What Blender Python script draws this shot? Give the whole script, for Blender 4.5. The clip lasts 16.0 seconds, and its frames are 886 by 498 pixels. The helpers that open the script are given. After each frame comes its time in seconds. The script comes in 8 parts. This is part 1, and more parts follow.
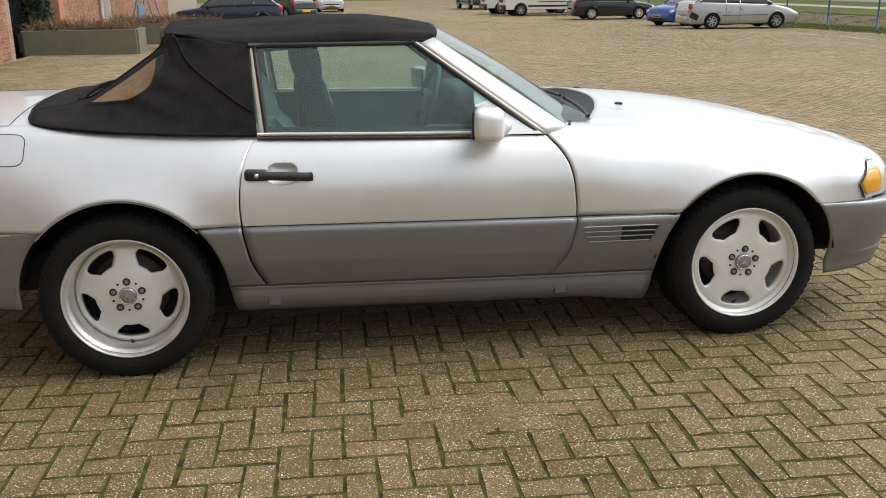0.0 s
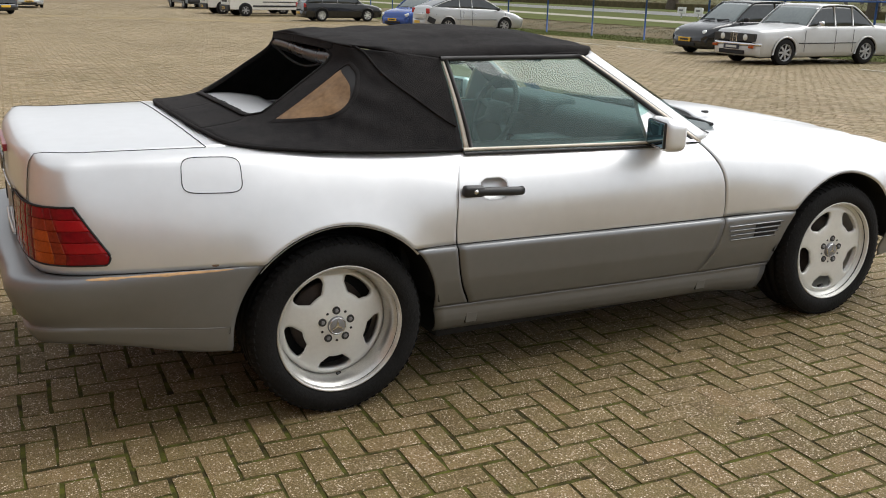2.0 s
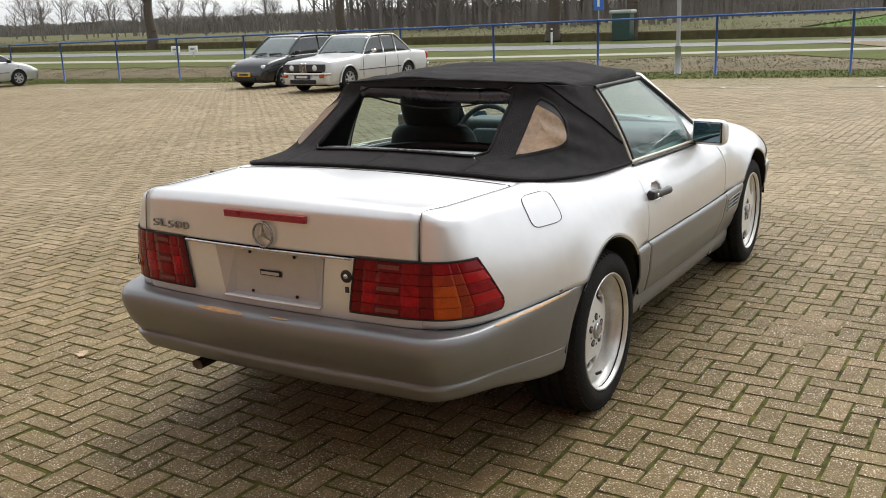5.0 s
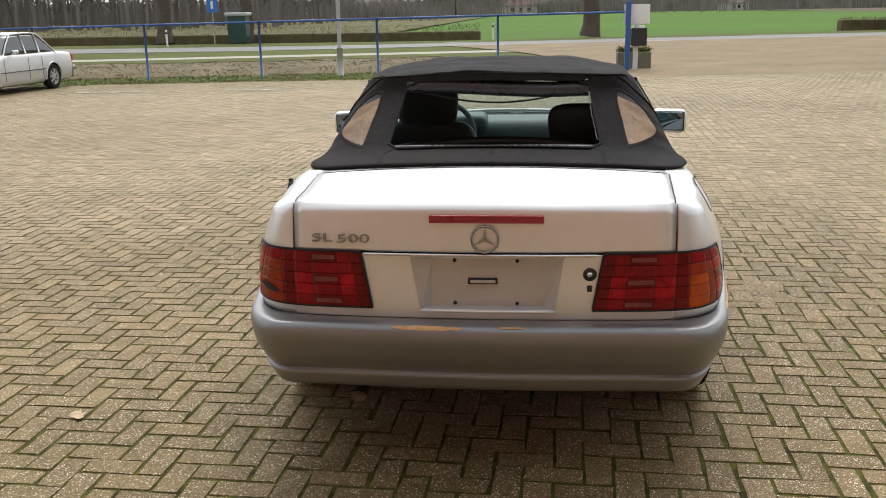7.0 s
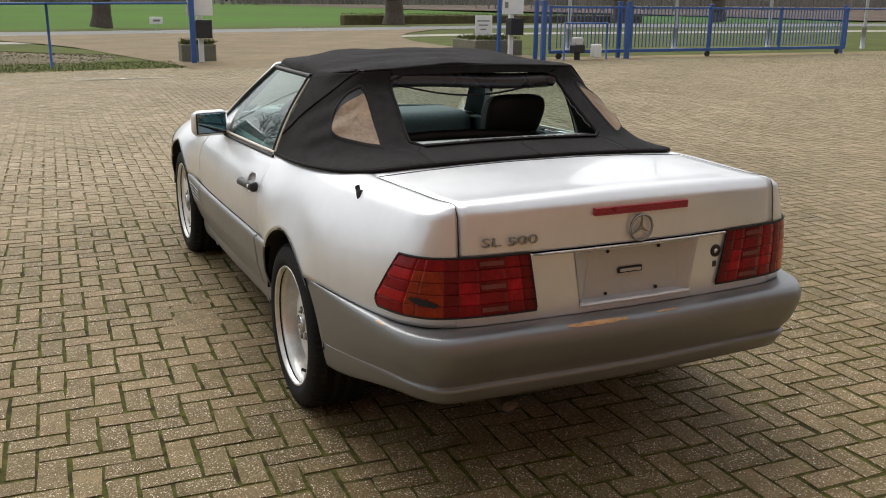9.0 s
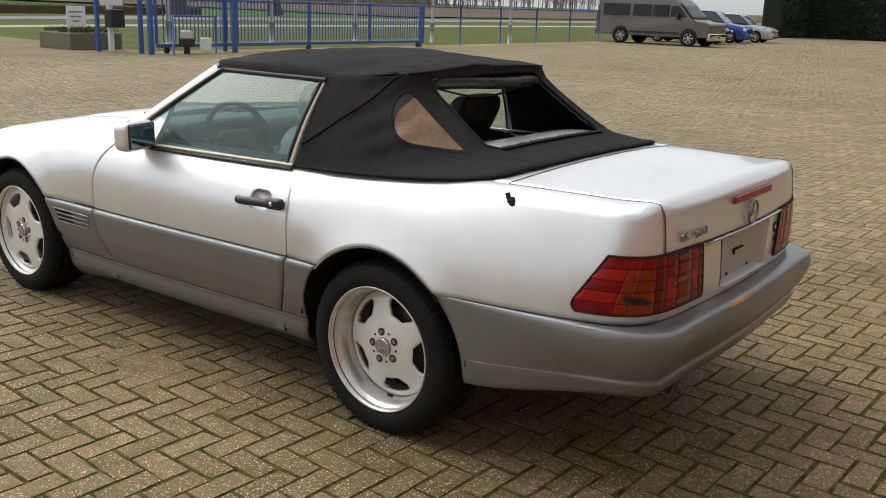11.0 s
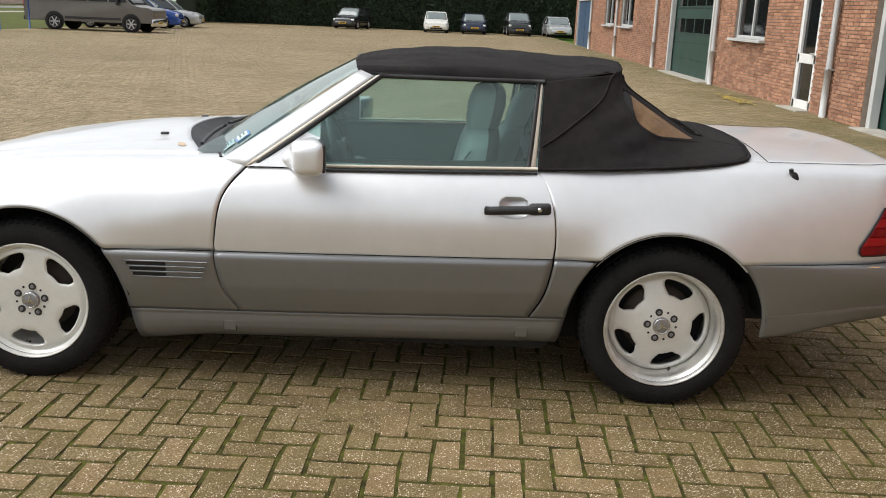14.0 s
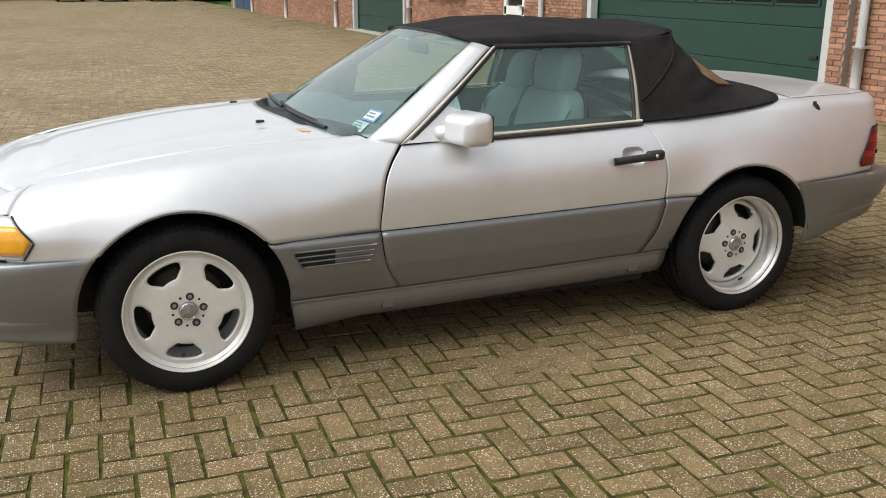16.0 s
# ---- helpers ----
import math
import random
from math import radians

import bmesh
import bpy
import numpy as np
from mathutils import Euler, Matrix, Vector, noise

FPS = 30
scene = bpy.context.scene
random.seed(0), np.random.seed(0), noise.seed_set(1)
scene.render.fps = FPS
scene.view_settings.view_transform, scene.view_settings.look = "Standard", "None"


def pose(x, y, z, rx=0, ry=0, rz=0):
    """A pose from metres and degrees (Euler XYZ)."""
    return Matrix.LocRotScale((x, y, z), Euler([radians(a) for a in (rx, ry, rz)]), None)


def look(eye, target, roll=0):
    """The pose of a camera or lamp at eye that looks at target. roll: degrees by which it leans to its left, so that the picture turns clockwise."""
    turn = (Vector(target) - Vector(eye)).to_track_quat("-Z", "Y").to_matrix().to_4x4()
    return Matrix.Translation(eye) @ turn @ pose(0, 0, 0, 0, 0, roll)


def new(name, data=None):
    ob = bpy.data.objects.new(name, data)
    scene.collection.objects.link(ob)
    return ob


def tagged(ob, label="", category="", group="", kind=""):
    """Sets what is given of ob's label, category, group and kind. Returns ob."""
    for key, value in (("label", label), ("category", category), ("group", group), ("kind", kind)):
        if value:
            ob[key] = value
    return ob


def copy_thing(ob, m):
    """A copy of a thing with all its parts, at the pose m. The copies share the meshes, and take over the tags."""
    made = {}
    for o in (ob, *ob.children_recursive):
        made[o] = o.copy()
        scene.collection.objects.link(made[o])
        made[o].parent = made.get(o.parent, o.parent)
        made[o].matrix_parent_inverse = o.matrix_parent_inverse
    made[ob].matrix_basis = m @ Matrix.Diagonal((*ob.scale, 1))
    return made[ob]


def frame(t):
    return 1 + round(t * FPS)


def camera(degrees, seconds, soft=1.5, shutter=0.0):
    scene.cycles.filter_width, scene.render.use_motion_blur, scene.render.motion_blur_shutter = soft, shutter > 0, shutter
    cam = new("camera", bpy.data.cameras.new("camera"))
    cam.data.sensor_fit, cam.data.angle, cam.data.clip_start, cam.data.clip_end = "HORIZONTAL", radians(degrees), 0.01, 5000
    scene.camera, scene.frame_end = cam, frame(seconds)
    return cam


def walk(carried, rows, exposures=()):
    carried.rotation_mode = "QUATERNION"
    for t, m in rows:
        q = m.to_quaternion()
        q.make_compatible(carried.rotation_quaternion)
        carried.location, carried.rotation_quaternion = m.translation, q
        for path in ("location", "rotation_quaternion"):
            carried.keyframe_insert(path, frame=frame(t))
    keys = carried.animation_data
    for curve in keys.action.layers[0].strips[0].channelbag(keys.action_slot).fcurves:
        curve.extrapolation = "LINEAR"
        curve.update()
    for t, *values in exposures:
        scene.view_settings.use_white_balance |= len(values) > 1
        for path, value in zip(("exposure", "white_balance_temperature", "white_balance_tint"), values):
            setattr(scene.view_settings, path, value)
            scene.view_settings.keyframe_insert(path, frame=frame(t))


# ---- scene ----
import functools

cam = camera(51.5, 16.0, 1.0)
PATH = [
    (0, (-0.544, -4.335, 1.473), (-0.262, -2.435, 0.915), -0.7),
    (0.5, (-1.016, -4.222, 1.484), (-0.576, -2.354, 0.921), -0.1),
    (1, (-1.449, -4.036, 1.48), (-0.852, -2.213, 0.914), 1.4),
    (1.5, (-1.882, -3.882, 1.483), (-1.117, -2.121, 0.923), 2.1),
    (2, (-2.352, -3.772, 1.518), (-1.47, -2.065, 0.963), 1.1),
    (2.5, (-2.781, -3.583, 1.531), (-1.798, -1.929, 0.988), 0.5),
    (3, (-3.197, -3.395, 1.537), (-2.072, -1.823, 1.023), 0.4),
    (3.5, (-3.607, -3.159, 1.548), (-2.334, -1.71, 1.021), -0.1),
    (4, (-3.962, -2.827, 1.554), (-2.543, -1.516, 1.038), 0.0),
    (4.5, (-4.302, -2.495, 1.556), (-2.733, -1.356, 1.063), -0.6),
    (5, (-4.571, -2.116, 1.565), (-2.91, -1.115, 1.076), -2.1),
    (5.2, (-4.648, -1.926, 1.563), (-2.959, -0.968, 1.083), -2.2),
    (7.3, (-5.066, 0.097, 1.569), (-3.132, 0.154, 1.063), -1.0),
    (7.5, (-5.041, 0.284, 1.575), (-3.106, 0.244, 1.07), -1.0),
    (8, (-4.911, 0.791, 1.571), (-2.997, 0.512, 1.062), 0.2),
    (8.5, (-4.767, 1.278, 1.562), (-2.909, 0.738, 1.058), 1.1),
    (8.7, (-4.708, 1.474, 1.566), (-2.887, 0.823, 1.054), 0.9),
    (10.8, (-3.509, 3.108, 1.556), (-2.271, 1.626, 1.031), 1.5),
    (11, (-3.35, 3.228, 1.555), (-2.178, 1.693, 1.037), 2.0),
    (11.5, (-2.91, 3.524, 1.534), (-1.916, 1.871, 1.009), 2.5),
    (12, (-2.425, 3.744, 1.515), (-1.61, 2.0, 0.973), 2.5),
    (12.5, (-1.935, 3.977, 1.525), (-1.316, 2.15, 0.997), 2.4),
    (13, (-1.436, 4.169, 1.526), (-1.018, 2.287, 0.996), 1.6),
    (13.5, (-0.907, 4.241, 1.523), (-0.675, 2.323, 1.008), 1.9),
    (14, (-0.394, 4.311, 1.503), (-0.383, 2.376, 1.001), 2.4),
    (14.5, (0.102, 4.33, 1.485), (-0.113, 2.41, 0.968), 2.5),
    (15, (0.6, 4.315, 1.477), (0.179, 2.43, 0.96), 2.8),
    (15.5, (1.108, 4.3, 1.498), (0.52, 2.465, 0.962), 1.4),
    (16, (1.578, 4.188, 1.514), (0.863, 2.407, 0.95), 0.3),
]
walk(cam, [(t, look(eye, target, roll)) for t, eye, target, roll in PATH],
     [(t, stops, 6450, 9.6) for t, stops in ((0, 0.02), (3, -0.06), (4, -0.08), (5, 0.19), (7.5, 0.28), (8.1, 0.17), (8.5, -0.10), (11, -0.12), (11.5, -0.32), (12, 0.02), (13, 0.0), (14.5, 0.05), (16, -0.03))])

# ---- light: a bright overcast sky ----
world = bpy.data.worlds.new("overcast_sky")
scene.world = world
world.use_nodes = True
wn, wl = world.node_tree.nodes, world.node_tree.links
wn.clear()
SUN_EL, SUN_AZ = radians(52), radians(88)
sky = wn.new("ShaderNodeTexSky")
sky.sky_type = "NISHITA"
sky.sun_disc = False
sky.sun_elevation, sky.sun_rotation = SUN_EL, SUN_AZ
sky.dust_density, sky.air_density, sky.ozone_density = 2.0, 1.0, 1.0
hs = wn.new("ShaderNodeHueSaturation")
hs.inputs["Saturation"].default_value = 0.12
bg = wn.new("ShaderNodeBackground")
bg.inputs["Strength"].default_value = 0.10
wo = wn.new("ShaderNodeOutputWorld")
wl.new(sky.outputs[0], hs.inputs["Color"])
# the cloud sheet: an even pale veil added to the clear sky's own light
veil = wn.new("ShaderNodeVectorMath")
veil.operation = "ADD"
veil.inputs[1].default_value = (4.3, 4.43, 4.57)
wl.new(hs.outputs[0], veil.inputs[0])
wl.new(veil.outputs[0], bg.inputs["Color"])
wl.new(bg.outputs[0], wo.inputs["Surface"])
sun = new("sun", bpy.data.lights.new("sun", "SUN"))
sun.data.energy, sun.data.angle, sun.data.color = 2.75, radians(54), (1.0, 0.97, 0.93)
sun.matrix_world = look((0, 0, 20), (-20 * math.sin(SUN_AZ) * math.cos(SUN_EL), -20 * math.cos(SUN_AZ) * math.cos(SUN_EL), 20 - 20 * math.sin(SUN_EL)))

# ---- materials ----


def mat(name, base, rough=0.5, metal=0.0, var=0.12, scale=3.0, bump=0.0, bscale=80.0, coat=0.0, spec=0.5, tint=None, rvar=0.08):
    """A surface with two scales of mottling in its colour, some in its gloss, and a fine relief."""
    m = bpy.data.materials.new(name)
    m.use_nodes = True
    n, l = m.node_tree.nodes, m.node_tree.links
    b = n["Principled BSDF"]
    tc = n.new("ShaderNodeTexCoord")
    n1, n2 = n.new("ShaderNodeTexNoise"), n.new("ShaderNodeTexNoise")
    n1.inputs["Scale"].default_value, n1.inputs["Detail"].default_value = scale, 6
    n2.inputs["Scale"].default_value, n2.inputs["Detail"].default_value = scale * 9, 4
    for k in (n1, n2):
        l.new(tc.outputs["Object"], k.inputs["Vector"])
    mix = n.new("ShaderNodeMath")
    mix.operation = "MULTIPLY_ADD"
    mix.inputs[1].default_value = 0.6
    half = n.new("ShaderNodeMath")
    half.operation = "MULTIPLY"
    half.inputs[1].default_value = 0.4
    l.new(n1.outputs["Fac"], mix.inputs[0])
    l.new(n2.outputs["Fac"], half.inputs[0])
    l.new(half.outputs[0], mix.inputs[2])
    ramp = n.new("ShaderNodeValToRGB")
    ramp.color_ramp.elements[0].position, ramp.color_ramp.elements[1].position = 0.3, 0.7
    lo = tint or [c * (1 - var) for c in base]
    hi = [min(1.0, c * (1 + var)) for c in base]
    ramp.color_ramp.elements[0].color, ramp.color_ramp.elements[1].color = (*lo, 1), (*hi, 1)
    l.new(mix.outputs[0], ramp.inputs[0])
    l.new(ramp.outputs[0], b.inputs["Base Color"])
    rr = n.new("ShaderNodeMapRange")
    rr.inputs["To Min"].default_value, rr.inputs["To Max"].default_value = max(0.02, rough - rvar), min(1, rough + rvar)
    l.new(n1.outputs["Fac"], rr.inputs["Value"])
    l.new(rr.outputs[0], b.inputs["Roughness"])
    b.inputs["Metallic"].default_value = metal
    b.inputs["Specular IOR Level"].default_value = spec
    b.inputs["Coat Weight"].default_value = coat
    b.inputs["Coat Roughness"].default_value = 0.12
    if bump:
        n3, bp = n.new("ShaderNodeTexNoise"), n.new("ShaderNodeBump")
        n3.inputs["Scale"].default_value, n3.inputs["Detail"].default_value = bscale, 5
        bp.inputs["Strength"].default_value, bp.inputs["Distance"].default_value = bump, 0.01
        l.new(tc.outputs["Object"], n3.inputs["Vector"])
        l.new(n3.outputs["Fac"], bp.inputs["Height"])
        l.new(bp.outputs[0], b.inputs["Normal"])
    return m


def glass(name, tint, alpha=0.5, rough=0.02, dust_sheen=0.0):
    """A thin pane: part clear and tinted, with a teal film for dust and painted sky sheen, part mirror by its angle."""
    m = bpy.data.materials.new(name)
    m.use_nodes = True
    n, l = m.node_tree.nodes, m.node_tree.links
    n.clear()
    tr, gl, mx, fr, out = (n.new("ShaderNode" + k) for k in ("BsdfTransparent", "BsdfGlossy", "MixShader", "LayerWeight", "OutputMaterial"))
    pw, sc_ = n.new("ShaderNodeMath"), n.new("ShaderNodeMapRange")
    pw.operation, pw.inputs[1].default_value = "POWER", 4.0
    du, film = n.new("ShaderNodeBsdfDiffuse"), n.new("ShaderNodeMixShader")
    du.inputs["Color"].default_value = (0.40, 0.60, 0.57, 1)
    film.inputs[0].default_value = dust_sheen
    tr.inputs["Color"].default_value = (*tint, 1)
    gl.inputs["Roughness"].default_value = rough
    fr.inputs["Blend"].default_value = 0.5
    l.new(fr.outputs["Facing"], pw.inputs[0])
    l.new(pw.outputs[0], sc_.inputs["Value"])
    sc_.inputs["To Min"].default_value, sc_.inputs["To Max"].default_value = alpha, 0.9
    l.new(sc_.outputs[0], mx.inputs[0])
    l.new(tr.outputs[0], film.inputs[1])
    l.new(du.outputs[0], film.inputs[2])
    l.new(film.outputs[0], mx.inputs[1])
    l.new(gl.outputs[0], mx.inputs[2])
    l.new(mx.outputs[0], out.inputs["Surface"])
    return m


SILVER = mat("faded_silver_paint", (0.75, 0.758, 0.77), 0.38, 0.60, 0.05, 1.8, 0.02, 900, 0.55, rvar=0.14)
SILVER.node_tree.nodes["Principled BSDF"].inputs["Coat Roughness"].default_value = 0.05
CLAD = mat("grey_silver_cladding_paint", (0.235, 0.240, 0.245), 0.38, 0.60, 0.05, 2.5, 0.03, 700, 0.2)
SCRATCH = mat("chipped_orange_primer", (0.58, 0.35, 0.17), 0.6, 0, 0.3, 30)
SHELL = mat("dark_seam_sealer", (0.012, 0.012, 0.013), 0.8)
CANVAS = mat("black_canvas", (0.019, 0.0172, 0.0168), 0.9, 0, 0.5, 2.6, 0.4, 300, spec=0.15, tint=(0.0085, 0.0082, 0.009))
SEATBACK = mat("dark_grey_seat_back", (0.034, 0.038, 0.040), 0.6, 0, 0.25, 8)
CANVAS_IN = mat("black_lining", (0.010, 0.010, 0.011), 0.9, 0, 0.3, 5)
BROWNED = mat("browned_plastic_window", (0.215, 0.132, 0.066), 0.5, 0, 0.3, 7, 0.15, 25, spec=0.25, tint=(0.105, 0.062, 0.034))
RUBBER = mat("black_rubber", (0.016, 0.016, 0.017), 0.6, 0, 0.2, 10)
TYRE = mat("worn_tyre_rubber", (0.013, 0.0128, 0.0128), 0.8, 0, 0.45, 9, 0.35, 90, spec=0.18)
PLASTIC = mat("black_trim_plastic", (0.02, 0.02, 0.021), 0.5, 0, 0.2, 12, 0.1, 300)
CHROME = mat("chrome", (0.72, 0.73, 0.74), 0.14, 1.0, 0.05, 10)
DULLED = mat("dulled_chrome", (0.30, 0.30, 0.31), 0.25, 0.9, 0.1, 30)
CREAM = mat("yellowed_trim_strip", (0.62, 0.57, 0.48), 0.45, 0.1, 0.15, 14)
RIM = mat("white_silver_wheel_paint", (0.78, 0.78, 0.74), 0.42, 0.25, 0.06, 9, coat=0.2)
POLISHED = mat("dull_polished_lip", (0.68, 0.67, 0.64), 0.35, 0.7, 0.2, 18)
# HOTLENS and BRIGHTLENS paint sky glow in the unlit lens as brighter red
HOTLENS = mat("painted_glow_red_lens", (0.31, 0.006, 0.012), 0.16, 0, 0.6, 22, spec=0.2, coat=0.04)
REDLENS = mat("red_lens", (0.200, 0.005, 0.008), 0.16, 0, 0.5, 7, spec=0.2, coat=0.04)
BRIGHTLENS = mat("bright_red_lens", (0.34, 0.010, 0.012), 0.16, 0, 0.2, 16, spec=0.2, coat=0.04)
DARKLENS = mat("deep_red_lens", (0.130, 0.004, 0.006), 0.18, 0, 0.45, 8, spec=0.2, coat=0.04)
SMOKED = mat("smoked_lens", (0.17, 0.045, 0.042), 0.2, 0, 0.3, 16, spec=0.3, coat=0.15)
ORANGE = mat("orange_red_lens", (0.26, 0.030, 0.010), 0.16, 0, 0.4, 10, spec=0.2, coat=0.04)
AMBER = mat("amber_lens", (0.40, 0.068, 0.009), 0.16, 0, 0.35, 14, spec=0.2, coat=0.06)
CORNER = mat("yellow_amber_lens", (0.78, 0.36, 0.02), 0.12, 0, 0.2, 14, spec=0.6, coat=0.4)
CLEARLENS = mat("clear_lamp_lens", (0.62, 0.64, 0.66), 0.12, 0.3, 0.2, 14, coat=0.5)
LEATHER = mat("grey_green_leather", (0.29, 0.345, 0.34), 0.5, 0, 0.12, 6, 0.15, 200)
DASH = mat("dark_blue_grey_dash", (0.085, 0.112, 0.118), 0.6, 0, 0.2, 6, 0.1, 300)
INTERIOR = mat("dark_carpet", (0.02, 0.022, 0.024), 0.95, 0, 0.2, 20)
MIRROR = mat("mirror_glass", (0.20, 0.29, 0.35), 0.03, 1.0, 0.01, 3, rvar=0.01)
# the film's weight also paints in pale sky light mirrored by the panes
GLASS = glass("green_tinted_glass", (0.70, 0.86, 0.83), 0.045, 0.02, 0.10)
SCREEN = glass("windscreen_glass", (0.74, 0.87, 0.84), 0.10, 0.02, 0.20)

# ---- mesh helpers ----


def finish(name, verts, faces, material, parent=None, label="", smooth=True, out=None, thick=0.0):
    """A mesh object from vertices and faces; out: a point that the faces look away from; thick: depth added inwards."""
    me = bpy.data.meshes.new(name)
    me.from_pydata([tuple(v) for v in verts], [], faces)
    me.update()
    if out is not None and len(me.polygons):
        o = Vector(out)
        if sum((p.center - o).normalized().dot(p.normal) * p.area for p in me.polygons) < 0:
            me.flip_normals()
    me.polygons.foreach_set("use_smooth", [bool(smooth)] * len(me.polygons))
    me.materials.append(material)
    ob = new(name, me)
    if parent:
        ob.parent = parent
    if label:
        tagged(ob, label)
    if thick:
        mod = ob.modifiers.new("thickness", "SOLIDIFY")
        mod.thickness, mod.offset = thick, -1
    return ob


def grid(fn, nu, nv, u0=0.0, u1=1.0, v0=0.0, v1=1.0, close=False):
    """Vertices and quads of fn(u, v)."""
    vs = [fn(u0 + (u1 - u0) * i / nu, v0 + (v1 - v0) * j / nv) for i in range(nu + (0 if close else 1)) for j in range(nv + 1)]
    n = nu if close else nu + 1
    fs = []
    for i in range(nu):
        a, b = i * (nv + 1), ((i + 1) % n) * (nv + 1)
        fs += [(a + j, b + j, b + j + 1, a + j + 1) for j in range(nv)]
    return vs, fs


def lathe(profile, n=48):
    """A ring round the y axis from (radius, y) pairs."""
    vs, fs, k = [], [], len(profile)
    for i in range(n):
        a = 2 * math.pi * i / n
        vs += [(r * math.cos(a), y, r * math.sin(a)) for r, y in profile]
    for i in range(n):
        a, b = i * k, ((i + 1) % n) * k
        fs += [(a + j, a + j + 1, b + j + 1, b + j) for j in range(k - 1)]
    return vs, fs


def moved(vf, m):
    return [m @ Vector(v) for v in vf[0]], vf[1]


def joined(*many):
    vs, fs = [], []
    for v, f in many:
        k = len(vs)
        vs += list(v)
        fs += [tuple(i + k for i in q) for q in f]
    return vs, fs


def rbox(sx, sy, sz, r=0.01, m=None, seg=2):
    """A box with rounded edges, centred, moved by m."""
    bm = bmesh.new()
    bmesh.ops.create_cube(bm, size=1.0)
    bmesh.ops.scale(bm, vec=(sx, sy, sz), verts=bm.verts)
    if r > 0:
        bmesh.ops.bevel(bm, geom=list(bm.edges), offset=min(r, 0.49 * min(sx, sy, sz)), segments=seg, profile=0.5, affect="EDGES")
    bm.verts.index_update()
    vs = [(m @ v.co if m else v.co.copy()) for v in bm.verts]
    fs = [tuple(v.index for v in f.verts) for f in bm.faces]
    bm.free()
    return vs, fs


def at(x, y, z):
    return Matrix.Translation((x, y, z))


def tube(points, r, n=8, close=False, flat=1.0):
    """A round bar along points."""
    pts = [Vector(p) for p in points]
    vs, fs, k = [], [], len(pts)
    up = Vector((0, 0, 1))
    for i, p in enumerate(pts):
        a = pts[i - 1] if (i or close) else p
        b = pts[(i + 1) % k] if (i < k - 1 or close) else p
        d = (b - a).normalized()
        s = d.cross(up)
        s = s.normalized() if s.length > 1e-4 else Vector((1, 0, 0))
        t = s.cross(d).normalized()
        for j in range(n):
            w = 2 * math.pi * j / n
            vs.append(p + s * (r * math.cos(w)) + t * (r * flat * math.sin(w)))
    for i in range(k if close else k - 1):
        a, b = i * n, ((i + 1) % k) * n
        fs += [(a + j, b + j, b + (j + 1) % n, a + (j + 1) % n) for j in range(n)]
    if not close:
        fs += [tuple(range(n))[::-1], tuple((k - 1) * n + j for j in range(n))]
    return vs, fs


def plate(poly, depth, m=None):
    """A prism from a flat outline in x, z, with the given depth along y."""
    k = len(poly)
    vs = [Vector((x, 0, z)) for x, z in poly] + [Vector((x, depth, z)) for x, z in poly]
    fs = [tuple(range(k)), tuple(range(2 * k - 1, k - 1, -1))] + [(i, k + i, k + (i + 1) % k, (i + 1) % k) for i in range(k)]
    return ([m @ v for v in vs] if m else vs), fs


def mesh(name, vf, material, parent=None, label="", smooth=False, out=None, thick=0.0):
    return finish(name, vf[0], vf[1], material, parent, label, smooth, out, thick)


def thing(name, label, category, m=None, group=""):
    ob = new(name)
    ob.empty_display_size = 0.1
    if m:
        ob.matrix_world = m
    return tagged(ob, label, category, group)


def smooth01(t):
    t = min(1.0, max(0.0, t))
    return t * t * (3 - 2 * t)


def lerp(a, b, t):
    return a + (b - a) * t


def spline(pts, n=24):
    """A smooth line of many points through a few."""
    p = np.array(pts, float)
    p = np.vstack([2 * p[0] - p[1], p, 2 * p[-1] - p[-2]])
    out = []
    for i in range(1, len(p) - 2):
        a, b, c, d = p[i - 1], p[i], p[i + 1], p[i + 2]
        for k in range(n):
            t = k / n
            out.append(0.5 * (2 * b + (c - a) * t + (2 * a - 5 * b + 4 * c - d) * t * t + (3 * b - a - 3 * c + d) * t ** 3))
    out.append(p[-2])
    return np.array(out)

# ---- the silver convertible: outline in plan, with shoulder height and shoulder depth ----
CENTRE = (0, 0, 0.55)
PLAN = spline([(-2.262, 0, 0.952, 0.006), (-2.254, 0.30, 0.951, 0.006), (-2.230, 0.60, 0.948, 0.020), (-2.158, 0.732, 0.941, 0.046), (-1.99, 0.797, 0.940, 0.085),
               (-1.57, 0.878, 0.938, 0.115), (-1.2, 0.889, 0.930, 0.12), (-0.75, 0.888, 0.917, 0.122), (0.0, 0.893, 0.900, 0.10), (0.45, 0.889, 0.888, 0.088),
               (0.9, 0.878, 0.868, 0.115), (1.26, 0.888, 0.842, 0.14), (1.6, 0.868, 0.800, 0.14), (1.84, 0.808, 0.762, 0.11), (2.00, 0.66, 0.738, 0.08),
               (2.08, 0.32, 0.730, 0.06), (2.10, 0, 0.728, 0.06)])
ARC = np.concatenate([[0], np.cumsum(np.hypot(np.diff(PLAN[:, 0]), np.diff(PLAN[:, 1])))])
NRM = np.gradient(PLAN[:, :2], axis=0)
NRM = np.stack([-NRM[:, 1], NRM[:, 0]], 1)
NRM /= np.linalg.norm(NRM, axis=1)[:, None]
S_END = ARC[-1]
XA, XB, HUB_Z, ARCH_R = 1.2575, -1.2575, 0.322, 0.388


def plan(s):
    return [float(np.interp(s, ARC, PLAN[:, k])) for k in range(4)] + [float(np.interp(s, ARC, NRM[:, k])) for k in (0, 1)]


def s_at(x):
    """The length along the outline at which the flank reaches x."""
    return float(np.interp(x, PLAN[:, 0], ARC))


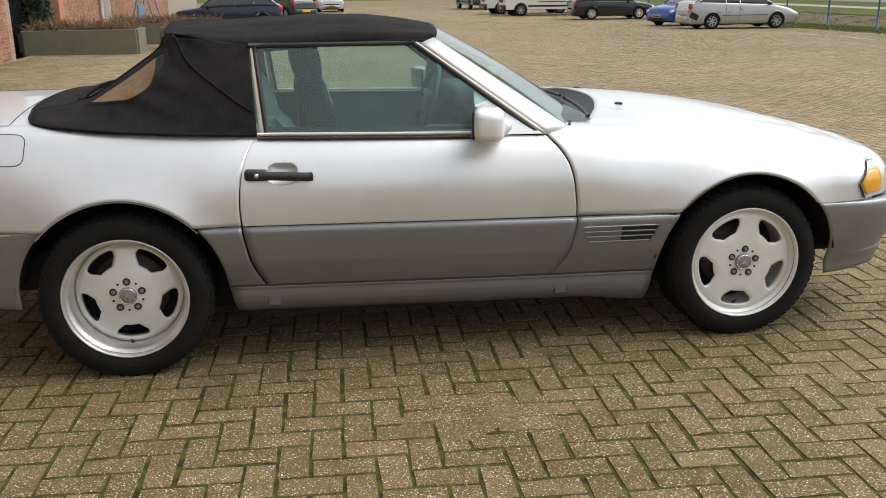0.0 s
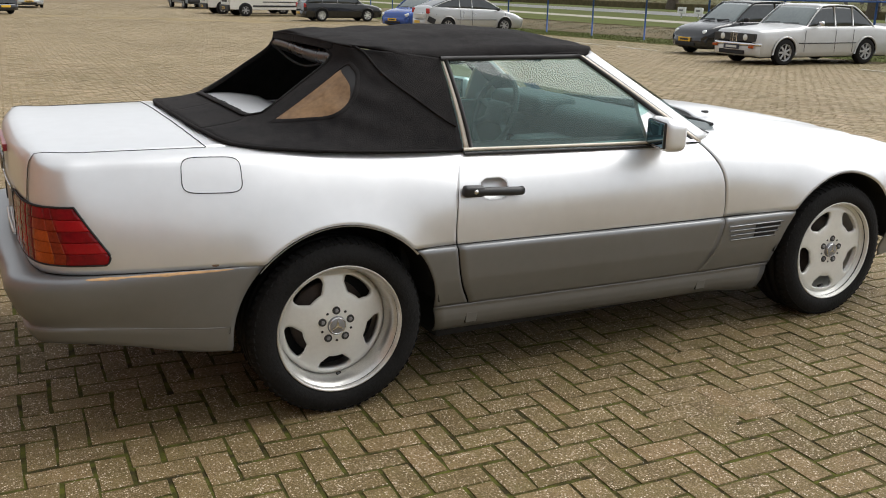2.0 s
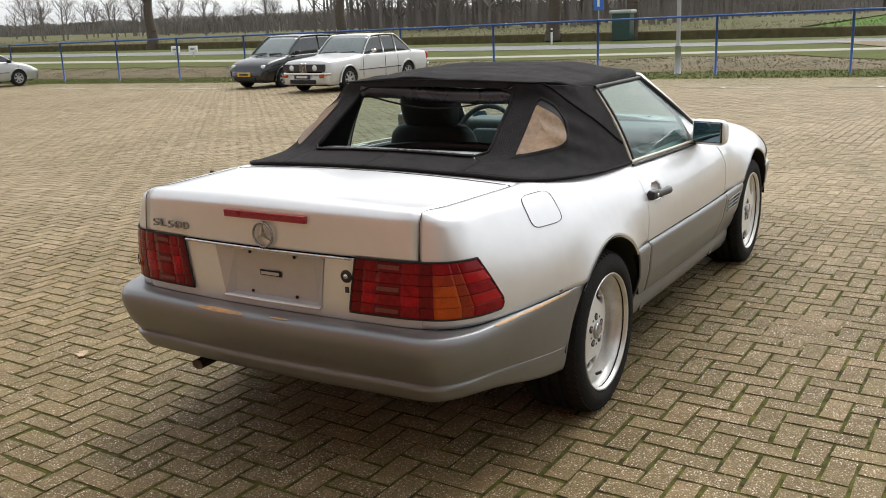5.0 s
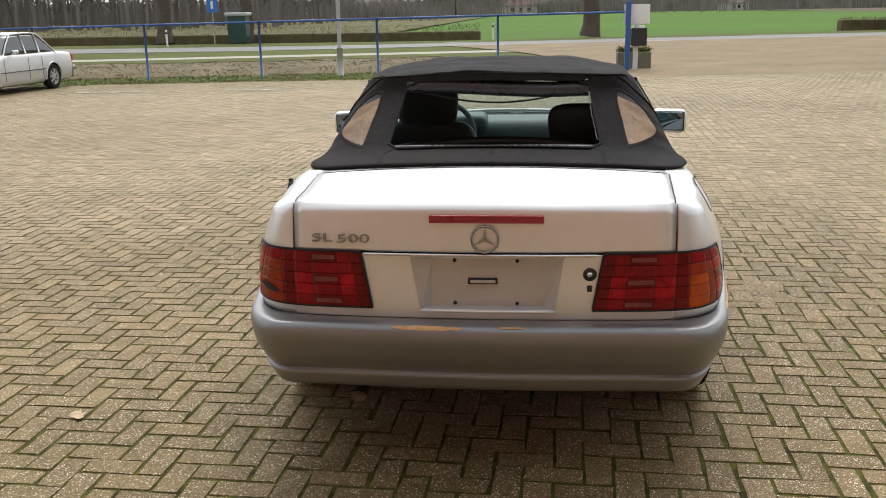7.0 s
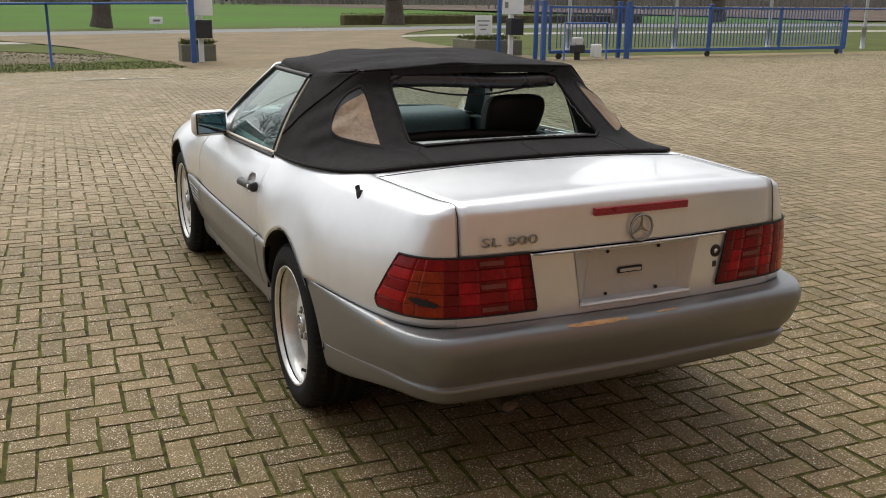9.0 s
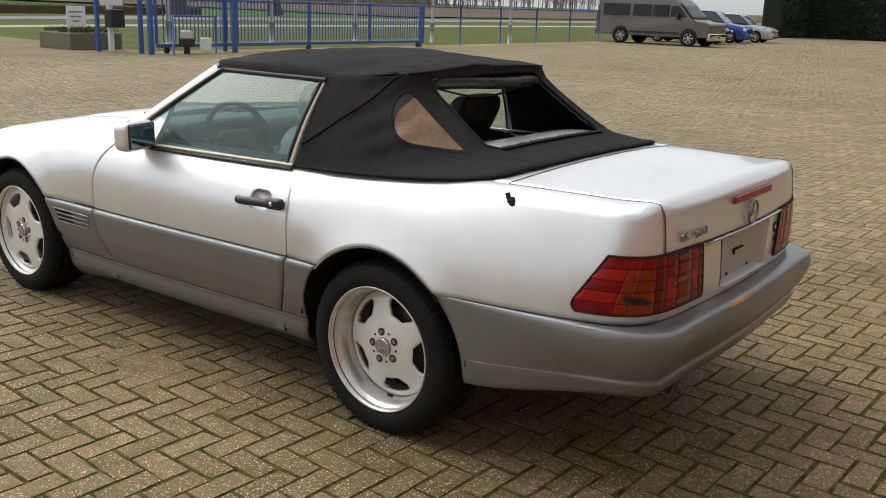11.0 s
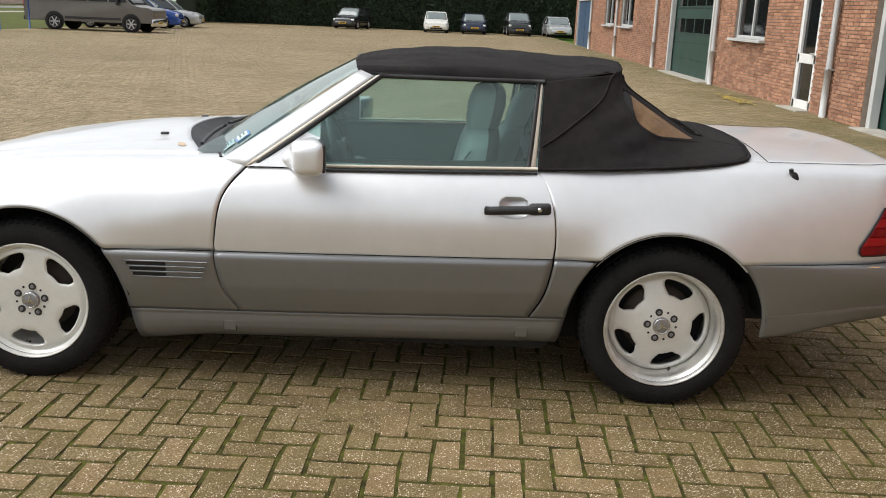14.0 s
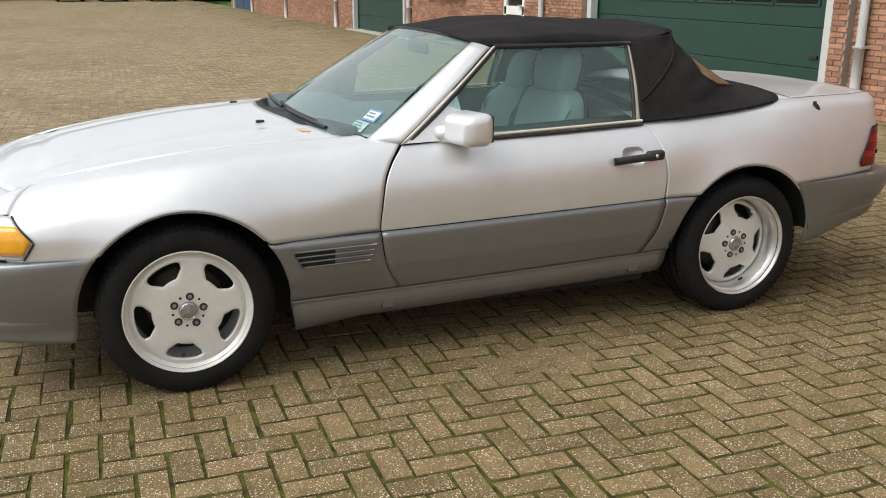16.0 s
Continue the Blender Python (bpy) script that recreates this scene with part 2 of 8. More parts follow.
def skin(s, z, side=1, off=0.0):
    """A point of the flank, the tail or the nose at height z."""
    x, y, zs, dd, nx, ny = plan(abs(s))
    # behind the door the flank is widest at the belt line, before it a little higher
    w = smooth01((-0.80 - x) / 0.30) * smooth01((x + 2.20) / 0.32)
    w = max(w, 0.75 * smooth01((x - 0.55) / 0.30))
    zw = 0.68 - 0.085 * w
    t = (z - zw) / (zs - zw)
    d = dd * max(0.0, t) ** 2.3 + 0.010 * (1 - w) * max(0.0, (0.68 - z) / 0.12) ** 2 - off
    # the metal swells a little round the wheel arches
    for c in (XA, XB):
        g = max(0.0, 1 - max(0.0, math.hypot(x - c, z - HUB_Z) - ARCH_R) / 0.11)
        d -= 0.013 * g * g if y > 0.7 else 0.0
    return Vector((x - nx * d, side * (y - ny * d), z)) if s >= 0 else Vector((x - nx * d, -side * (y - ny * d), z))


def roll(s, r, side=1, off=0.0, deep=0.13):
    """A point of the shoulder's turn into the deck or the bonnet; r from 0 to 1."""
    x, y, zs, dd, nx, ny = plan(abs(s))
    turn = 2 + 0.5 * smooth01((-1.10 - x) / 0.30)
    if x < -1.45:
        # behind the canvas the turn ends on the straight edge of the lid
        t = min(1.0, max(0.0, (abs(s) - S_LID) / (S_DECK - S_LID)))
        xe = lerp(-2.190, -1.45, t)
        ye, k = float(np.interp(xe, [-2.190, -1.66, -1.45], [0.607, 0.655, 0.632])), min(1.0, 0.6 + 0.4 * t / 0.055)
        p0 = Vector((x - nx * dd, y - ny * dd, 0))
        q = p0.lerp(Vector((xe, ye, 0)), r)
        return Vector((q.x, side * q.y, zs + off + 0.030 * k * (2 - k) * (1 - (1 - r) ** turn)))
    d = dd + deep * r
    return Vector((x - nx * d, side * (y - ny * d), zs + off + 0.030 * min(1.0, deep / 0.11) * (1 - (1 - r) ** turn)))


def z_belt(x):
    return 0.574 - 0.0185 * x


def z_low(x):
    return 0.318 - 0.02 * x


def z_arch(x, c):
    return HUB_Z + math.sqrt(max(0.0, ARCH_R ** 2 - (x - c) ** 2))


def x_arch(z, c, way):
    """Where the arch round c meets height z; way: -1 behind it, +1 before it."""
    dz = max(0.0, z - HUB_Z)
    return c + way * (math.sqrt(max(0.0, ARCH_R ** 2 - dz * dz)) + 0.02 * max(0.0, HUB_Z - z) / 0.1)


def curve_x(z, pts):
    zz = [p[1] for p in pts]
    return float(np.interp(z, zz, [p[0] for p in pts]))


FRONT_CUT = spline([(0.425, 0.33), (0.485, 0.43), (0.512, 0.56), (0.506, 0.66), (0.488, 0.77), (0.455, 0.84), (0.405, 0.90), (0.39, 0.92)], 8)
REAR_CUT = spline([(-0.725, 0.34), (-0.775, 0.44), (-0.803, 0.584), (-0.803, 0.70), (-0.787, 0.80), (-0.760, 0.87), (-0.715, 0.925), (-0.70, 0.95)], 8)
GAP = 0.0028
car = thing("convertible_car", "faded silver convertible with a torn black canvas top, on pavers", "car")


def panel(name, fn, nu, nv, material=SILVER, label="", thick=0.007, parent=None, **kw):
    vs, fs = grid(fn, nu, nv, **kw)
    return finish(name, vs, fs, material, parent or car, label, True, CENTRE, thick)


def side_rows(v, zb, s, side, off=0.0, deep=0.13):
    """v 0..1 climbs the flank from zb to the shoulder, 1..1.4 goes over it."""
    zs = plan(s)[2]
    return skin(s, lerp(zb, zs, v), side, off) if v <= 1 else roll(s, (v - 1) / 0.4, side, off, deep)


S_DECK = s_at(-1.45)
S_LID = float(np.interp(0.612, PLAN[:200, 1], ARC[:200]))


def lower(x, z, side, off=0.0):
    """The grey cladding and the sill below the belt line."""
    s = s_at(x)
    zm = z_belt(x)
    f = (z - z_low(x)) / (zm - z_low(x))
    o = float(np.interp(f, [-0.50, -0.44, -0.36, -0.27, -0.16, -0.04, -0.016, 0.0, 0.18, 0.45, 0.80, 0.93, 0.97, 1.0], [-0.128, -0.100, -0.078, -0.064, -0.057, -0.057, -0.050, -0.048, -0.029, -0.006, 0.007, 0.010, 0.006, -0.004]))
    px, py, zs, dd, nx, ny = plan(s)
    return Vector((px + nx * (o + off), side * (py + ny * (o + off)), z))


for side in (1, -1):
    # rear wing: from the lid's gap round the corner to the door
    def wing(u, v):
        z = lerp(0.58, 0.93, min(v, 1.0))
        se = s_at(curve_x(max(z, 0.584), REAR_CUT) - GAP)
        s = lerp(S_LID + GAP, se, u)
        x = plan(s)[0]
        zb = z_belt(x) if x > -1.4 else 0.600
        if abs(x - XB) < ARCH_R:
            zb = max(zb, z_arch(x, XB))
        return side_rows(v, zb + 0.002, s, side, deep=0.13)
    panel("rear_wing", wing, 120, 28, v1=1.4)

    # front wing: from the door to the headlamp
    def front(u, v):
        z = lerp(0.56, 0.90, min(v, 1.0))
        sa = s_at(curve_x(max(z, 0.56), FRONT_CUT) + GAP)
        s = lerp(sa, s_at(1.85), u)
        x = plan(s)[0]
        zb = max(z_belt(x) if x < 1.3 else 0.556, z_arch(x, XA) if abs(x - XA) < ARCH_R else 0)
        return side_rows(v, zb + 0.002, s, side, deep=0.12)
    panel("front_wing", front, 80, 21, v1=1.4)

    # door: skin, cladding
    def door_top(u, v):
        z = lerp(0.57, 0.905, v)
        x = lerp(curve_x(z, REAR_CUT) + GAP, curve_x(z, FRONT_CUT) - GAP, u)
        s = s_at(x)
        return skin(s, lerp(z_belt(x) + 0.002, plan(s)[2] - 0.004, v), side)
    vs, fs = grid(door_top, 300, 110)
    cell = [sum((vs[i] for i in q), Vector()) / 4 for q in fs]
    fs = [q for q, c in zip(fs, cell) if abs((c.x + 0.640) / 0.057) ** 3 + abs((c.z - 0.785) / 0.038) ** 3 > 1]
    door = finish("door", vs, fs, SILVER, car, "", True, CENTRE, 0.007)

    def door_low(u, v):
        z = lerp(0.335, 0.575, v)
        x = lerp(curve_x(z, REAR_CUT) + GAP, curve_x(z, FRONT_CUT) - GAP, u)
        return lower(x, lerp(z_low(x) + 0.004, z_belt(x), v), side)
    panel("door_cladding", door_low, 40, 24, CLAD, "grey lower door cladding", parent=door)

    def clad_front(u, v):
        z = lerp(0.33, 0.565, v)
        x = lerp(curve_x(z, FRONT_CUT) + GAP, x_arch(z, XA, -1), u)
        return lower(x, lerp(z_low(x) + 0.004, z_belt(x), v), side)
    cf = panel("front_cladding", clad_front, 20, 24, CLAD)

    def clad_rear(u, v):
        z = lerp(0.34, 0.585, v)
        x = lerp(x_arch(z, XB, 1), curve_x(z, REAR_CUT) - GAP, u)
        return lower(x, lerp(z_low(x) + 0.004, z_belt(x), v), side)
    panel("rear_cladding", clad_rear, 10, 24, CLAD)

    def sill(u, v):
        f = lerp(-0.465, -0.008, v)
        z = z_low(0) + f * 0.256
        x = lerp(x_arch(z, XB, 1), x_arch(z, XA, -1), u)
        zz = z_low(x) + f * (z_belt(x) - z_low(x))
        # it flares down behind the front wheel
        p = lower(x, zz, side)
        return p - Vector((0, 0, 0.026 * (1 - v) * smooth01((x - 0.52) / 0.34)))
    sl = panel("sill", sill, 40, 14, CLAD)
    for xj in (0.47, -0.70):
        p0 = lower(xj, z_low(xj) - 0.062, side)
        jc = mesh("jack_cover", rbox(0.050, 0.010, 0.046, 0.003, pose(p0.x, p0.y - side * 0.003, p0.z, -side * 9)), CLAD, sl)
        mesh("cover_gap", rbox(0.0535, 0.009, 0.0495, 0.003, pose(p0.x, p0.y - side * 0.0035, p0.z, -side * 9)), SHELL, jc)

    # side vent: dark slots between bars on the front cladding
    for k in range(4):
        zz = 0.522 - 0.0215 * k
        pts = [lower(lerp(0.535 + 0.008 * k, 0.868 - 0.012 * k, i / 10), zz - 0.006 * i / 10, side, 0.006) for i in range(11)]
        mesh("vent_bar", tube(pts, 0.0034, 6), CLAD, cf, smooth=True)
    for k in range(3):
        zz = 0.5115 - 0.0215 * k
        vs, fs = grid(lambda u, v: lower(lerp(0.70, 0.856 - 0.012 * k, u), zz - 0.004 + lerp(-0.0085, 0.0085, v), side, 0.003), 8, 1)
        finish("vent_slot", vs, fs, SHELL, cf, "", True, CENTRE)

    # arch lips
    for c, za in ((XB, 0.590), (XA, 0.556)):
        pts = []
        for i in range(41):
            a = lerp(math.radians(41), math.radians(139), i / 40)
            x, z = c + ARCH_R * math.cos(a), HUB_Z + ARCH_R * math.sin(a)
            pts.append(skin(s_at(x), z, side, 0.003))
        inn = [Vector((c + (ARCH_R - 0.006) * (p.x - c) / ARCH_R, p.y - side * 0.006, HUB_Z + (ARCH_R - 0.006) * (p.z - HUB_Z) / ARCH_R)) for p in pts]
        deep_ = [Vector((p.x, p.y - side * 0.070, p.z + 0.01)) for p in inn]
        k = len(pts)
        strip = [(i, i + 1, k + i + 1, k + i) for i in range(k - 1)]
        lip = mesh("arch_lip", (pts + inn, strip), SILVER, car, "", True, CENTRE)
        mesh("arch_return", (inn + deep_, strip), SHELL, lip, "", True, CENTRE)

    # wheel wells
    for c in (XB, XA):
        def well(u, v):
            a = lerp(math.radians(6), math.radians(174), u)
            return Vector((c + (ARCH_R + 0.012) * math.cos(a), side * lerp(0.865, 0.50, v), HUB_Z + (ARCH_R + 0.012) * math.sin(a)))
        ww = finish("wheel_well", *grid(well, 24, 3), SHELL, car, "", True)
        finish("well_wall", *grid(lambda u, v: Vector((c, side * 0.505, HUB_Z - 0.1)).lerp(well(u, 1.0), v), 24, 2), SHELL, ww, "", False, (c, side * 2, HUB_Z))

    # the dark structure behind the gaps
    def inner(u, v):
        s = lerp(S_LID - 0.02, s_at(1.80), u)
        x = plan(s)[0]
        zb = 0.36
        for c in (XA, XB):
            if abs(x - c) < ARCH_R + 0.015:
                zb = max(zb, HUB_Z + math.sqrt((ARCH_R + 0.015) ** 2 - (x - c) ** 2))
        return skin(s, lerp(zb, plan(s)[2] - 0.004, v), side, -0.040) if v <= 1 else roll(s, (v - 1) / 0.4, side, -0.02, 0.15)
    finish("inner_shell", *grid(inner, 90, 14, v1=1.4), SHELL, car, "", True, CENTRE)

    # mirror
    mm = pose(0.150, side * 0.902, 0.955, 0, 0, side * 15)
    hv, hf = rbox(0.115, 0.196, 0.136, 0.036, None, 5)
    hv = [Vector((p.x, p.y * (1 - 0.9 * (p.x + 0.057)) - side * 0.22 * (p.x + 0.057), p.z * (1 - 1.3 * (p.x + 0.057)) - 0.10 * (p.x + 0.057))) for p in hv]
    mir = mesh("door_mirror", moved((hv, hf), mm), SILVER, car, smooth=True)
    mesh("mirror_frame", moved(rbox(0.012, 0.162, 0.106, 0.022), mm @ at(-0.0545, 0, 0)), PLASTIC, mir, "black plastic mirror frame", True)
    mesh("mirror_glass", moved(rbox(0.006, 0.152, 0.096, 0.02, None, 3), mm @ at(-0.0600, 0, 0)), MIRROR, mir, "mirror glass", True)
    tri = [(0.392, 0.893), (0.13, 0.897), (0.122, 1.015), (0.128, 1.078), (0.150, 1.078)]
    vs = [Vector((x, side * (0.803 - 0.60 * (z - 0.89) + o), z)) for o in (0.014, -0.012) for x, z in tri]
    fs = [(0, 1, 2, 3, 4), (9, 8, 7, 6, 5)] + [(i, 5 + i, 5 + (i + 1) % 5, (i + 1) % 5) for i in range(5)]
    finish("mirror_base", vs, fs, SILVER, mir, "", False, CENTRE)
    mesh("mirror_stalk", tube([(0.235, side * 0.770, 0.915), (0.205, side * 0.800, 0.922), (0.170, side * 0.840, 0.935)], 0.040, 12), SILVER, mir, smooth=True)

    # handle in its cup
    def hp(x, z, off):
        return skin(s_at(x), z, side, off)
    cup = [(math.copysign(abs(math.cos(a)) ** 0.6, math.cos(a)) * 0.062, math.copysign(abs(math.sin(a)) ** 0.6, math.sin(a)) * 0.042) for a in [2 * math.pi * i / 28 for i in range(28)]]
    vs = [hp(-0.640 + x, 0.785 + z, 0.0012) for x, z in cup] + [hp(-0.640 + x * 0.84, 0.785 + z * 0.82, -0.030) for x, z in cup] + [hp(-0.640, 0.785, -0.036)]
    fs = [(i, (i + 1) % 28, 28 + (i + 1) % 28, 28 + i) for i in range(28)] + [(28 + i, 28 + (i + 1) % 28, 56) for i in range(28)]
    finish("handle_cup", vs, fs, SILVER, door, "", True, CENTRE)
    hd = mesh("door_handle", tube([hp(x, 0.780 - 0.055 * (x + 0.65), 0.02 if abs(x + 0.65) < 0.1 else 0.012) for x in np.linspace(-0.775, -0.53, 13)], 0.0165, 10), PLASTIC, door, "black plastic handle", True)
    lk = hp(-0.737, 0.786, 0.014)
    mesh("lock_block", moved(rbox(0.086, 0.036, 0.042, 0.012, None, 3), pose(lk.x, lk.y, lk.z, -side * 10, 3, 0)), PLASTIC, hd, "", True)
    kp = hp(-0.735, 0.786, 0.034)
    mesh("keyhole", moved(lathe([(0.0001, side * 0.004), (0.007, side * 0.004), (0.009, 0)], 16), at(kp.x, kp.y, kp.z)), CHROME, hd, "chrome lock", True)

    # trims round the door glass
    gl = [(0.392, 0.800, 0.893), (-0.728, 0.772, 0.920), (-0.748, 0.606, 1.250), (-0.092, 0.588, 1.246)]
    gl = [Vector((x, side * y, z)) for x, y, z in gl]

    def pane(u, v, o=0.0):
        a, b = gl[0].lerp(gl[1], u), gl[3].lerp(gl[2], u)
        p = a.lerp(b, v)
        return p + Vector((0, side * (0.016 * math.sin(math.pi * v) + 0.006 * math.sin(math.pi * u) + o), 0))
    win = finish("side_window", *grid(pane, 16, 10), GLASS, car, "green-tinted side window", True, CENTRE)
    mesh("belt_trim", tube([pane(u, 0.01, 0.006) for u in np.linspace(0.16, 1, 16)], 0.0072, 6), CREAM, door, "yellowed bright strip", True)
    mesh("belt_rubber", tube([pane(u, -0.035, 0.009) for u in np.linspace(0.22, 1, 16)], 0.006, 6), RUBBER, door, "", True)
    finish("rear_glass_trim", *grid(lambda u, v: pane(lerp(0.974, 0.992, u), lerp(-0.01, 0.98, v), 0.003), 2, 10), CREAM, win, "yellowed upright strip", True, CENTRE, 0.008)
    mesh("rear_glass_seal", tube([pane(0.967, v, 0.002) for v in np.linspace(0, 0.98, 10)], 0.009, 6), RUBBER, win, "", True)
    mesh("top_glass_seal", tube([pane(u, 0.985, 0.004) for u in np.linspace(0, 1, 12)], 0.010, 6), RUBBER, win, "", True)
    finish("pillar_trim", *grid(lambda u, v: pane(lerp(-0.012, 0.006, u), v, 0.015), 2, 12), CREAM, car, "yellowed pillar strip", True, CENTRE, 0.006)
    mesh("pillar_seal", tube([pane(0.022, v, 0.004) for v in np.linspace(0, 1, 12)], 0.010, 6), RUBBER, car, "", True)

    # windscreen pillar
    def pillar(u, v):
        a = pane(0.0, v, 0.004) + Vector((0.012, 0, 0.004))
        b = Vector((lerp(0.515, -0.02, v), side * lerp(0.728, 0.535, v), lerp(0.905, 1.268, v)))
        bulge = Vector((0.012, side * 0.008, 0.006)) * math.sin(math.pi * u)
        return a.lerp(b, u) + bulge
    panel("windscreen_pillar", lambda u, v: pillar(u, 0.975 * v), 8, 16, thick=0.02)
    finish("pillar_lining", *grid(lambda u, v: pillar(lerp(0.06, 0.94, u), lerp(0.02, 0.99, v)) + Vector((-0.022, -side * 0.022, -0.012)), 4, 12), DASH, car, "blue-grey pillar lining", True, CENTRE)

# windscreen
def screen(u, v):
    y = lerp(-1, 1, u)
    x = lerp(0.650 - 0.135 * y * y, 0.045 - 0.065 * y * y, v)
    return Vector((x + 0.012 * math.sin(math.pi * v), y * lerp(0.730, 0.537, v), lerp(0.930 - 0.028 * y * y, 1.290 - 0.024 * y * y, v) + 0.008 * math.sin(math.pi * v)))
ws = finish("windscreen", *grid(screen, 24, 12), SCREEN, car, "tinted windscreen", True, CENTRE)
mesh("windscreen_header", tube([screen(u, 0.992) for u in np.linspace(0.04, 0.96, 25)], 0.007, 6), RUBBER, car, "black windscreen header seal", True)
mesh("windscreen_seal", tube([screen(u, 0.0) + Vector((0, 0, 0.002)) for u in np.linspace(0, 1, 25)], 0.010, 6), RUBBER, car, smooth=True)
def on_screen(u0, u1, v0, v1, lift):
    """A small flat sheet on the windscreen."""
    return [screen(*k) + Vector((lift, 0, lift)) for k in ((u0, v0), (u1, v0), (u1, v1), (u0, v1))], [(0, 1, 2, 3)]
st = mesh("screen_sticker", on_screen(0.912, 0.972, 0.130, 0.225, 0.003), mat("blue_sticker_edge", (0.10, 0.25, 0.55), 0.5), ws, "blue-edged paper sticker")
mesh("sticker_face", on_screen(0.917, 0.967, 0.142, 0.213, 0.0045), mat("pale_sticker_paper", (0.66, 0.72, 0.66), 0.6, 0, 0.2, 60), st)
for k in range(2):
    mesh("text_bar", on_screen(0.923, 0.960 - 0.008 * k, 0.160 + 0.026 * k, 0.172 + 0.026 * k, 0.006), mat("sticker_print", (0.10, 0.20, 0.22), 0.6) if k == 0 else bpy.data.materials["sticker_print"], st)
s2_ = mesh("screen_sticker", on_screen(0.900, 0.958, 0.035, 0.118, 0.003), mat("faded_teal_sticker", (0.34, 0.48, 0.48), 0.5, 0, 0.25, 50), ws, "faded pale teal sticker")
for k in range(3):
    mesh("text_bar", on_screen(0.906, 0.950 - 0.007 * k, 0.050 + 0.022 * k, 0.060 + 0.022 * k, 0.0045), bpy.data.materials["sticker_print"], s2_)

# bonnet and boot lid
WING_EDGE = [roll(s_, 1.0, 1, 0, 0.12) for s_ in np.linspace(s_at(0.45), s_at(1.85), 80)]


def hood_edge(x):
    """Half-width and height of the bonnet's edge at x, from the front wing's turn."""
    xs = [p.x for p in WING_EDGE]
    return float(np.interp(x, xs, [p.y for p in WING_EDGE])), float(np.interp(x, xs, [p.z for p in WING_EDGE]))


NOSE_EDGE = sorted((tuple(roll(s_, 1.0, 1, 0, 0.12)) for s_ in np.linspace(s_at(1.85), S_END, 40)), key=lambda p: p[1])
NE_X, NE_Y, NE_Z = [[p[k] for p in NOSE_EDGE] for k in range(3)]


def hood(u, v):
    y = lerp(-1, 1, v)
    yn = abs(y) * NE_Y[-1]
    x = lerp(0.605 + 0.190 * (1 - y * y), float(np.interp(yn, NE_Y, NE_X)) - 0.002, u)
    hw, hz = hood_edge(x)
    crown = 0.050 * (1 - abs(y) ** 2.4) * (1 - 0.75 * u) - 0.008 * math.exp(-((abs(y) - 0.62) / 0.08) ** 2)
    z = lerp(hz + crown, float(np.interp(yn, NE_Y, NE_Z)), max(0.0, (u - 0.80) / 0.20) ** 2)
    return Vector((x, y * (hw - 0.002), z))
panel("bonnet", hood, 50, 40, thick=0.01)
# scuttle: black tray below the screen with wipers and washer jets
def tray(u, v):
    y = lerp(-1, 1, v)
    a = screen((y + 1) / 2, 0.0)
    b = hood(0, v)
    return a.lerp(b, u) + Vector((0.0, 0, -0.03 * math.sin(math.pi * u) - 0.006))
sc = finish("scuttle_tray", *grid(tray, 4, 24), PLASTIC, car, "black plastic scuttle tray", True, (0, 0, 0.5))
for yy in (0.30, -0.34):
    mesh("wiper", tube([(0.678 - 0.135 * y * y, y, 0.941 - 0.026 * y * y) for y in np.linspace(yy - 0.30, yy + 0.26, 10)], 0.008, 6), PLASTIC, car, "black wiper", True)
for yy in (0.33, -0.33):
    mesh("washer_jet", rbox(0.035, 0.022, 0.014, 0.005, at(0.86, yy, hood(0.14, 0.5 + yy / 1.35).z + 0.003)), PLASTIC, car, "", True)

EDGE = sorted((tuple(roll(s_, 1.0)) for s_ in np.linspace(S_LID, s_at(-1.46), 60)), key=lambda p: p[0])
EDGE_X, EDGE_Y, EDGE_Z = [[p[k] for p in EDGE] for k in range(3)]


def lid_top(u, v):
    y = lerp(-1, 1, v)
    e0 = EDGE_X[0]
    x = lerp(-1.52 - 0.04 * (1 - y * y), e0 - 0.030 * (1 - y * y), u)
    xe = lerp(-1.52, e0, u)
    hw, ze = float(np.interp(xe, EDGE_X, EDGE_Y)), float(np.interp(xe, EDGE_X, EDGE_Z))
    return Vector((x, y * (hw - 0.003), ze + 0.014 * (1 - abs(y) ** 2.2) + 0.016 * (1 - u) * (1 - y * y)))


def lid_back(u, v):
    y = lerp(-0.608, 0.608, v)
    s = float(np.interp(abs(y), PLAN[:200, 1], ARC[:200]))
    e = lid_top(1.0, v)
    z = lerp(e.z, 0.822, u)
    p = skin(s, min(z, plan(s)[2]), 1)
    k = min(1.0, u * 4.5)
    return Vector((lerp(e.x, p.x, math.sin(k * math.pi / 2)), y, z))
lid = panel("boot_lid", lambda u, v: lid_top(u / 0.6, v) if u <= 0.6 else lid_back((u - 0.6) / 0.4, v), 50, 34, thick=0.008)

for side in (1, -1):
    # the dark gap round the lid
    pts = [Vector((x, side * (y + 0.001), z + 0.0005)) for x, y, z in EDGE if x < -1.655]
    mesh("lid_gap", tube(pts[::-1] + [lid_back(u, 0.5 + 0.5 * side) + Vector((-0.001, side * 0.003, 0)) for u in np.linspace(0.05, 1, 14)], 0.0013, 5), SHELL, lid, smooth=True)


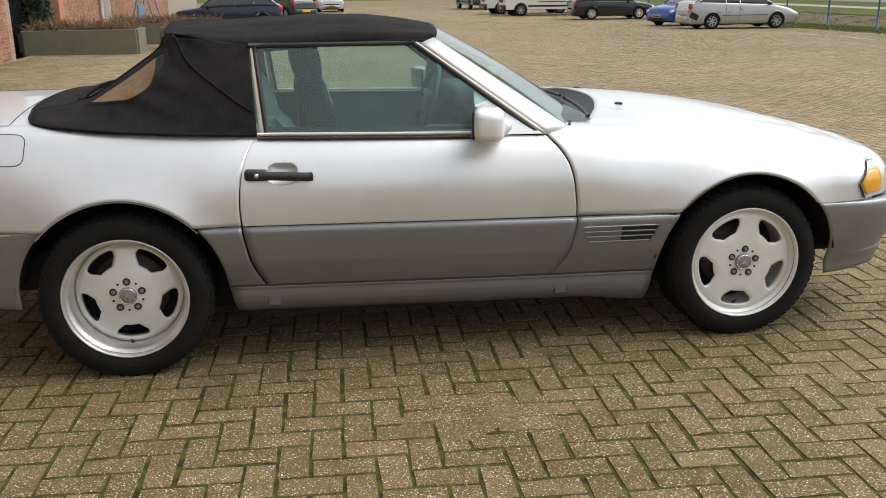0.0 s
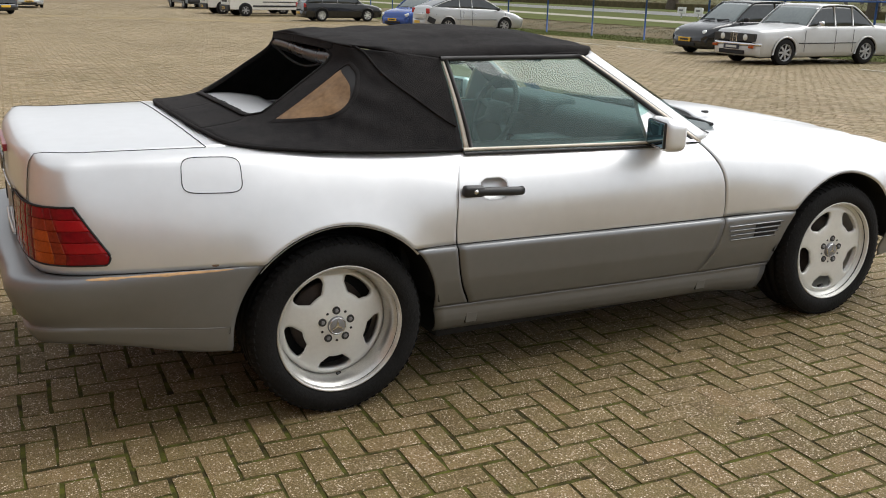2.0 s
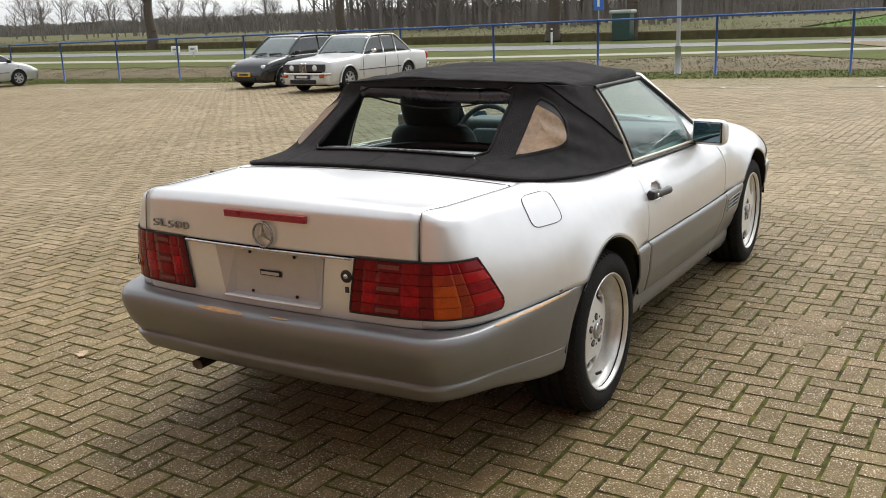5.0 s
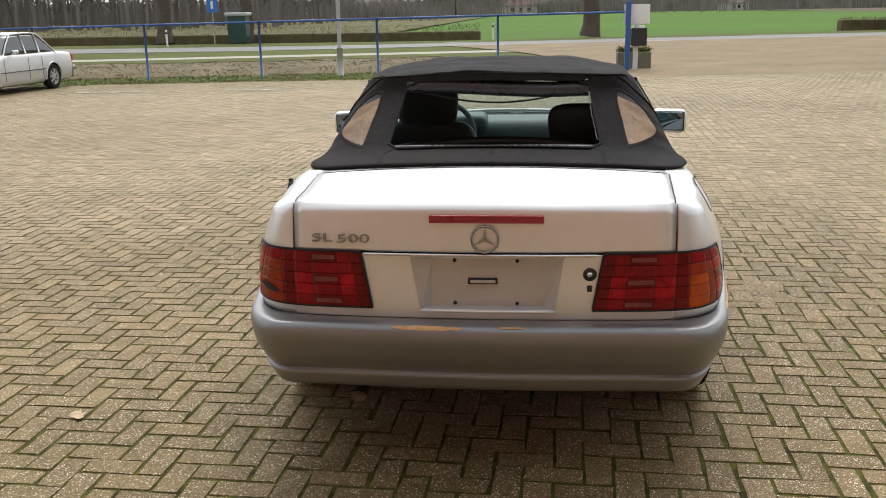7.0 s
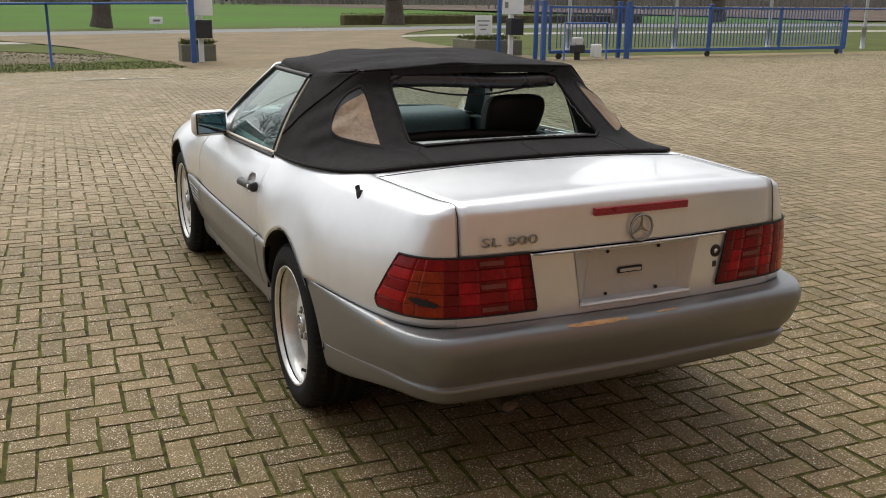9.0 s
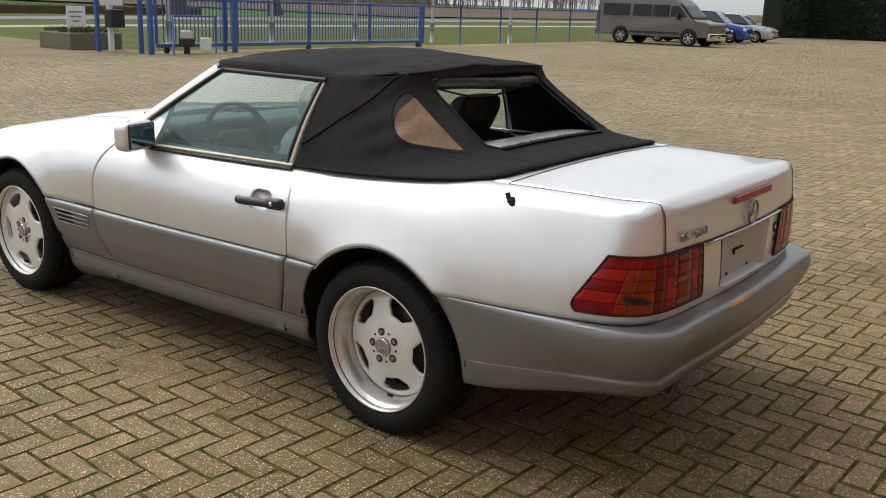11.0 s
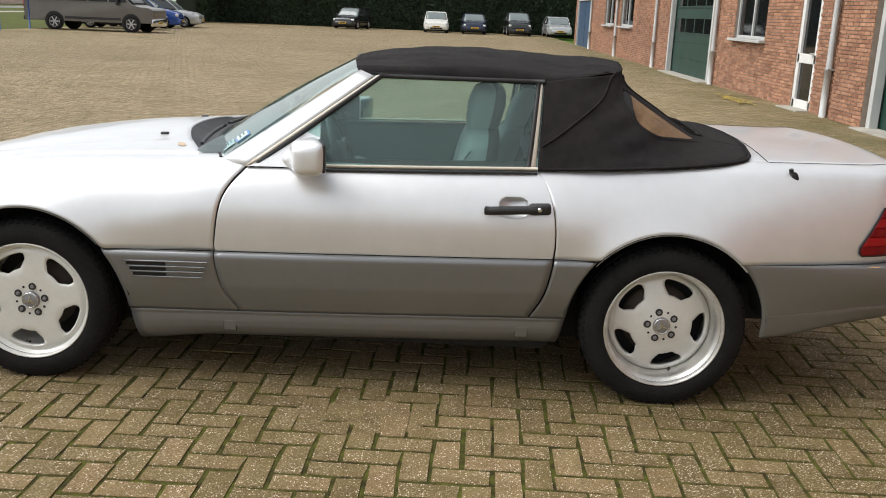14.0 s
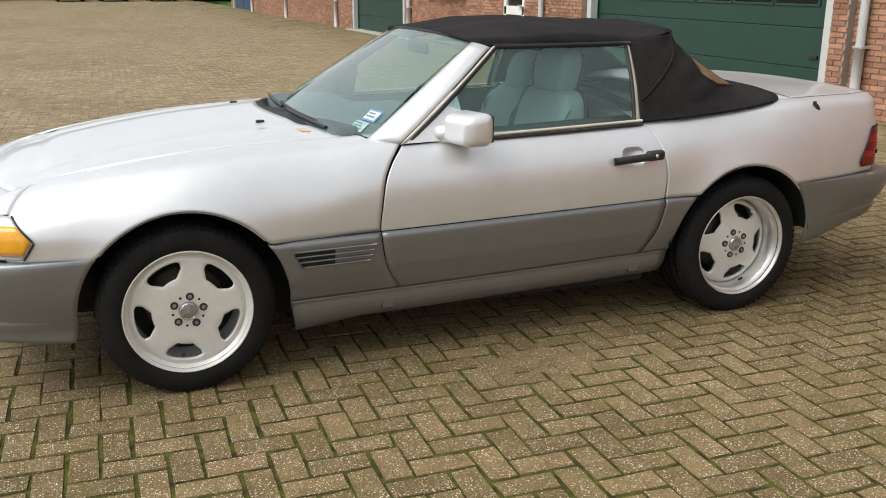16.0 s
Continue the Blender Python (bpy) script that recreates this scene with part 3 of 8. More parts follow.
def front_gap(y):
    """The lid's front edge, a little behind the canvas."""
    v = 0.5 + 0.5 * y / 0.655
    best = min(np.linspace(0, 0.5, 200), key=lambda u: abs(lid_top(u, v).x + 1.655 + 0.022 * (1 - (y / 0.655) ** 2)))
    return lid_top(float(best), v) + Vector((0, 0, 0.0015))
mesh("lid_front_gap", tube([front_gap(y) for y in np.linspace(-0.652, 0.652, 41)], 0.0014, 5), SHELL, lid, smooth=True)


def tail(u, v):
    # the mesh lines follow the recess for the plate
    z = float(np.interp(u, [0, 4 / 70, 60 / 70, 1], [0.815, 0.8035, 0.632, 0.600]))
    k = (z - 0.632) / 0.17
    y = float(np.interp(v, [0, 0.33, 0.66, 1], [-0.66, lerp(-0.232, -0.257, k), lerp(0.192, 0.222, k), 0.66]))
    s = float(np.interp(abs(y), PLAN[:200, 1], ARC[:200]))
    p = skin(s, z, 1, -0.002)
    return Vector((p.x, y, p.z))
def in_recess(p):
    return 0.632 < p.z < 0.8035 and lerp(-0.232, -0.257, (p.z - 0.632) / 0.17) < p.y < lerp(0.192, 0.222, (p.z - 0.632) / 0.17)
tvs, tfs = grid(tail, 70, 200)
tfs = [q for q in tfs if not in_recess(sum((tvs[i] for i in q), Vector()) / 4)]
tp = finish("tail_panel", tvs, tfs, SILVER, car, "", True, CENTRE, 0.006)

# number-plate recess, empty, with its screws and a small badge
def rear(y, z, off=0.0):
    s = float(np.interp(abs(y), PLAN[:200, 1], ARC[:200]))
    p = skin(s, z, 1, off)
    return Vector((p.x, y, z))


NUMBER = mat("grey_recess_paint", (0.50, 0.50, 0.51), 0.45, 0.5, 0.06, 6)
pr = mesh("plate_recess", (lambda a, b: ([rear(y, z, 0.0015) for y, z in a] + [rear(y, z, -0.004) + Vector((0.022, 0, 0)) for y, z in b],
                                         [(0, 1, 5, 4), (1, 2, 6, 5), (2, 3, 7, 6), (3, 0, 4, 7), (4, 5, 6, 7)]))(
    [(0.225, 0.806), (-0.260, 0.806), (-0.235, 0.628), (0.195, 0.628)], [(0.155, 0.802), (-0.195, 0.802), (-0.200, 0.638), (0.165, 0.638)]), NUMBER, tp, "empty plate recess", False, CENTRE)
mesh("recess_lip", tube([rear(y, 0.629, 0.006) for y in np.linspace(0.195, -0.235, 8)], 0.005, 6), SILVER, pr, smooth=True)
for yy, zz in ((0.085, 0.790), (-0.115, 0.790), (0.085, 0.648), (-0.115, 0.648)):
    mesh("screw", moved(lathe([(0.0001, 0.004), (0.006, 0.003), (0.006, 0)], 10), at(-2.234, yy, zz) @ pose(0, 0, 0, 0, 0, 90)), SHELL, pr, smooth=True)
mesh("small_badge", rbox(0.006, 0.095, 0.020, 0.002, at(-2.236, -0.005, 0.722)), SHELL, pr, "dark framed badge")
mesh("badge_face", rbox(0.006, 0.082, 0.010, 0.001, at(-2.240, -0.005, 0.722)), NUMBER, pr)
mesh("lid_strip", tube([rear(y, 0.815, 0.008) for y in np.linspace(0.372, -0.372, 12)], 0.0048, 6), CHROME, lid, "chrome strip", True)
lk = mesh("boot_lock", moved(lathe([(0.0001, 0.005), (0.013, 0.005), (0.015, 0.003), (0.021, 0.004), (0.023, -0.004)], 24), at(-2.249, -0.343, 0.752) @ pose(0, 0, 0, 0, 0, 90)), PLASTIC, tp, "black lock surround", True)
mesh("lock_barrel", moved(lathe([(0.0001, 0.008), (0.008, 0.007), (0.009, 0.003)], 16), at(-2.249, -0.343, 0.752) @ pose(0, 0, 0, 0, 0, 90)), CHROME, lk, "", True)
mesh("lock_button", rbox(0.008, 0.017, 0.022, 0.003, at(-2.248, -0.343, 0.706)), PLASTIC, tp)
mesh("third_brake_light", joined(*[rbox(0.018, 0.36, 0.0084, 0.002, at(rear(0, 0.93).x - 0.001, -0.018, 0.923 + 0.0082 * k)) for k in range(3)]), mat("dull_red_lens", (0.30, 0.026, 0.040), 0.3, 0, 0.15, 20), lid, "long dull red brake light")
star = mesh("boot_emblem", moved(lathe([(0.039, 0.0), (0.039, 0.006), (0.042, 0.008), (0.045, 0.006), (0.045, 0.0)], 40), at(rear(0, 0.868).x - 0.008, -0.014, 0.868) @ pose(0, 0, 0, 0, 0, 90)), DULLED, lid, "round chrome emblem", True)
for k in range(3):
    a = math.radians(90 + 120 * k)
    tip = [(0.040 * math.cos(a), 0.040 * math.sin(a)), (0.006 * math.cos(a + 1.05), 0.006 * math.sin(a + 1.05)), (0, 0), (0.006 * math.cos(a - 1.05), 0.006 * math.sin(a - 1.05))]
    mesh("emblem_ray", plate(tip, 0.005, at(rear(0, 0.868).x - 0.008, -0.014, 0.868) @ pose(0, 0, 0, 0, 0, 90)), DULLED, star)

def text(body, size, m, material, parent, label, depth=0.003, name="lettering"):
    cu = bpy.data.curves.new(name, "FONT")
    cu.body, cu.size, cu.extrude, cu.align_x, cu.align_y = body, size, depth, "CENTER", "CENTER"
    ob = bpy.data.objects.new(name, cu)
    scene.collection.objects.link(ob)
    dg = bpy.context.evaluated_depsgraph_get()
    me = bpy.data.meshes.new_from_object(ob.evaluated_get(dg))
    bpy.data.objects.remove(ob)
    me.materials.clear()
    me.materials.append(material)
    me.name = name
    t = new(name, me)
    t.parent = parent
    t.matrix_basis = m
    return tagged(t, label)
for word, yy in (("SL", 0.512), ("500", 0.409)):
    text(word, 0.054, at(rear(yy, 0.862).x - 0.006, yy, 0.862) @ pose(0, 0, 0, 90, 0, -87) @ Matrix.Diagonal((1.36, 0.72, 1, 1)), DULLED, lid, "raised dull chrome lettering", 0.0035)

# tail lamps: stepped ribs round the corner, dark red with an amber field and a red tip
S_OUT = s_at(-1.99)
S_MID = float(np.interp(0.655, PLAN[:200, 1], ARC[:200]))


def lamp_in(z):
    """The slanting inner edge."""
    return float(np.interp(lerp(0.355, 0.387, (z - 0.636) / 0.182), PLAN[:200, 1], ARC[:200]))


def lamp_out(z):
    k = (z - 0.636) / 0.182
    return S_OUT - 0.120 * k - 0.030 * max(0.0, 1 - k / 0.22) ** 2


def rib(v):
    """The rib's depth: it leans out towards its foot and falls back sharply below."""
    return lerp(0.0056, 0.0080, v / 0.10) if v < 0.10 else lerp(0.0080, 0.0056, (v - 0.10) / 0.90)


for side in (1, -1):
    body = None
    for k in range(5):
        z1 = 0.818 - 0.0365 * k
        z0 = z1 - 0.0366
        # the amber field reaches up to the second rib
        amber = AMBER if side < 0 and k > 1 else REDLENS if k == 0 else ORANGE
        # hot fields and the tip carry the painted glow
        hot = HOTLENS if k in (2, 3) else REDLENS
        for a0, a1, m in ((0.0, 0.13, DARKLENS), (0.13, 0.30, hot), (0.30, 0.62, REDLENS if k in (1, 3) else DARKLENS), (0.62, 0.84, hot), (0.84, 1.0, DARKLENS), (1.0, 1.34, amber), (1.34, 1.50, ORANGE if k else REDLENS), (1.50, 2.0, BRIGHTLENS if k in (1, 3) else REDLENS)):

            def lens(u, v):
                z = lerp(z0, z1, v)
                g = lerp(a0, a1, u)
                s = lerp(lamp_in(z), S_MID, g) if g <= 1 else lerp(S_MID, lamp_out(z), g - 1)
                return skin(s, z, side, rib(v))
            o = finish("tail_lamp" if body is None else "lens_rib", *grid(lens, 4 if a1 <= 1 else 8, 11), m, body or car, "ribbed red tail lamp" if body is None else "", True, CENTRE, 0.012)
            body = body or o
        if k % 2 == 0:
            # a smoky bar in the middle of every other rib
            def bar_(u, v):
                z = lerp(z0 + 0.012, z0 + 0.026, v)
                return skin(lerp(lerp(lamp_in(z), S_MID, 0.32), lerp(lamp_in(z), S_MID, 0.60), u), z, side, rib((z - z0) / 0.0366) + 0.0006)
            finish("lens_bar", *grid(bar_, 6, 3), SMOKED, body, "smoky lens bar", True, CENTRE)

    def edge(u):
        """Once round the lamp's outline."""
        k = u * 4
        if k < 1:
            return lerp(lamp_in(0.820), lamp_out(0.820), k), 0.821
        if k < 2:
            z = lerp(0.821, 0.634, k - 1)
            return lamp_out(z) + 0.003, z
        if k < 3:
            return lerp(lamp_out(0.634), lamp_in(0.634), k - 2), 0.634
        z = lerp(0.634, 0.821, k - 3)
        return lamp_in(z) - 0.002, z
    mesh("lamp_seal", tube([skin(edge(i / 96)[0], edge(i / 96)[1], side, 0.005) for i in range(96)], 0.0036, 6, True), SHELL, body, "black rubber seal", True)
    if side > 0:
        # a broken hole low in the outer end
        def hole(u, v):
            h = 0.011 * math.sin(math.pi * u) ** 0.4 + 0.005 * noise.noise(Vector((u * 9, 3 + v, 0)))
            z = 0.693 - 0.016 * u + lerp(-h, h, v) + 0.004 * noise.noise(Vector((u * 14, 7, 0)))
            return skin(lerp(S_MID + 0.105, S_MID + 0.015, u), z, 1, 0.0122)
        finish("broken_lens", *grid(hole, 26, 2), SHELL, body, "dark hole in the broken lens", False, CENTRE)

# bumpers
S_CORNER = float(np.interp(0.745, PLAN[:200, 1], ARC[:200]))


def bumper(name, centre, rear_end):
    side_s = s_at(x_arch(0.585, centre, -1 if rear_end else 1))
    c_s = 0.0 if rear_end else S_END
    span = abs(side_s - c_s)
    prof = [(-0.6, 0.597), (0.35, 0.601), (0.78, 0.594), (0.97, 0.575), (1.0, 0.552), (0.88, 0.520), (0.60, 0.465), (0.30, 0.412), (0.28, 0.402), (0.42, 0.394), (0.34, 0.358), (0.20, 0.326), (-0.5, 0.318)]
    if not rear_end:
        prof = [(o, 0.560 + (z - 0.597) * 1.12) for o, z in prof]

    def fn(u, v):
        g = lerp(-1, 1, u)
        k = v * (len(prof) - 1)
        i = min(int(k), len(prof) - 2)
        o, z = [lerp(prof[i][q], prof[i + 1][q], k - i) for q in (0, 1)]
        sw = 1 - abs(g)
        f = min(1.0, sw * span / 0.62)
        f = f * f * (3 - 2 * f)
        rise = (0.058 * f - 0.022) if rear_end else (0.012 * f - 0.012)
        z = z + rise * max(0.0, min(1.0, (0.47 - z) / 0.12))
        s_end = s_at(x_arch(z, centre, -1 if rear_end else 1))
        s = lerp(c_s, s_end, abs(g))
        inset = float(np.interp(z, [0.29, 0.34, 0.42, 0.60], [0.055, 0.03, 0.008, 0.0])) * (1 - 0.5 * f)
        off = lerp(0.009, 0.074, f) * o + 0.006 - inset
        p = plan(s)
        sd = 1 if g >= 0 else -1
        # the rear one turns its corners more sharply than the body
        tuck = float(np.interp(z, [0.33, 0.40, 0.50], [0.050, 0.030, 0.0])) * smooth01((s - 0.45) / 0.3) * f if rear_end else 0.0
        push = 0.040 * math.exp(-((s - S_CORNER + 0.06) / 0.12) ** 2) * smooth01((o + 0.45) / 1.1) if rear_end else 0.0
        return Vector((p[0] + p[4] * (off + push), sd * (p[1] + p[5] * (off * (0.42 if rear_end else 1.0) + push * 0.25 - tuck)), z))
    return panel(name, fn, 110, 24, CLAD, "grey painted bumper", 0.006), fn
rb, rb_fn = bumper("rear_bumper", XB, True)
bumper("front_bumper", XA, False)
mesh("bumper_groove", tube([rb_fn(u, 8.0 / 12) for u in np.linspace(0.005, 0.995, 90)], 0.0018, 5), CLAD, rb, smooth=True)
# scuffs down to the primer along the upper edge
def scuff(u0, u1, v0, v1, seed):
    def fn(a, b):
        w = math.sin(math.pi * a) ** 0.35
        lo = lerp(v0, v1, 0.5 - w * (0.40 + 0.16 * noise.noise(Vector((a * 7, seed, 0)))))
        hi = lerp(v0, v1, 0.5 + w * (0.40 + 0.16 * noise.noise(Vector((a * 9, seed, 5)))))
        p = rb_fn(lerp(u0, u1, a), lerp(lo, hi, b))
        return p + (p - Vector((-1.2, 0, 0.30))).normalized() * 0.0022
    finish("scuff", *grid(fn, 40, 5), SCRATCH, rb, "orange primer scuff", True, CENTRE)
scuff(0.035, 0.155, 1.15 / 12, 2.3 / 12, 1)
scuff(0.150, 0.195, 1.3 / 12, 2.3 / 12, 2)
scuff(0.52, 0.60, 1.7 / 12, 2.6 / 12, 3)
scuff(0.45, 0.48, 1.7 / 12, 2.1 / 12, 5)
scuff(0.802, 0.820, 1.6 / 12, 2.1 / 12, 4)

# exhaust tip and dark floor under the body
# plain boxes added low and wide to keep light from under the car
mesh("underbody", joined(rbox(2.90, 1.10, 0.26, 0.03, at(-0.02, 0, 0.28)), rbox(1.60, 1.50, 0.26, 0.03, at(-0.02, 0, 0.295)), rbox(0.62, 1.30, 0.16, 0.02, at(-1.78, 0, 0.385)), rbox(0.4, 1.24, 0.16, 0.02, at(1.72, 0, 0.36))), SHELL, car)
mesh("exhaust", tube([(-1.9, 0.42, 0.315), (-2.22, 0.42, 0.305)], 0.028, 14, flat=0.7), mat("rusty_exhaust", (0.12, 0.09, 0.07), 0.6, 0.6, 0.4, 30), car, "rusty oval exhaust", True)

# nose: headlamp, amber corner lamp and grille
for side in (1, -1):
    sb = S_END - 0.36

    def lamp_edge(v):
        """The lamp's pointed outer end."""
        return s_at(float(np.interp(v, [0, 0.42, 1], [1.790, 1.752, 1.835])))

    def hl(u, v):
        z1 = lerp(0.722, 0.735, u)
        return skin(lerp(lamp_edge(v), sb, u), lerp(0.572, z1 - 0.004, v), side, 0.006)
    panel("nose_panel", lambda u, v: side_rows(lerp(0.76, 1.4, v), 0.60, lerp(s_at(1.8515), S_END - 0.30, u), side, 0.0, 0.12), 20, 12)
    panel("nose_cap", lambda u, v: roll(lerp(S_END - 0.30, S_END, u), v, side, 0.0, 0.12), 8, 8)
    h = finish("headlamp", *grid(hl, 24, 12), CLEARLENS, car, "clear headlamp", True, CENTRE, 0.01)
    def am(u, v):
        return skin(lerp(lamp_edge(0.08 + 0.72 * v) + 0.008, s_at(1.885), u), lerp(0.588, 0.690, v), side, 0.010)
    finish("corner_lamp", *grid(am, 8, 6), CORNER, h, "amber corner lamp", True, CENTRE, 0.008)
    mesh("headlamp_seal", tube([hl(0, v) for v in np.linspace(0, 1, 16)], 0.0035, 6), RUBBER, h, smooth=True)
def nose(u, v):
    g = lerp(-0.40, 0.40, u)
    return skin(S_END - abs(g), lerp(0.57, 0.725, v), 1 if g >= 0 else -1, 0.0)
gr = panel("grille", nose, 20, 6, PLASTIC, "black grille", 0.02)
for k in range(5):
    mesh("grille_bar", tube([nose(u, 0.12 + 0.19 * k) for u in np.linspace(0, 1, 16)], 0.007, 6), CHROME, gr, "", True)

# fuel flap and aerial
def flap_outline(n=36):
    out = []
    for i in range(n):
        a = 2 * math.pi * i / n
        c, s = math.cos(a), math.sin(a)
        out.append((math.copysign(abs(c) ** 0.42, c) * 0.098, math.copysign(abs(s) ** 0.42, s) * 0.054))
    return out
fo = [skin(s_at(-1.682 + x), 0.898 + z - 0.03 * x, -1, 0.0012) for x, z in flap_outline()]
ff = mesh("fuel_flap", (fo + [skin(s_at(-1.682), 0.898, -1, 0.0016)] + [skin(s_at(-1.682 + x * 0.55), 0.898 + z * 0.55 - 0.03 * x * 0.55, -1, 0.0016) for x, z in flap_outline()],
                       [(i, (i + 1) % 36, 37 + (i + 1) % 36, 37 + i) for i in range(36)] + [(37 + i, 37 + (i + 1) % 36, 36) for i in range(36)]), SILVER, car, "rounded silver fuel flap", True, CENTRE)
mesh("flap_gap", tube(fo, 0.0016, 5, True), SHELL, ff, smooth=True)
ap = skin(s_at(-1.745), 0.938, 1, 0.0)
an = mesh("aerial_base", moved(rbox(0.030, 0.026, 0.056, 0.012), pose(ap.x - 0.012, ap.y - 0.002, ap.z - 0.016, 0, 28, 0)), SHELL, car, "black aerial socket", True)
mesh("aerial_tip", tube([(ap.x + 0.004, ap.y, ap.z), (ap.x + 0.010, ap.y + 0.002, ap.z + 0.022)], 0.009, 8), PLASTIC, an, "", True)

# rust stain on the bonnet by the screen
STAIN = mat("rusty_brown_stain", (0.42, 0.29, 0.17), 0.6, 0, 0.25, 40, tint=(0.56, 0.46, 0.35))


def patch(name, fn, seed, material, label, parent):
    """A thin ragged spot that lies on the surface fn(a, b), a and b from -1 to 1."""
    vs, fs, n = [fn(0, 0)], [], 26
    for i in range(n):
        a = 2 * math.pi * i / n
        r = 0.75 + 0.35 * noise.noise(Vector((math.cos(a) * 1.8, math.sin(a) * 1.8, seed)))
        vs.append(fn(r * math.cos(a), r * math.sin(a)))
    fs = [(0, 1 + i, 1 + (i + 1) % n) for i in range(n)]
    mesh(name, (vs, fs), material, parent, label, True, CENTRE)
bonnet = bpy.data.objects["bonnet"]
patch("rust_stain", lambda a, b: hood(0.050 + 0.020 * a, 0.915 + 0.026 * b) + Vector((0, 0, 0.002)), 3, STAIN, "rusty brown stain", bonnet)
patch("rust_stain", lambda a, b: skin(s_at(-1.690 + 0.014 * a), 0.611 + 0.006 * b, -1, 0.0012), 7, mat("brown_rust_dent", (0.20, 0.13, 0.085), 0.7, 0, 0.4, 60), "rusty dent above the bumper's seam", car)
patch("rust_stain", lambda a, b: hood(0.13 + 0.016 * a, 0.83 + 0.006 * b) + Vector((0, 0, 0.0015)), 5, STAIN, "", bonnet)

# ---- canvas top: a roof, two flanks and a frame round the torn-out rear window ----
RIDGE = spline([(-0.748, 0.606, 1.252), (-0.90, 0.575, 1.272), (-1.03, 0.515, 1.283), (-1.085, 0.40, 1.292), (-1.108, 0.2, 1.300), (-1.115, 0.0, 1.303)], 12)
BASE = spline([(-0.728, 0.778, 0.922), (-1.05, 0.782, 0.938), (-1.36, 0.755, 0.960), (-1.56, 0.668, 0.977), (-1.622, 0.46, 0.996), (-1.640, 0.22, 1.005), (-1.646, 0.0, 1.008)], 12)


def along(line, u):
    k = u * (len(line) - 1)
    i = min(int(k), len(line) - 2)
    return Vector(lerp(line[i], line[i + 1], k - i))


def smooth(t):
    t = min(1.0, max(0.0, t))
    return t * t * (3 - 2 * t)


INSET = spline([(0.0, 0.0), (0.075, 0.27), (0.15, 0.41), (0.27, 0.53), (0.50, 0.725), (0.72, 0.905), (0.82, 0.965), (0.91, 0.988), (1.0, 1.0)], 8)


def cloth(u, v, side=1):
    """u: from the door (0) to the rear's middle (1); v: height from the base (0) to the ridge (1)."""
    b, r = along(BASE, u), along(RIDGE, u ** 0.92)
    w = smooth((u - 0.02) / 0.50)
    puff = v + 0.055 * math.sin(math.pi * v) * -1
    h = lerp(puff, float(np.interp(v, INSET[:, 0], INSET[:, 1])), w)
    h = h if v >= 0 else v
    x, y, z = lerp(b.x, r.x, h), lerp(b.y, r.y, h), lerp(b.z, r.z, v)
    wob = 0.006 * noise.noise(Vector((x * 3, y * 3 * side, z * 4 + 7))) + 0.003 * noise.noise(Vector((x * 9, y * 9 * side, z * 9)))
    fold = 0.004 * math.sin(26 * (v - 0.9 * u)) * smooth((u - 0.1) / 0.2) * smooth((0.5 - u) / 0.2) * smooth(v / 0.2)
    out = Vector((x + 0.9, y, 0)).normalized() * (wob + fold)
    return Vector((x + out.x, side * (y + out.y), z))


def roof(u, v):
    """u: front to back; v: across."""
    y = lerp(-1, 1, v)
    x = lerp(0.035, -1.112, u)
    k = abs(y)
    if u < 0.69:
        t = u / 0.69
        hw, ze = lerp(0.545, 0.606, min(1, t * 1.6) ** 0.8), lerp(1.268, 1.252, t) + 0.012 * math.sin(math.pi * t)
    else:
        t = (u - 0.69) / 0.31
        q = along(RIDGE, 0.42 * t ** 1.3)
        hw, ze = q.y, q.z
    zc = float(np.interp(x, [-1.115, -1.0, -0.8, -0.5, -0.25, -0.05, 0.035], [1.303, 1.322, 1.328, 1.340, 1.334, 1.306, 1.290]))
    xx = x + 0.012 * (1 - u) ** 3 - (0.050 * (1 - u) ** 3) * k * k + (0.10 * k ** 4 * max(0.0, (u - 0.8) / 0.2) if u > 0.8 else 0)
    z = lerp(zc, ze, k ** 2.6) + 0.013 * noise.noise(Vector((xx * 4, y * 3, 2))) + 0.003 * noise.noise(Vector((xx * 14, y * 10, 5))) - 0.007 * math.exp(-((x + 0.62) / 0.05) ** 2) * (1 - k)
    # the cloth turns down over the rails in a soft round
    if k <= 0.88:
        return Vector((xx, y * hw * 0.945 / 0.88, z))
    t = (k - 0.88) / 0.12 * math.pi / 2
    # behind the doors it runs on into the flanks
    g = smooth((u - 0.62) / 0.10)
    return Vector((xx, math.copysign(hw * (0.945 + (0.055 - 0.006 * g) * math.sin(t)), y), z + 0.006 - 0.006 * math.cos(t) - lerp(0.034, 0.012, g) * (1 - math.cos(t))))
top = finish("canvas_roof", *grid(roof, 60, 80), CANVAS, car, "black canvas folding roof, faded", True, CENTRE, 0.012)
WV0, WV1 = 0.112, 0.905


@functools.lru_cache(None)
def win_u(v):
    """Where the opening's edge runs, so that it stays straight."""
    k = min(1.0, max(0.0, (v - WV0) / (WV1 - WV0)))
    want = lerp(0.428, 0.385, k)
    for edge in (WV0, WV1):
        want -= 0.045 * max(0.0, 1 - abs(v - edge) / 0.05) ** 2
    lo, hi = 0.45, 0.95
    for _ in range(24):
        mid = (lo + hi) / 2
        lo, hi = (mid, hi) if cloth(mid, v).y > want else (lo, mid)
    return lo


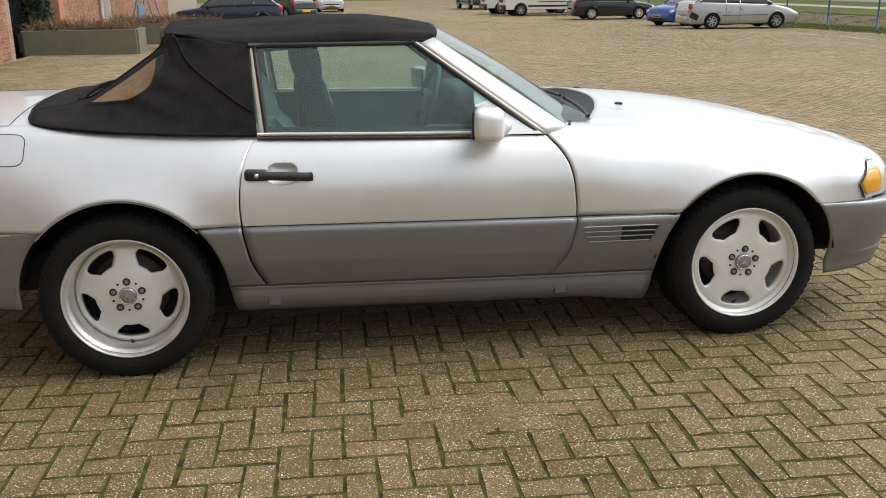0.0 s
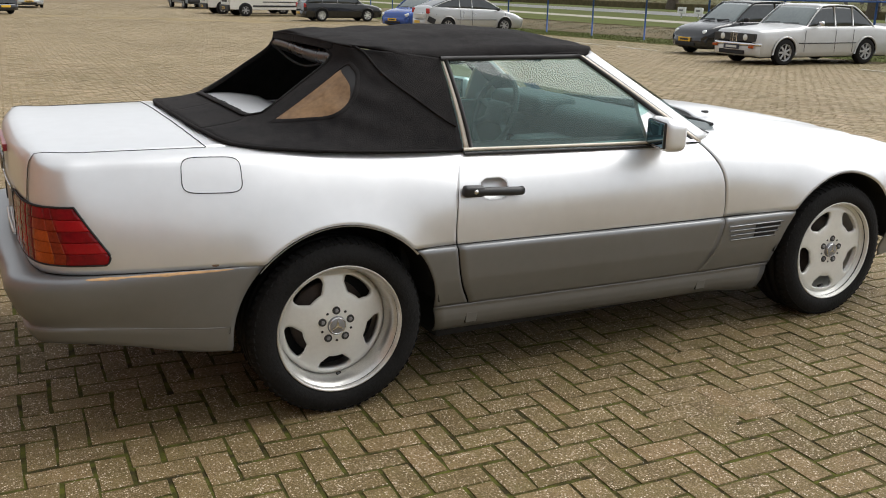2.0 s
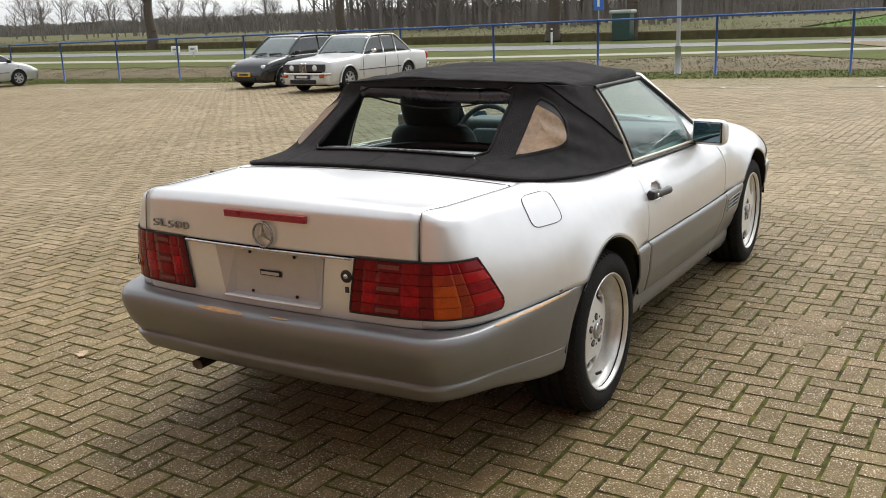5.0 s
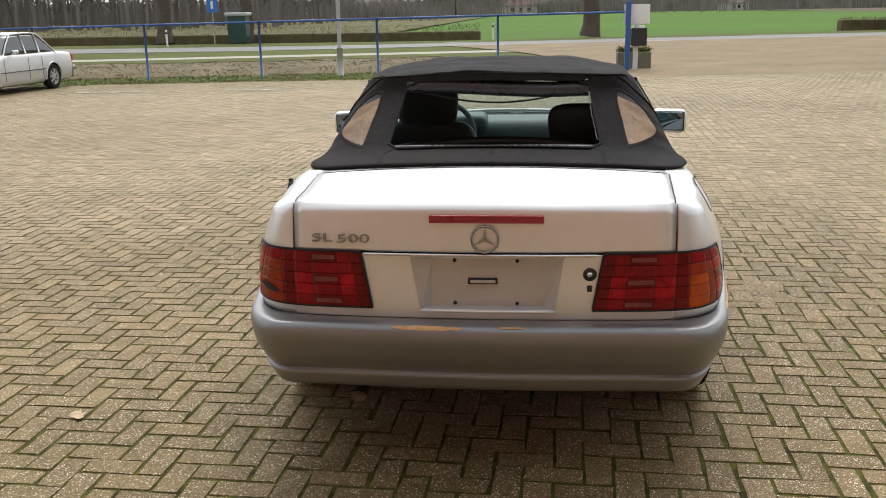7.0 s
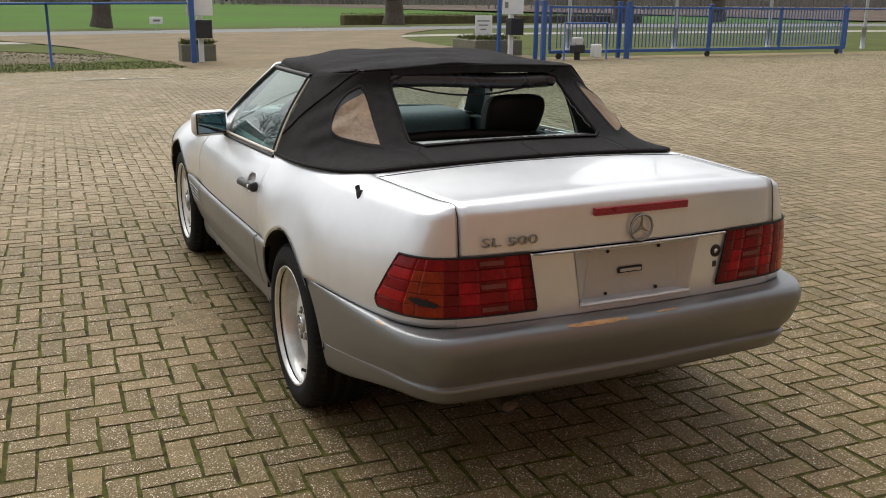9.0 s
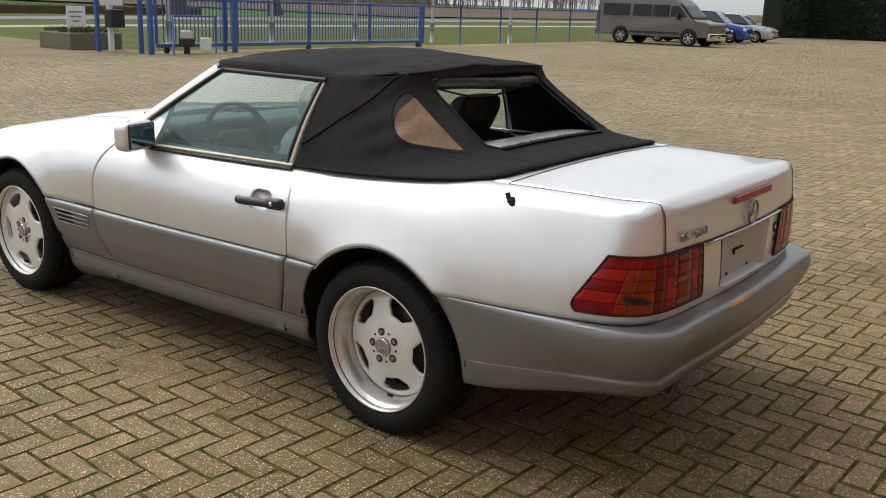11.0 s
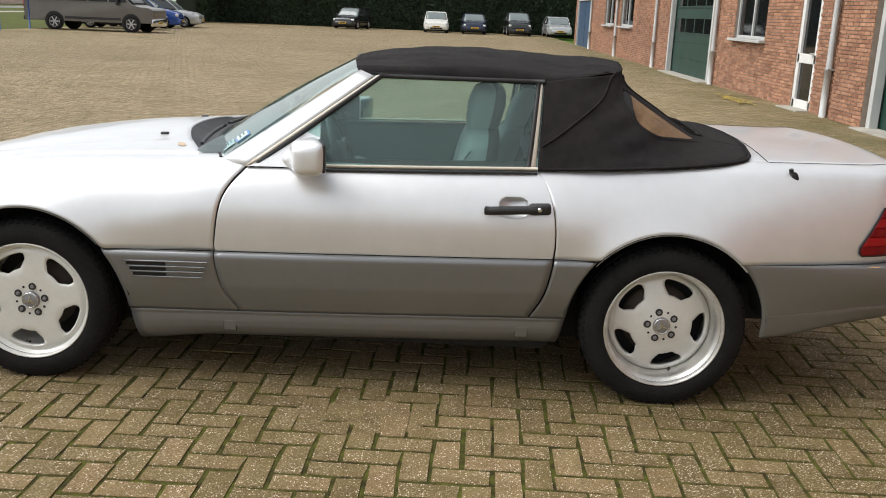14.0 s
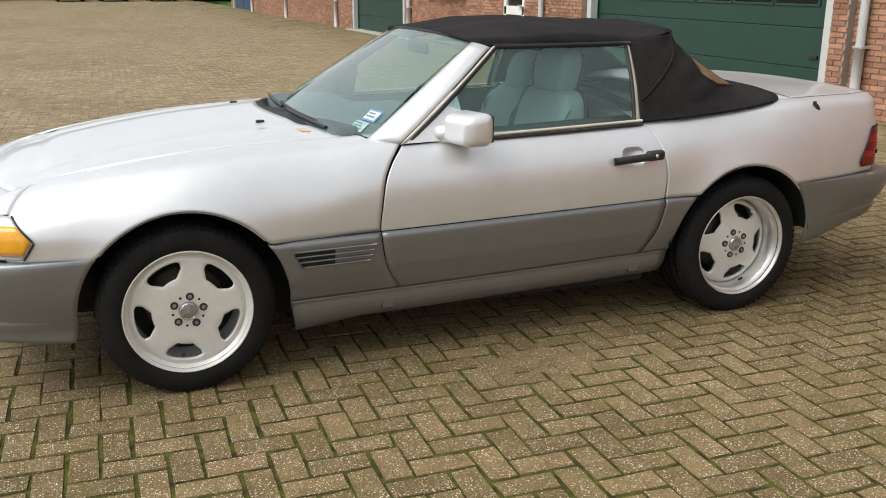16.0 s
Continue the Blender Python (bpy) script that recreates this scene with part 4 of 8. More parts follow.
for side in (1, -1):
    def flank(u, v):
        return cloth(u * win_u(v), v * 0.985, side)
    finish("canvas_flank", *grid(flank, 60, 60), CANVAS, top, "", True, CENTRE, 0.012)

    def hem(u, v):
        return cloth(lerp(win_u(v * WV0), 1, u), v * WV0, side)
    finish("canvas_hem", *grid(hem, 20, 8), CANVAS, top, "", True, CENTRE, 0.012)

    def header(u, v):
        w = lerp(WV1, 1, v)
        return cloth(lerp(win_u(w), 1, u), w, side)
    finish("canvas_header", *grid(header, 20, 5), CANVAS, top, "", True, CENTRE, 0.012)

    # browned quarter window: a rounded triangle sewn into the flank, sagging away from its top edge
    ring = spline([(0.40, 0.79), (0.335, 0.72), (0.305, 0.60), (0.297, 0.44), (0.335, 0.295), (0.43, 0.232), (0.535, 0.172), (0.548, 0.19), (0.516, 0.42), (0.466, 0.70), (0.43, 0.785), (0.40, 0.79)], 6)[:-1]
    sag = spline([(0.425, 0.70), (0.372, 0.655), (0.325, 0.58), (0.300, 0.44), (0.335, 0.295), (0.43, 0.232), (0.535, 0.172), (0.548, 0.19), (0.516, 0.42), (0.466, 0.68), (0.445, 0.72), (0.425, 0.70)], 6)[:-1]

    def qface(line, lift, bulge=0.0):
        c = np.mean(line, 0)

        def fn(u, v):
            p = line[int(round(u * len(line))) % len(line)]
            q = lerp(c, p, v)
            return cloth(q[0], q[1], side) + Vector((-0.45, side * 0.75, 0.48)) * (lift + bulge * (1 - v * v) * math.sin(9 * v + 7 * u))
        return fn
    finish("window_opening", *grid(qface(ring, 0.003), len(ring), 5, close=True), SHELL, top, "", True, CENTRE)
    qw = finish("quarter_window", *grid(qface(sag, 0.006, 0.0015), len(sag), 7, close=True), BROWNED, top, "browned, cracked plastic window", True, CENTRE)
    band = lambda k, o: [qface(ring, o)(i / len(ring), k) for i in range(len(ring))]
    b0, b1, b2 = band(0.97, 0.004), band(1.0, 0.0075), band(1.12, 0.001)
    nr = len(ring)
    mesh("window_hem", (b0 + b1 + b2, [(j * nr + i, j * nr + (i + 1) % nr, (j + 1) * nr + (i + 1) % nr, (j + 1) * nr + i) for j in (0, 1) for i in range(nr)]), CANVAS, qw, "", True, CENTRE)

    # seams and piping
    def seam(name, pts, r=0.006):
        mesh(name, tube(pts, r, 6), CANVAS, top, smooth=True)
    fold = spline([(0.006, 0.25), (0.11, 0.545), (0.244, 0.785), (0.338, 0.94), (0.41, 1.0)], 8)
    seam("seam", [cloth(p[0], p[1], side) + Vector((0, side * 0.002, 0.001)) for p in fold], 0.0045)
    seam("piping", [along(RIDGE, u).xyz * 1 if side > 0 else Vector((along(RIDGE, u).x, -along(RIDGE, u).y, along(RIDGE, u).z)) for u in np.linspace(0.47, 1, 40)], 0.0045)
    seam("base_bead", [cloth(u, 0.0, side) + Vector((0, 0, -0.002)) for u in np.linspace(0, 1, 50)], 0.0065)
    seam("window_bead", [cloth(win_u(v), v, side) for v in np.linspace(WV0, WV1, 16)], 0.006)
    seam("hem_bead", [cloth(u, WV0, side) for u in np.linspace(win_u(WV0), 1, 16)], 0.006)
    seam("roof_bead", [roof(lerp(0.02, 0.69, t), 0.5 + 0.5 * side) + Vector((0, 0, 0.002)) for t in np.linspace(0, 0.93, 24)], 0.008)
# what is left of the window: a rolled flap under the header, a hanging strap, a torn hem, a pale edge
GLOSSY = mat("black_glossy_plastic", (0.03, 0.03, 0.034), 0.28, 0, 0.3, 9, 0.3, 12)
mesh("rolled_flap", tube([(-1.055 - 0.02 * math.cos(3 * y), y, 1.238 + 0.010 * math.sin(6 * y) + 0.010 * abs(y)) for y in np.linspace(-0.385, 0.385, 18)], 0.042, 10, flat=0.8), GLOSSY, top, "rolled-up glossy black flap", True)
mesh("loose_strap", tube([(-1.09, y, 1.228 - 0.050 * (1 - (y / 0.36) ** 2) ** 1.3) for y in np.linspace(-0.36, 0.36, 24)], 0.007, 6, flat=0.6), CANVAS_IN, top, "sagging black strap", True)
rng = random.Random(5)
tv, tf = [], []
for i in range(181):
    g = lerp(-1, 1, i / 180)
    a = cloth(1 - abs(g) * (1 - win_u(WV0)), WV0, 1 if g >= 0 else -1)
    k = 0.5 + 0.5 * noise.noise(Vector((g * 19, 3, 0)))
    tv += [a + Vector((-0.012, 0, 0.002)), a + Vector((0.004 + 0.020 * k * k + rng.uniform(0, 0.007), 0, 0.003 + 0.004 * k))]
    if i:
        tf.append((2 * i - 2, 2 * i, 2 * i + 1, 2 * i - 1))
mesh("torn_hem", (tv, tf), CANVAS, top, "ragged torn black hem", True, thick=0.002)
mesh("torn_strip", tube([cloth(win_u(v), v, -1) + Vector((0.012, 0.010, -0.004 + 0.004 * math.sin(60 * v))) for v in np.linspace(WV0 + 0.1, WV1 - 0.04, 30)], 0.0020, 6, flat=0.5), mat("torn_clear_plastic", (0.12, 0.118, 0.115), 0.4, 0, 0.3, 40), top, "torn pale plastic edge", True)


def deck(u, v):
    y = lerp(-0.44, 0.44, v)
    return Vector((lerp(-1.455, -1.18, u) + 0.12 * y * y, y, 1.026 + 0.006 * math.sin(math.pi * u) - 0.05 * abs(y) ** 3 - 0.02 * u * u))
mesh("top_storage_lid", grid(deck, 8, 16), SILVER, car, "silver storage lid below the torn window", True, (0, 0, 0.3), 0.012)

# ---- cabin ----
mesh("cabin_floor", rbox(1.5, 1.36, 0.05, 0.01, at(-0.1, 0, 0.42)), INTERIOR, car)
mesh("rear_shelf", rbox(0.60, 1.30, 0.06, 0.02, at(-1.02, 0, 0.90)), mat("grey_parcel_shelf", (0.20, 0.22, 0.22), 0.8, 0, 0.15, 8), car, "grey rear shelf", True)
mesh("rear_bulkhead", rbox(0.05, 1.30, 0.5, 0.02, at(-0.90, 0, 0.66)), INTERIOR, car)
mesh("dashboard", joined(rbox(0.42, 1.36, 0.22, 0.08, at(0.46, 0, 0.83), 4), rbox(0.26, 0.48, 0.10, 0.04, at(0.30, 0.36, 0.93), 4), rbox(0.40, 0.26, 0.30, 0.05, at(0.20, 0, 0.66), 4)), DASH, car, "dark blue-grey dashboard", True)
mesh("centre_console", rbox(0.9, 0.24, 0.26, 0.05, at(-0.30, 0, 0.56), 4), DASH, car, "", True)
for side in (1, -1):
    mesh("door_card", rbox(1.10, 0.06, 0.42, 0.03, pose(-0.16, side * 0.765, 0.70, side * 12), 3), mat("blue_grey_door_card", (0.20, 0.27, 0.275), 0.6, 0, 0.15, 8) if side == 1 else bpy.data.materials["blue_grey_door_card"], car, "", True)
    # the passenger's seat is slid back and its headrest is down
    xc, top_z, lean_ = (-0.49, 1.212, 0.15) if side > 0 else (-0.685, 1.140, 0.36)
    seat = mesh("seat_cushion", rbox(0.50, 0.50, 0.18, 0.07, pose(xc + 0.27, side * 0.37, 0.55, 0, -8, 0), 4), LEATHER, car, "grey-green leather seat", True)

    def stuffed(h, a, prof, grow=0.0, power=0.55):
        """A padded form from (height, half-width, half-depth) rows; a runs round it from the front."""
        z, w, d = prof[min(len(prof) - 1, int(round(h * (len(prof) - 1))))]
        c, s_ = math.cos(a), math.sin(a)
        bolster = 0.030 * smooth01((abs(s_) - 0.55) / 0.3) * smooth01((0.95 - z) / 0.08) * (1 if c > 0 else 0)
        return Vector((xc - lean_ * (z - 0.87) + (d + grow) * math.copysign(abs(c) ** power, c) + bolster, side * 0.37 + (w + grow) * math.copysign(abs(s_) ** power, s_), z + grow * 0.5))
    low_, bt = top_z - 0.205, top_z - 0.170
    back = spline([(0.50, 0.235, 0.095), (0.70, 0.245, 0.100), (bt - 0.20, 0.243, 0.092), (bt - 0.09, 0.232, 0.084), (bt - 0.04, 0.205, 0.076), (bt - 0.012, 0.155, 0.058), (bt, 0.02, 0.01)], 6)
    rest = spline([(low_, 0.02, 0.01), (low_ + 0.006, 0.100, 0.048), (low_ + 0.030, 0.134, 0.066), (low_ + 0.11, 0.147, 0.076), (low_ + 0.160, 0.143, 0.070), (low_ + 0.190, 0.122, 0.055), (low_ + 0.203, 0.075, 0.030), (top_z, 0.004, 0.002)], 6)
    mid_ = (xc - 0.02, side * 0.37, 0.9)
    for prof, what in ((back, "seat_back"), (rest, "headrest")):
        finish(what, *grid(lambda u, v: stuffed(v, 2 * math.pi * u, prof), 44, len(prof) - 1, close=True), LEATHER, seat, "", True, (mid_[0], mid_[1], 0.75 if prof is back else top_z - 0.1))
        # a darker layer over the back, the driver's reaching round its inner flank too
        a0, a1 = (1.10 * math.pi / 2, 2 * math.pi - (1.10 if side < 0 else 0.42) * math.pi / 2)
        finish("seat_backing", *grid(lambda u, v: stuffed(v, lerp(a0, a1, u), prof, 0.005), 32, len(prof) - 1), SEATBACK, seat, "dark grey seat backing", True, (mid_[0], mid_[1], 0.75 if prof is back else top_z - 0.1))
    for yy in (-0.06, 0.06):
        mesh("headrest_post", tube([(xc - lean_ * (z - 0.87), side * 0.37 + yy, z) for z in (0.94, low_ + 0.03)], 0.009, 8), CHROME, seat, smooth=True)
    # belt from the seat's shoulder, and the bright pull on the door
    mesh("seat_belt", tube([(xc + 0.02, side * 0.585, 0.955), (xc + 0.10, side * 0.58, 0.85), (xc + 0.12, side * 0.60, 0.62)], 0.022, 6, flat=0.2), DASH, seat, "dark seat belt", True)
    mesh("door_pull", rbox(0.075, 0.012, 0.014, 0.005, pose(0.06, side * 0.728, 0.785, 0, -8, 0)), CHROME, car, "chrome door pull", True)
mesh("roll_bar", tube([(-0.86, 0.60 * math.cos(a), 0.88 + 0.10 * math.sin(a)) for a in np.linspace(0, math.pi, 16)], 0.022, 8), PLASTIC, car, "black roll bar", True)
HELM = pose(0.075, 0.37, 0.885, 0, 0, 90) @ pose(0, 0, 0, 19)
wheel = mesh("steering_wheel", moved(grid(lambda u, v: Vector(((0.187 + 0.015 * math.cos(2 * math.pi * v)) * math.cos(2 * math.pi * u), 0.015 * math.sin(2 * math.pi * v), (0.187 + 0.015 * math.cos(2 * math.pi * v)) * math.sin(2 * math.pi * u))), 40, 8, close=True), HELM), DASH, car, "dark four-spoke steering wheel", True)
mesh("wheel_pad", moved(rbox(0.20, 0.05, 0.12, 0.03), HELM @ at(0, -0.02, 0)), DASH, wheel, "", True)
for sx, sz in ((1, 0.25), (-1, 0.25), (1, -0.55), (-1, -0.55)):
    mesh("spoke", moved(tube([(0.06 * sx, -0.012, 0.06 * sz), (0.187 * math.cos(math.atan(sz)) * sx, 0, 0.187 * math.sin(math.atan(sz)))], 0.016, 6), HELM), DASH, wheel, "", True)
mesh("steering_column", tube([(0.09, 0.37, 0.875), (0.40, 0.37, 0.78)], 0.04, 10), DASH, wheel, "", True)
mesh("inside_mirror", rbox(0.03, 0.23, 0.06, 0.02, pose(0.03, 0.0, 1.205, 0, 12, 0), 3), DASH, car, "", True)
for side in (1, -1):
    mesh("sun_visor", rbox(0.14, 0.34, 0.018, 0.008, pose(-0.055, side * 0.33, 1.252, 0, 8, 0), 2), mat("grey_visor", (0.25, 0.27, 0.27), 0.8) if side == 1 else bpy.data.materials["grey_visor"], car, "", True)

# ---- wheels: five-spoke painted discs with windows near the rim ----


def wheel_face(r_in, r_out, dish, edge):
    """The disc: rings of points, with five six-cornered windows left open. dish(r) gives its depth."""
    hole = [(r_in - 0.006, 0.17), (r_in, 0.200), (r_in + 0.002, 0.222), (lerp(r_in, r_out, 0.30), 0.305), (lerp(r_in, r_out, 0.56), 0.368), (lerp(r_in, r_out, 0.80), 0.368), (r_out - 0.004, 0.345), (r_out, 0.290), (r_out + 0.006, 0.26)]
    rings = [(r, 0.15) for r in (0.020, 0.045, 0.075, 0.100)] + hole + [(lerp(r_out + 0.006, edge, 0.5), 0.26), (edge, 0.26)]
    vs, fs, na, nb = [], [], 8, 10
    n = 5 * (na + nb)
    for r, w in rings:
        # the face sinks a little towards the windows' rims
        near_hole = 0.0035 if r_in - 0.001 <= r <= r_out + 0.001 else 0.0
        for k in range(5):
            mid = 2 * math.pi * k / 5 - math.pi / 2
            for i in range(na):
                a = mid - w + 2 * w * i / na
                vs.append((r * math.cos(a), dish(r) - near_hole, r * math.sin(a)))
            for i in range(nb):
                a = mid + w + (2 * math.pi / 5 - 2 * w) * i / nb
                vs.append((r * math.cos(a), dish(r) - (near_hole if i == 0 else 0.0), r * math.sin(a)))
    first = 5
    last = first + 6
    for j in range(len(rings) - 1):
        for i in range(n):
            if first <= j < last and (i % (na + nb)) < na:
                continue
            fs.append((j * n + i, j * n + (i + 1) % n, (j + 1) * n + (i + 1) % n, (j + 1) * n + i))
    fs.append(tuple(range(n))[::-1])
    return vs, fs


def build_wheel(rear_axle):
    """A wheel whose outer face looks along +y."""
    ob = thing("wheel", "white-silver five-spoke alloy wheel with a worn tyre", "wheel")
    del ob["label"], ob["category"]
    hw = 0.128 if rear_axle else 0.118
    mesh("tyre", lathe([(0.228, hw - 0.022), (0.236, hw - 0.004), (0.252, hw + 0.004), (0.275, hw + 0.006), (0.302, hw - 0.002), (0.318, hw - 0.016), (0.325, hw - 0.036), (0.3265, 0.055), (0.319, 0.053), (0.319, 0.045), (0.327, 0.043), (0.327, 0.006), (0.319, 0.004), (0.319, -0.004), (0.327, -0.006),
                        (0.327, -0.043), (0.319, -0.045), (0.319, -0.053), (0.3265, -0.055), (0.325, -hw + 0.036), (0.318, -hw + 0.016), (0.275, -hw), (0.236, -hw + 0.004)], 72), TYRE, ob, "black tyre", True)
    # shoulder lugs of the tread
    lug = mesh("tread_lug", rbox(0.016, 0.040, 0.012, 0.0), TYRE, ob.children[0])
    for k in range(132):
        o = lug if k == 0 else new("tread_lug", lug.data)
        sd = 1 if k % 2 else -1
        o.parent = ob.children[0]
        o.matrix_basis = pose(0, 0, 0, 0, 360 * k / 132, 0) @ pose(0, sd * (hw - 0.030), 0.3188, -sd * 20, 0, sd * 16)
    lip = POLISHED if rear_axle else RIM
    mesh("rim_lip", lathe([(r_ * 1.045, y_) for r_, y_ in [(0.180, -0.09), (0.198, -0.06), (0.198, hw - 0.085), (0.204, hw - 0.045), (0.210, hw - 0.030), (0.219, hw - 0.024), (0.226, hw - 0.014), (0.2285, hw - 0.004), (0.226, hw + 0.001), (0.221, hw - 0.003), (0.217, hw - 0.016)]], 72), lip, ob, "dull polished rim lip" if rear_axle else "", True)
    if rear_axle:
        fc = wheel_face(0.126, 0.186, lambda r: 0.080 - 0.035 * (r / 0.19) ** 2 - 0.010 * max(0, (r - 0.183) / 0.02), 0.206)
    else:
        fc = wheel_face(0.133, 0.193, lambda r: 0.088 + 0.006 * math.sin(min(1, r / 0.20) * math.pi) - 0.012 * max(0, (r - 0.198) / 0.02), 0.221)
    mesh("rim_face", fc, RIM, ob, "white-silver disc with five windows", True, (0, -1, 0), 0.022)
    y0 = 0.0775 if rear_axle else 0.0935
    mesh("brake_disc", lathe([(0.06, 0.0), (0.145, 0.0), (0.147, -0.02)], 40), mat("rusty_brake_disc", (0.10, 0.08, 0.07), 0.6, 0.7, 0.3, 20) if "rusty_brake_disc" not in bpy.data.materials else bpy.data.materials["rusty_brake_disc"], ob, "", True)
    mesh("wheel_back", lathe([(0.0001, -0.05), (0.198, -0.05)], 40), SHELL, ob)
    cap = mesh("hub_cap", lathe([(0.0001, y0 + 0.012), (0.028, y0 + 0.011), (0.034, y0 + 0.008), (0.0365, y0 - 0.004)], 32), mat("grey_cap", (0.30, 0.30, 0.31), 0.4, 0.5, 0.1, 30) if "grey_cap" not in bpy.data.materials else bpy.data.materials["grey_cap"], ob, "grey hub cap", True)
    mesh("cap_ring", lathe([(0.028, y0 + 0.010), (0.030, y0 + 0.0135), (0.032, y0 + 0.009)], 32), CHROME, cap, "", True)
    for k in range(3):
        a = math.radians(90 + 120 * k)
        tip = [(0.029 * math.cos(a), 0.029 * math.sin(a)), (0.005 * math.cos(a + 1.05), 0.005 * math.sin(a + 1.05)), (0, 0), (0.005 * math.cos(a - 1.05), 0.005 * math.sin(a - 1.05))]
        mesh("cap_ray", plate(tip, 0.005, at(0, y0 + 0.009, 0)), CHROME, cap)
    for k in range(5):
        a = 2 * math.pi * k / 5 + math.pi / 2
        p = at(0.056 * math.cos(a), y0 - 0.002, 0.056 * math.sin(a))
        hole = mesh("bolt_hole", moved(lathe([(0.0001, 0.003), (0.0125, 0.003), (0.0145, 0.0045), (0.0155, 0.0)], 16), p), mat("dark_bolt_recess", (0.05, 0.05, 0.05), 0.6, 0.3) if "dark_bolt_recess" not in bpy.data.materials else bpy.data.materials["dark_bolt_recess"], ob, "", True)
        mesh("wheel_bolt", moved(lathe([(0.0001, 0.008), (0.0065, 0.008), (0.0085, 0.003)], 6), p), bpy.data.materials["grey_cap"], hole)
        b = a + math.pi / 5
        mesh("small_hole", moved(lathe([(0.0001, 0.0012), (0.0045, 0.0012), (0.005, 0.0)], 8), at(0.058 * math.cos(b), y0 + 0.0005, 0.058 * math.sin(b))), SHELL, ob)
    mesh("valve", tube([(0, hw - 0.05, -0.190), (0, hw - 0.028, -0.176)], 0.006, 8), PLASTIC, ob, "", True)
    return ob


for rear_axle, x in ((True, XB), (False, XA)):
    w = build_wheel(rear_axle)
    yc = 0.748 if rear_axle else 0.752
    w.parent = car
    w.matrix_basis = pose(x, yc, HUB_Z, 0, 14 if rear_axle else -9, 0)
    c = copy_thing(w, pose(x, -yc, HUB_Z, 0, 0 if rear_axle else -6, 180))
    c.parent = car

# ---- ground: the yard falls gently away to the north-east ----


def fall(x, y):
    return -0.0125 * max(0.0, min(0.6 * x + 0.8 * y - 4.0, 36.0))


def dense(vals):
    """Coordinates with steps of three metres at most near the yard."""
    out = [vals[0]]
    for a, b in zip(vals, vals[1:]):
        k = max(1, int(math.ceil((b - a) / 3.0))) if a > -95 and b < 135 else 1
        out += [a + (b - a) * i / k for i in range(1, k + 1)]
    return out


def sheet(name, xs, ys, lift, material, label, category):
    xs, ys = dense(xs), dense(ys)
    vs = [(x, y, fall(x, y) + lift) for x in xs for y in ys]
    n = len(ys)
    fs = [(i * n + j, (i + 1) * n + j, (i + 1) * n + j + 1, i * n + j + 1) for i in range(len(xs) - 1) for j in range(n - 1)]
    return tagged(finish(name, vs, fs, material, None, "", True), label, category, kind="structure")


def near_car_mask(n, l, pos):
    """An uneven oval round the car, ragged by noise: mossier joints, darker and browner pavers."""
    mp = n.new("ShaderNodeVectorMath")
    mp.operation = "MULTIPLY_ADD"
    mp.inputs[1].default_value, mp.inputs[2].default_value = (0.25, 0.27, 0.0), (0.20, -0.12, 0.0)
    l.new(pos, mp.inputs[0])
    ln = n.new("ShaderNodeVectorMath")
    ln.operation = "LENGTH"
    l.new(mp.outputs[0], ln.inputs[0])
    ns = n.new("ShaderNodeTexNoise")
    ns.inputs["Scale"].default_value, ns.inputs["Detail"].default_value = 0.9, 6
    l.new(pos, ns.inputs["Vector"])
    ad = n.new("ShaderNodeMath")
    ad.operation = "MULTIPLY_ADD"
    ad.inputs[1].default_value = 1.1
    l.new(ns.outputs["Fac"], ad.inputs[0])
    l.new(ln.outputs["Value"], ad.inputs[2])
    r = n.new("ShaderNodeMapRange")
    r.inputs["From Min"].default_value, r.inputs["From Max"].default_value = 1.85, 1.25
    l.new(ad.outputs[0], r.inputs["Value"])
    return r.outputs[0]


GRASS = mat("winter_verge_grass", (0.078, 0.098, 0.028), 0.95, 0, 0.4, 0.8, 0.5, 30, spec=0.05, tint=(0.070, 0.068, 0.028))
FIELD = mat("green_field", (0.062, 0.130, 0.020), 0.95, 0, 0.25, 0.03, spec=0.05, tint=(0.070, 0.112, 0.026))
JOINT = mat("mossy_joint_sand", (0.250, 0.194, 0.112), 0.95, 0, 0.3, 0.4, 0.6, 90, spec=0.1, tint=(0.165, 0.132, 0.072))
jn, jl = JOINT.node_tree.nodes, JOINT.node_tree.links
jx = jn.new("ShaderNodeMix")
jx.data_type = "RGBA"
jt, jr = jn.new("ShaderNodeTexNoise"), jn.new("ShaderNodeValToRGB")
jt.inputs["Scale"].default_value, jt.inputs["Detail"].default_value = 16, 5
je = jr.color_ramp.elements
je[0].position, je[1].position = 0.36, 0.66
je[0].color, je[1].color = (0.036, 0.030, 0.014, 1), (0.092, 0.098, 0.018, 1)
jl.new(jt.outputs["Fac"], jr.inputs[0])
jg = jn.new("ShaderNodeNewGeometry")
jl.new(jg.outputs["Position"], jt.inputs["Vector"])
jl.new(jr.outputs[0], jx.inputs[7])
jl.new(near_car_mask(jn, jl, jg.outputs["Position"]), jx.inputs[0])
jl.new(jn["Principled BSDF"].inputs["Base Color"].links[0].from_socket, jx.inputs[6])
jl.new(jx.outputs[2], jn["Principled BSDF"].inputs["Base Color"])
DRIVE = mat("dusty_drive", (0.205, 0.160, 0.100), 0.92, 0, 0.25, 0.5, 0.2, 30, spec=0.1)
ROAD = mat("grey_asphalt", (0.16, 0.16, 0.155), 0.85, 0, 0.15, 0.4)
PATHM = mat("pale_cycle_path", (0.31, 0.285, 0.235), 0.9, 0, 0.15, 0.6)
LINE = mat("worn_white_paint", (0.50, 0.48, 0.42), 0.85, 0, 0.3, 6, tint=(0.26, 0.23, 0.17))
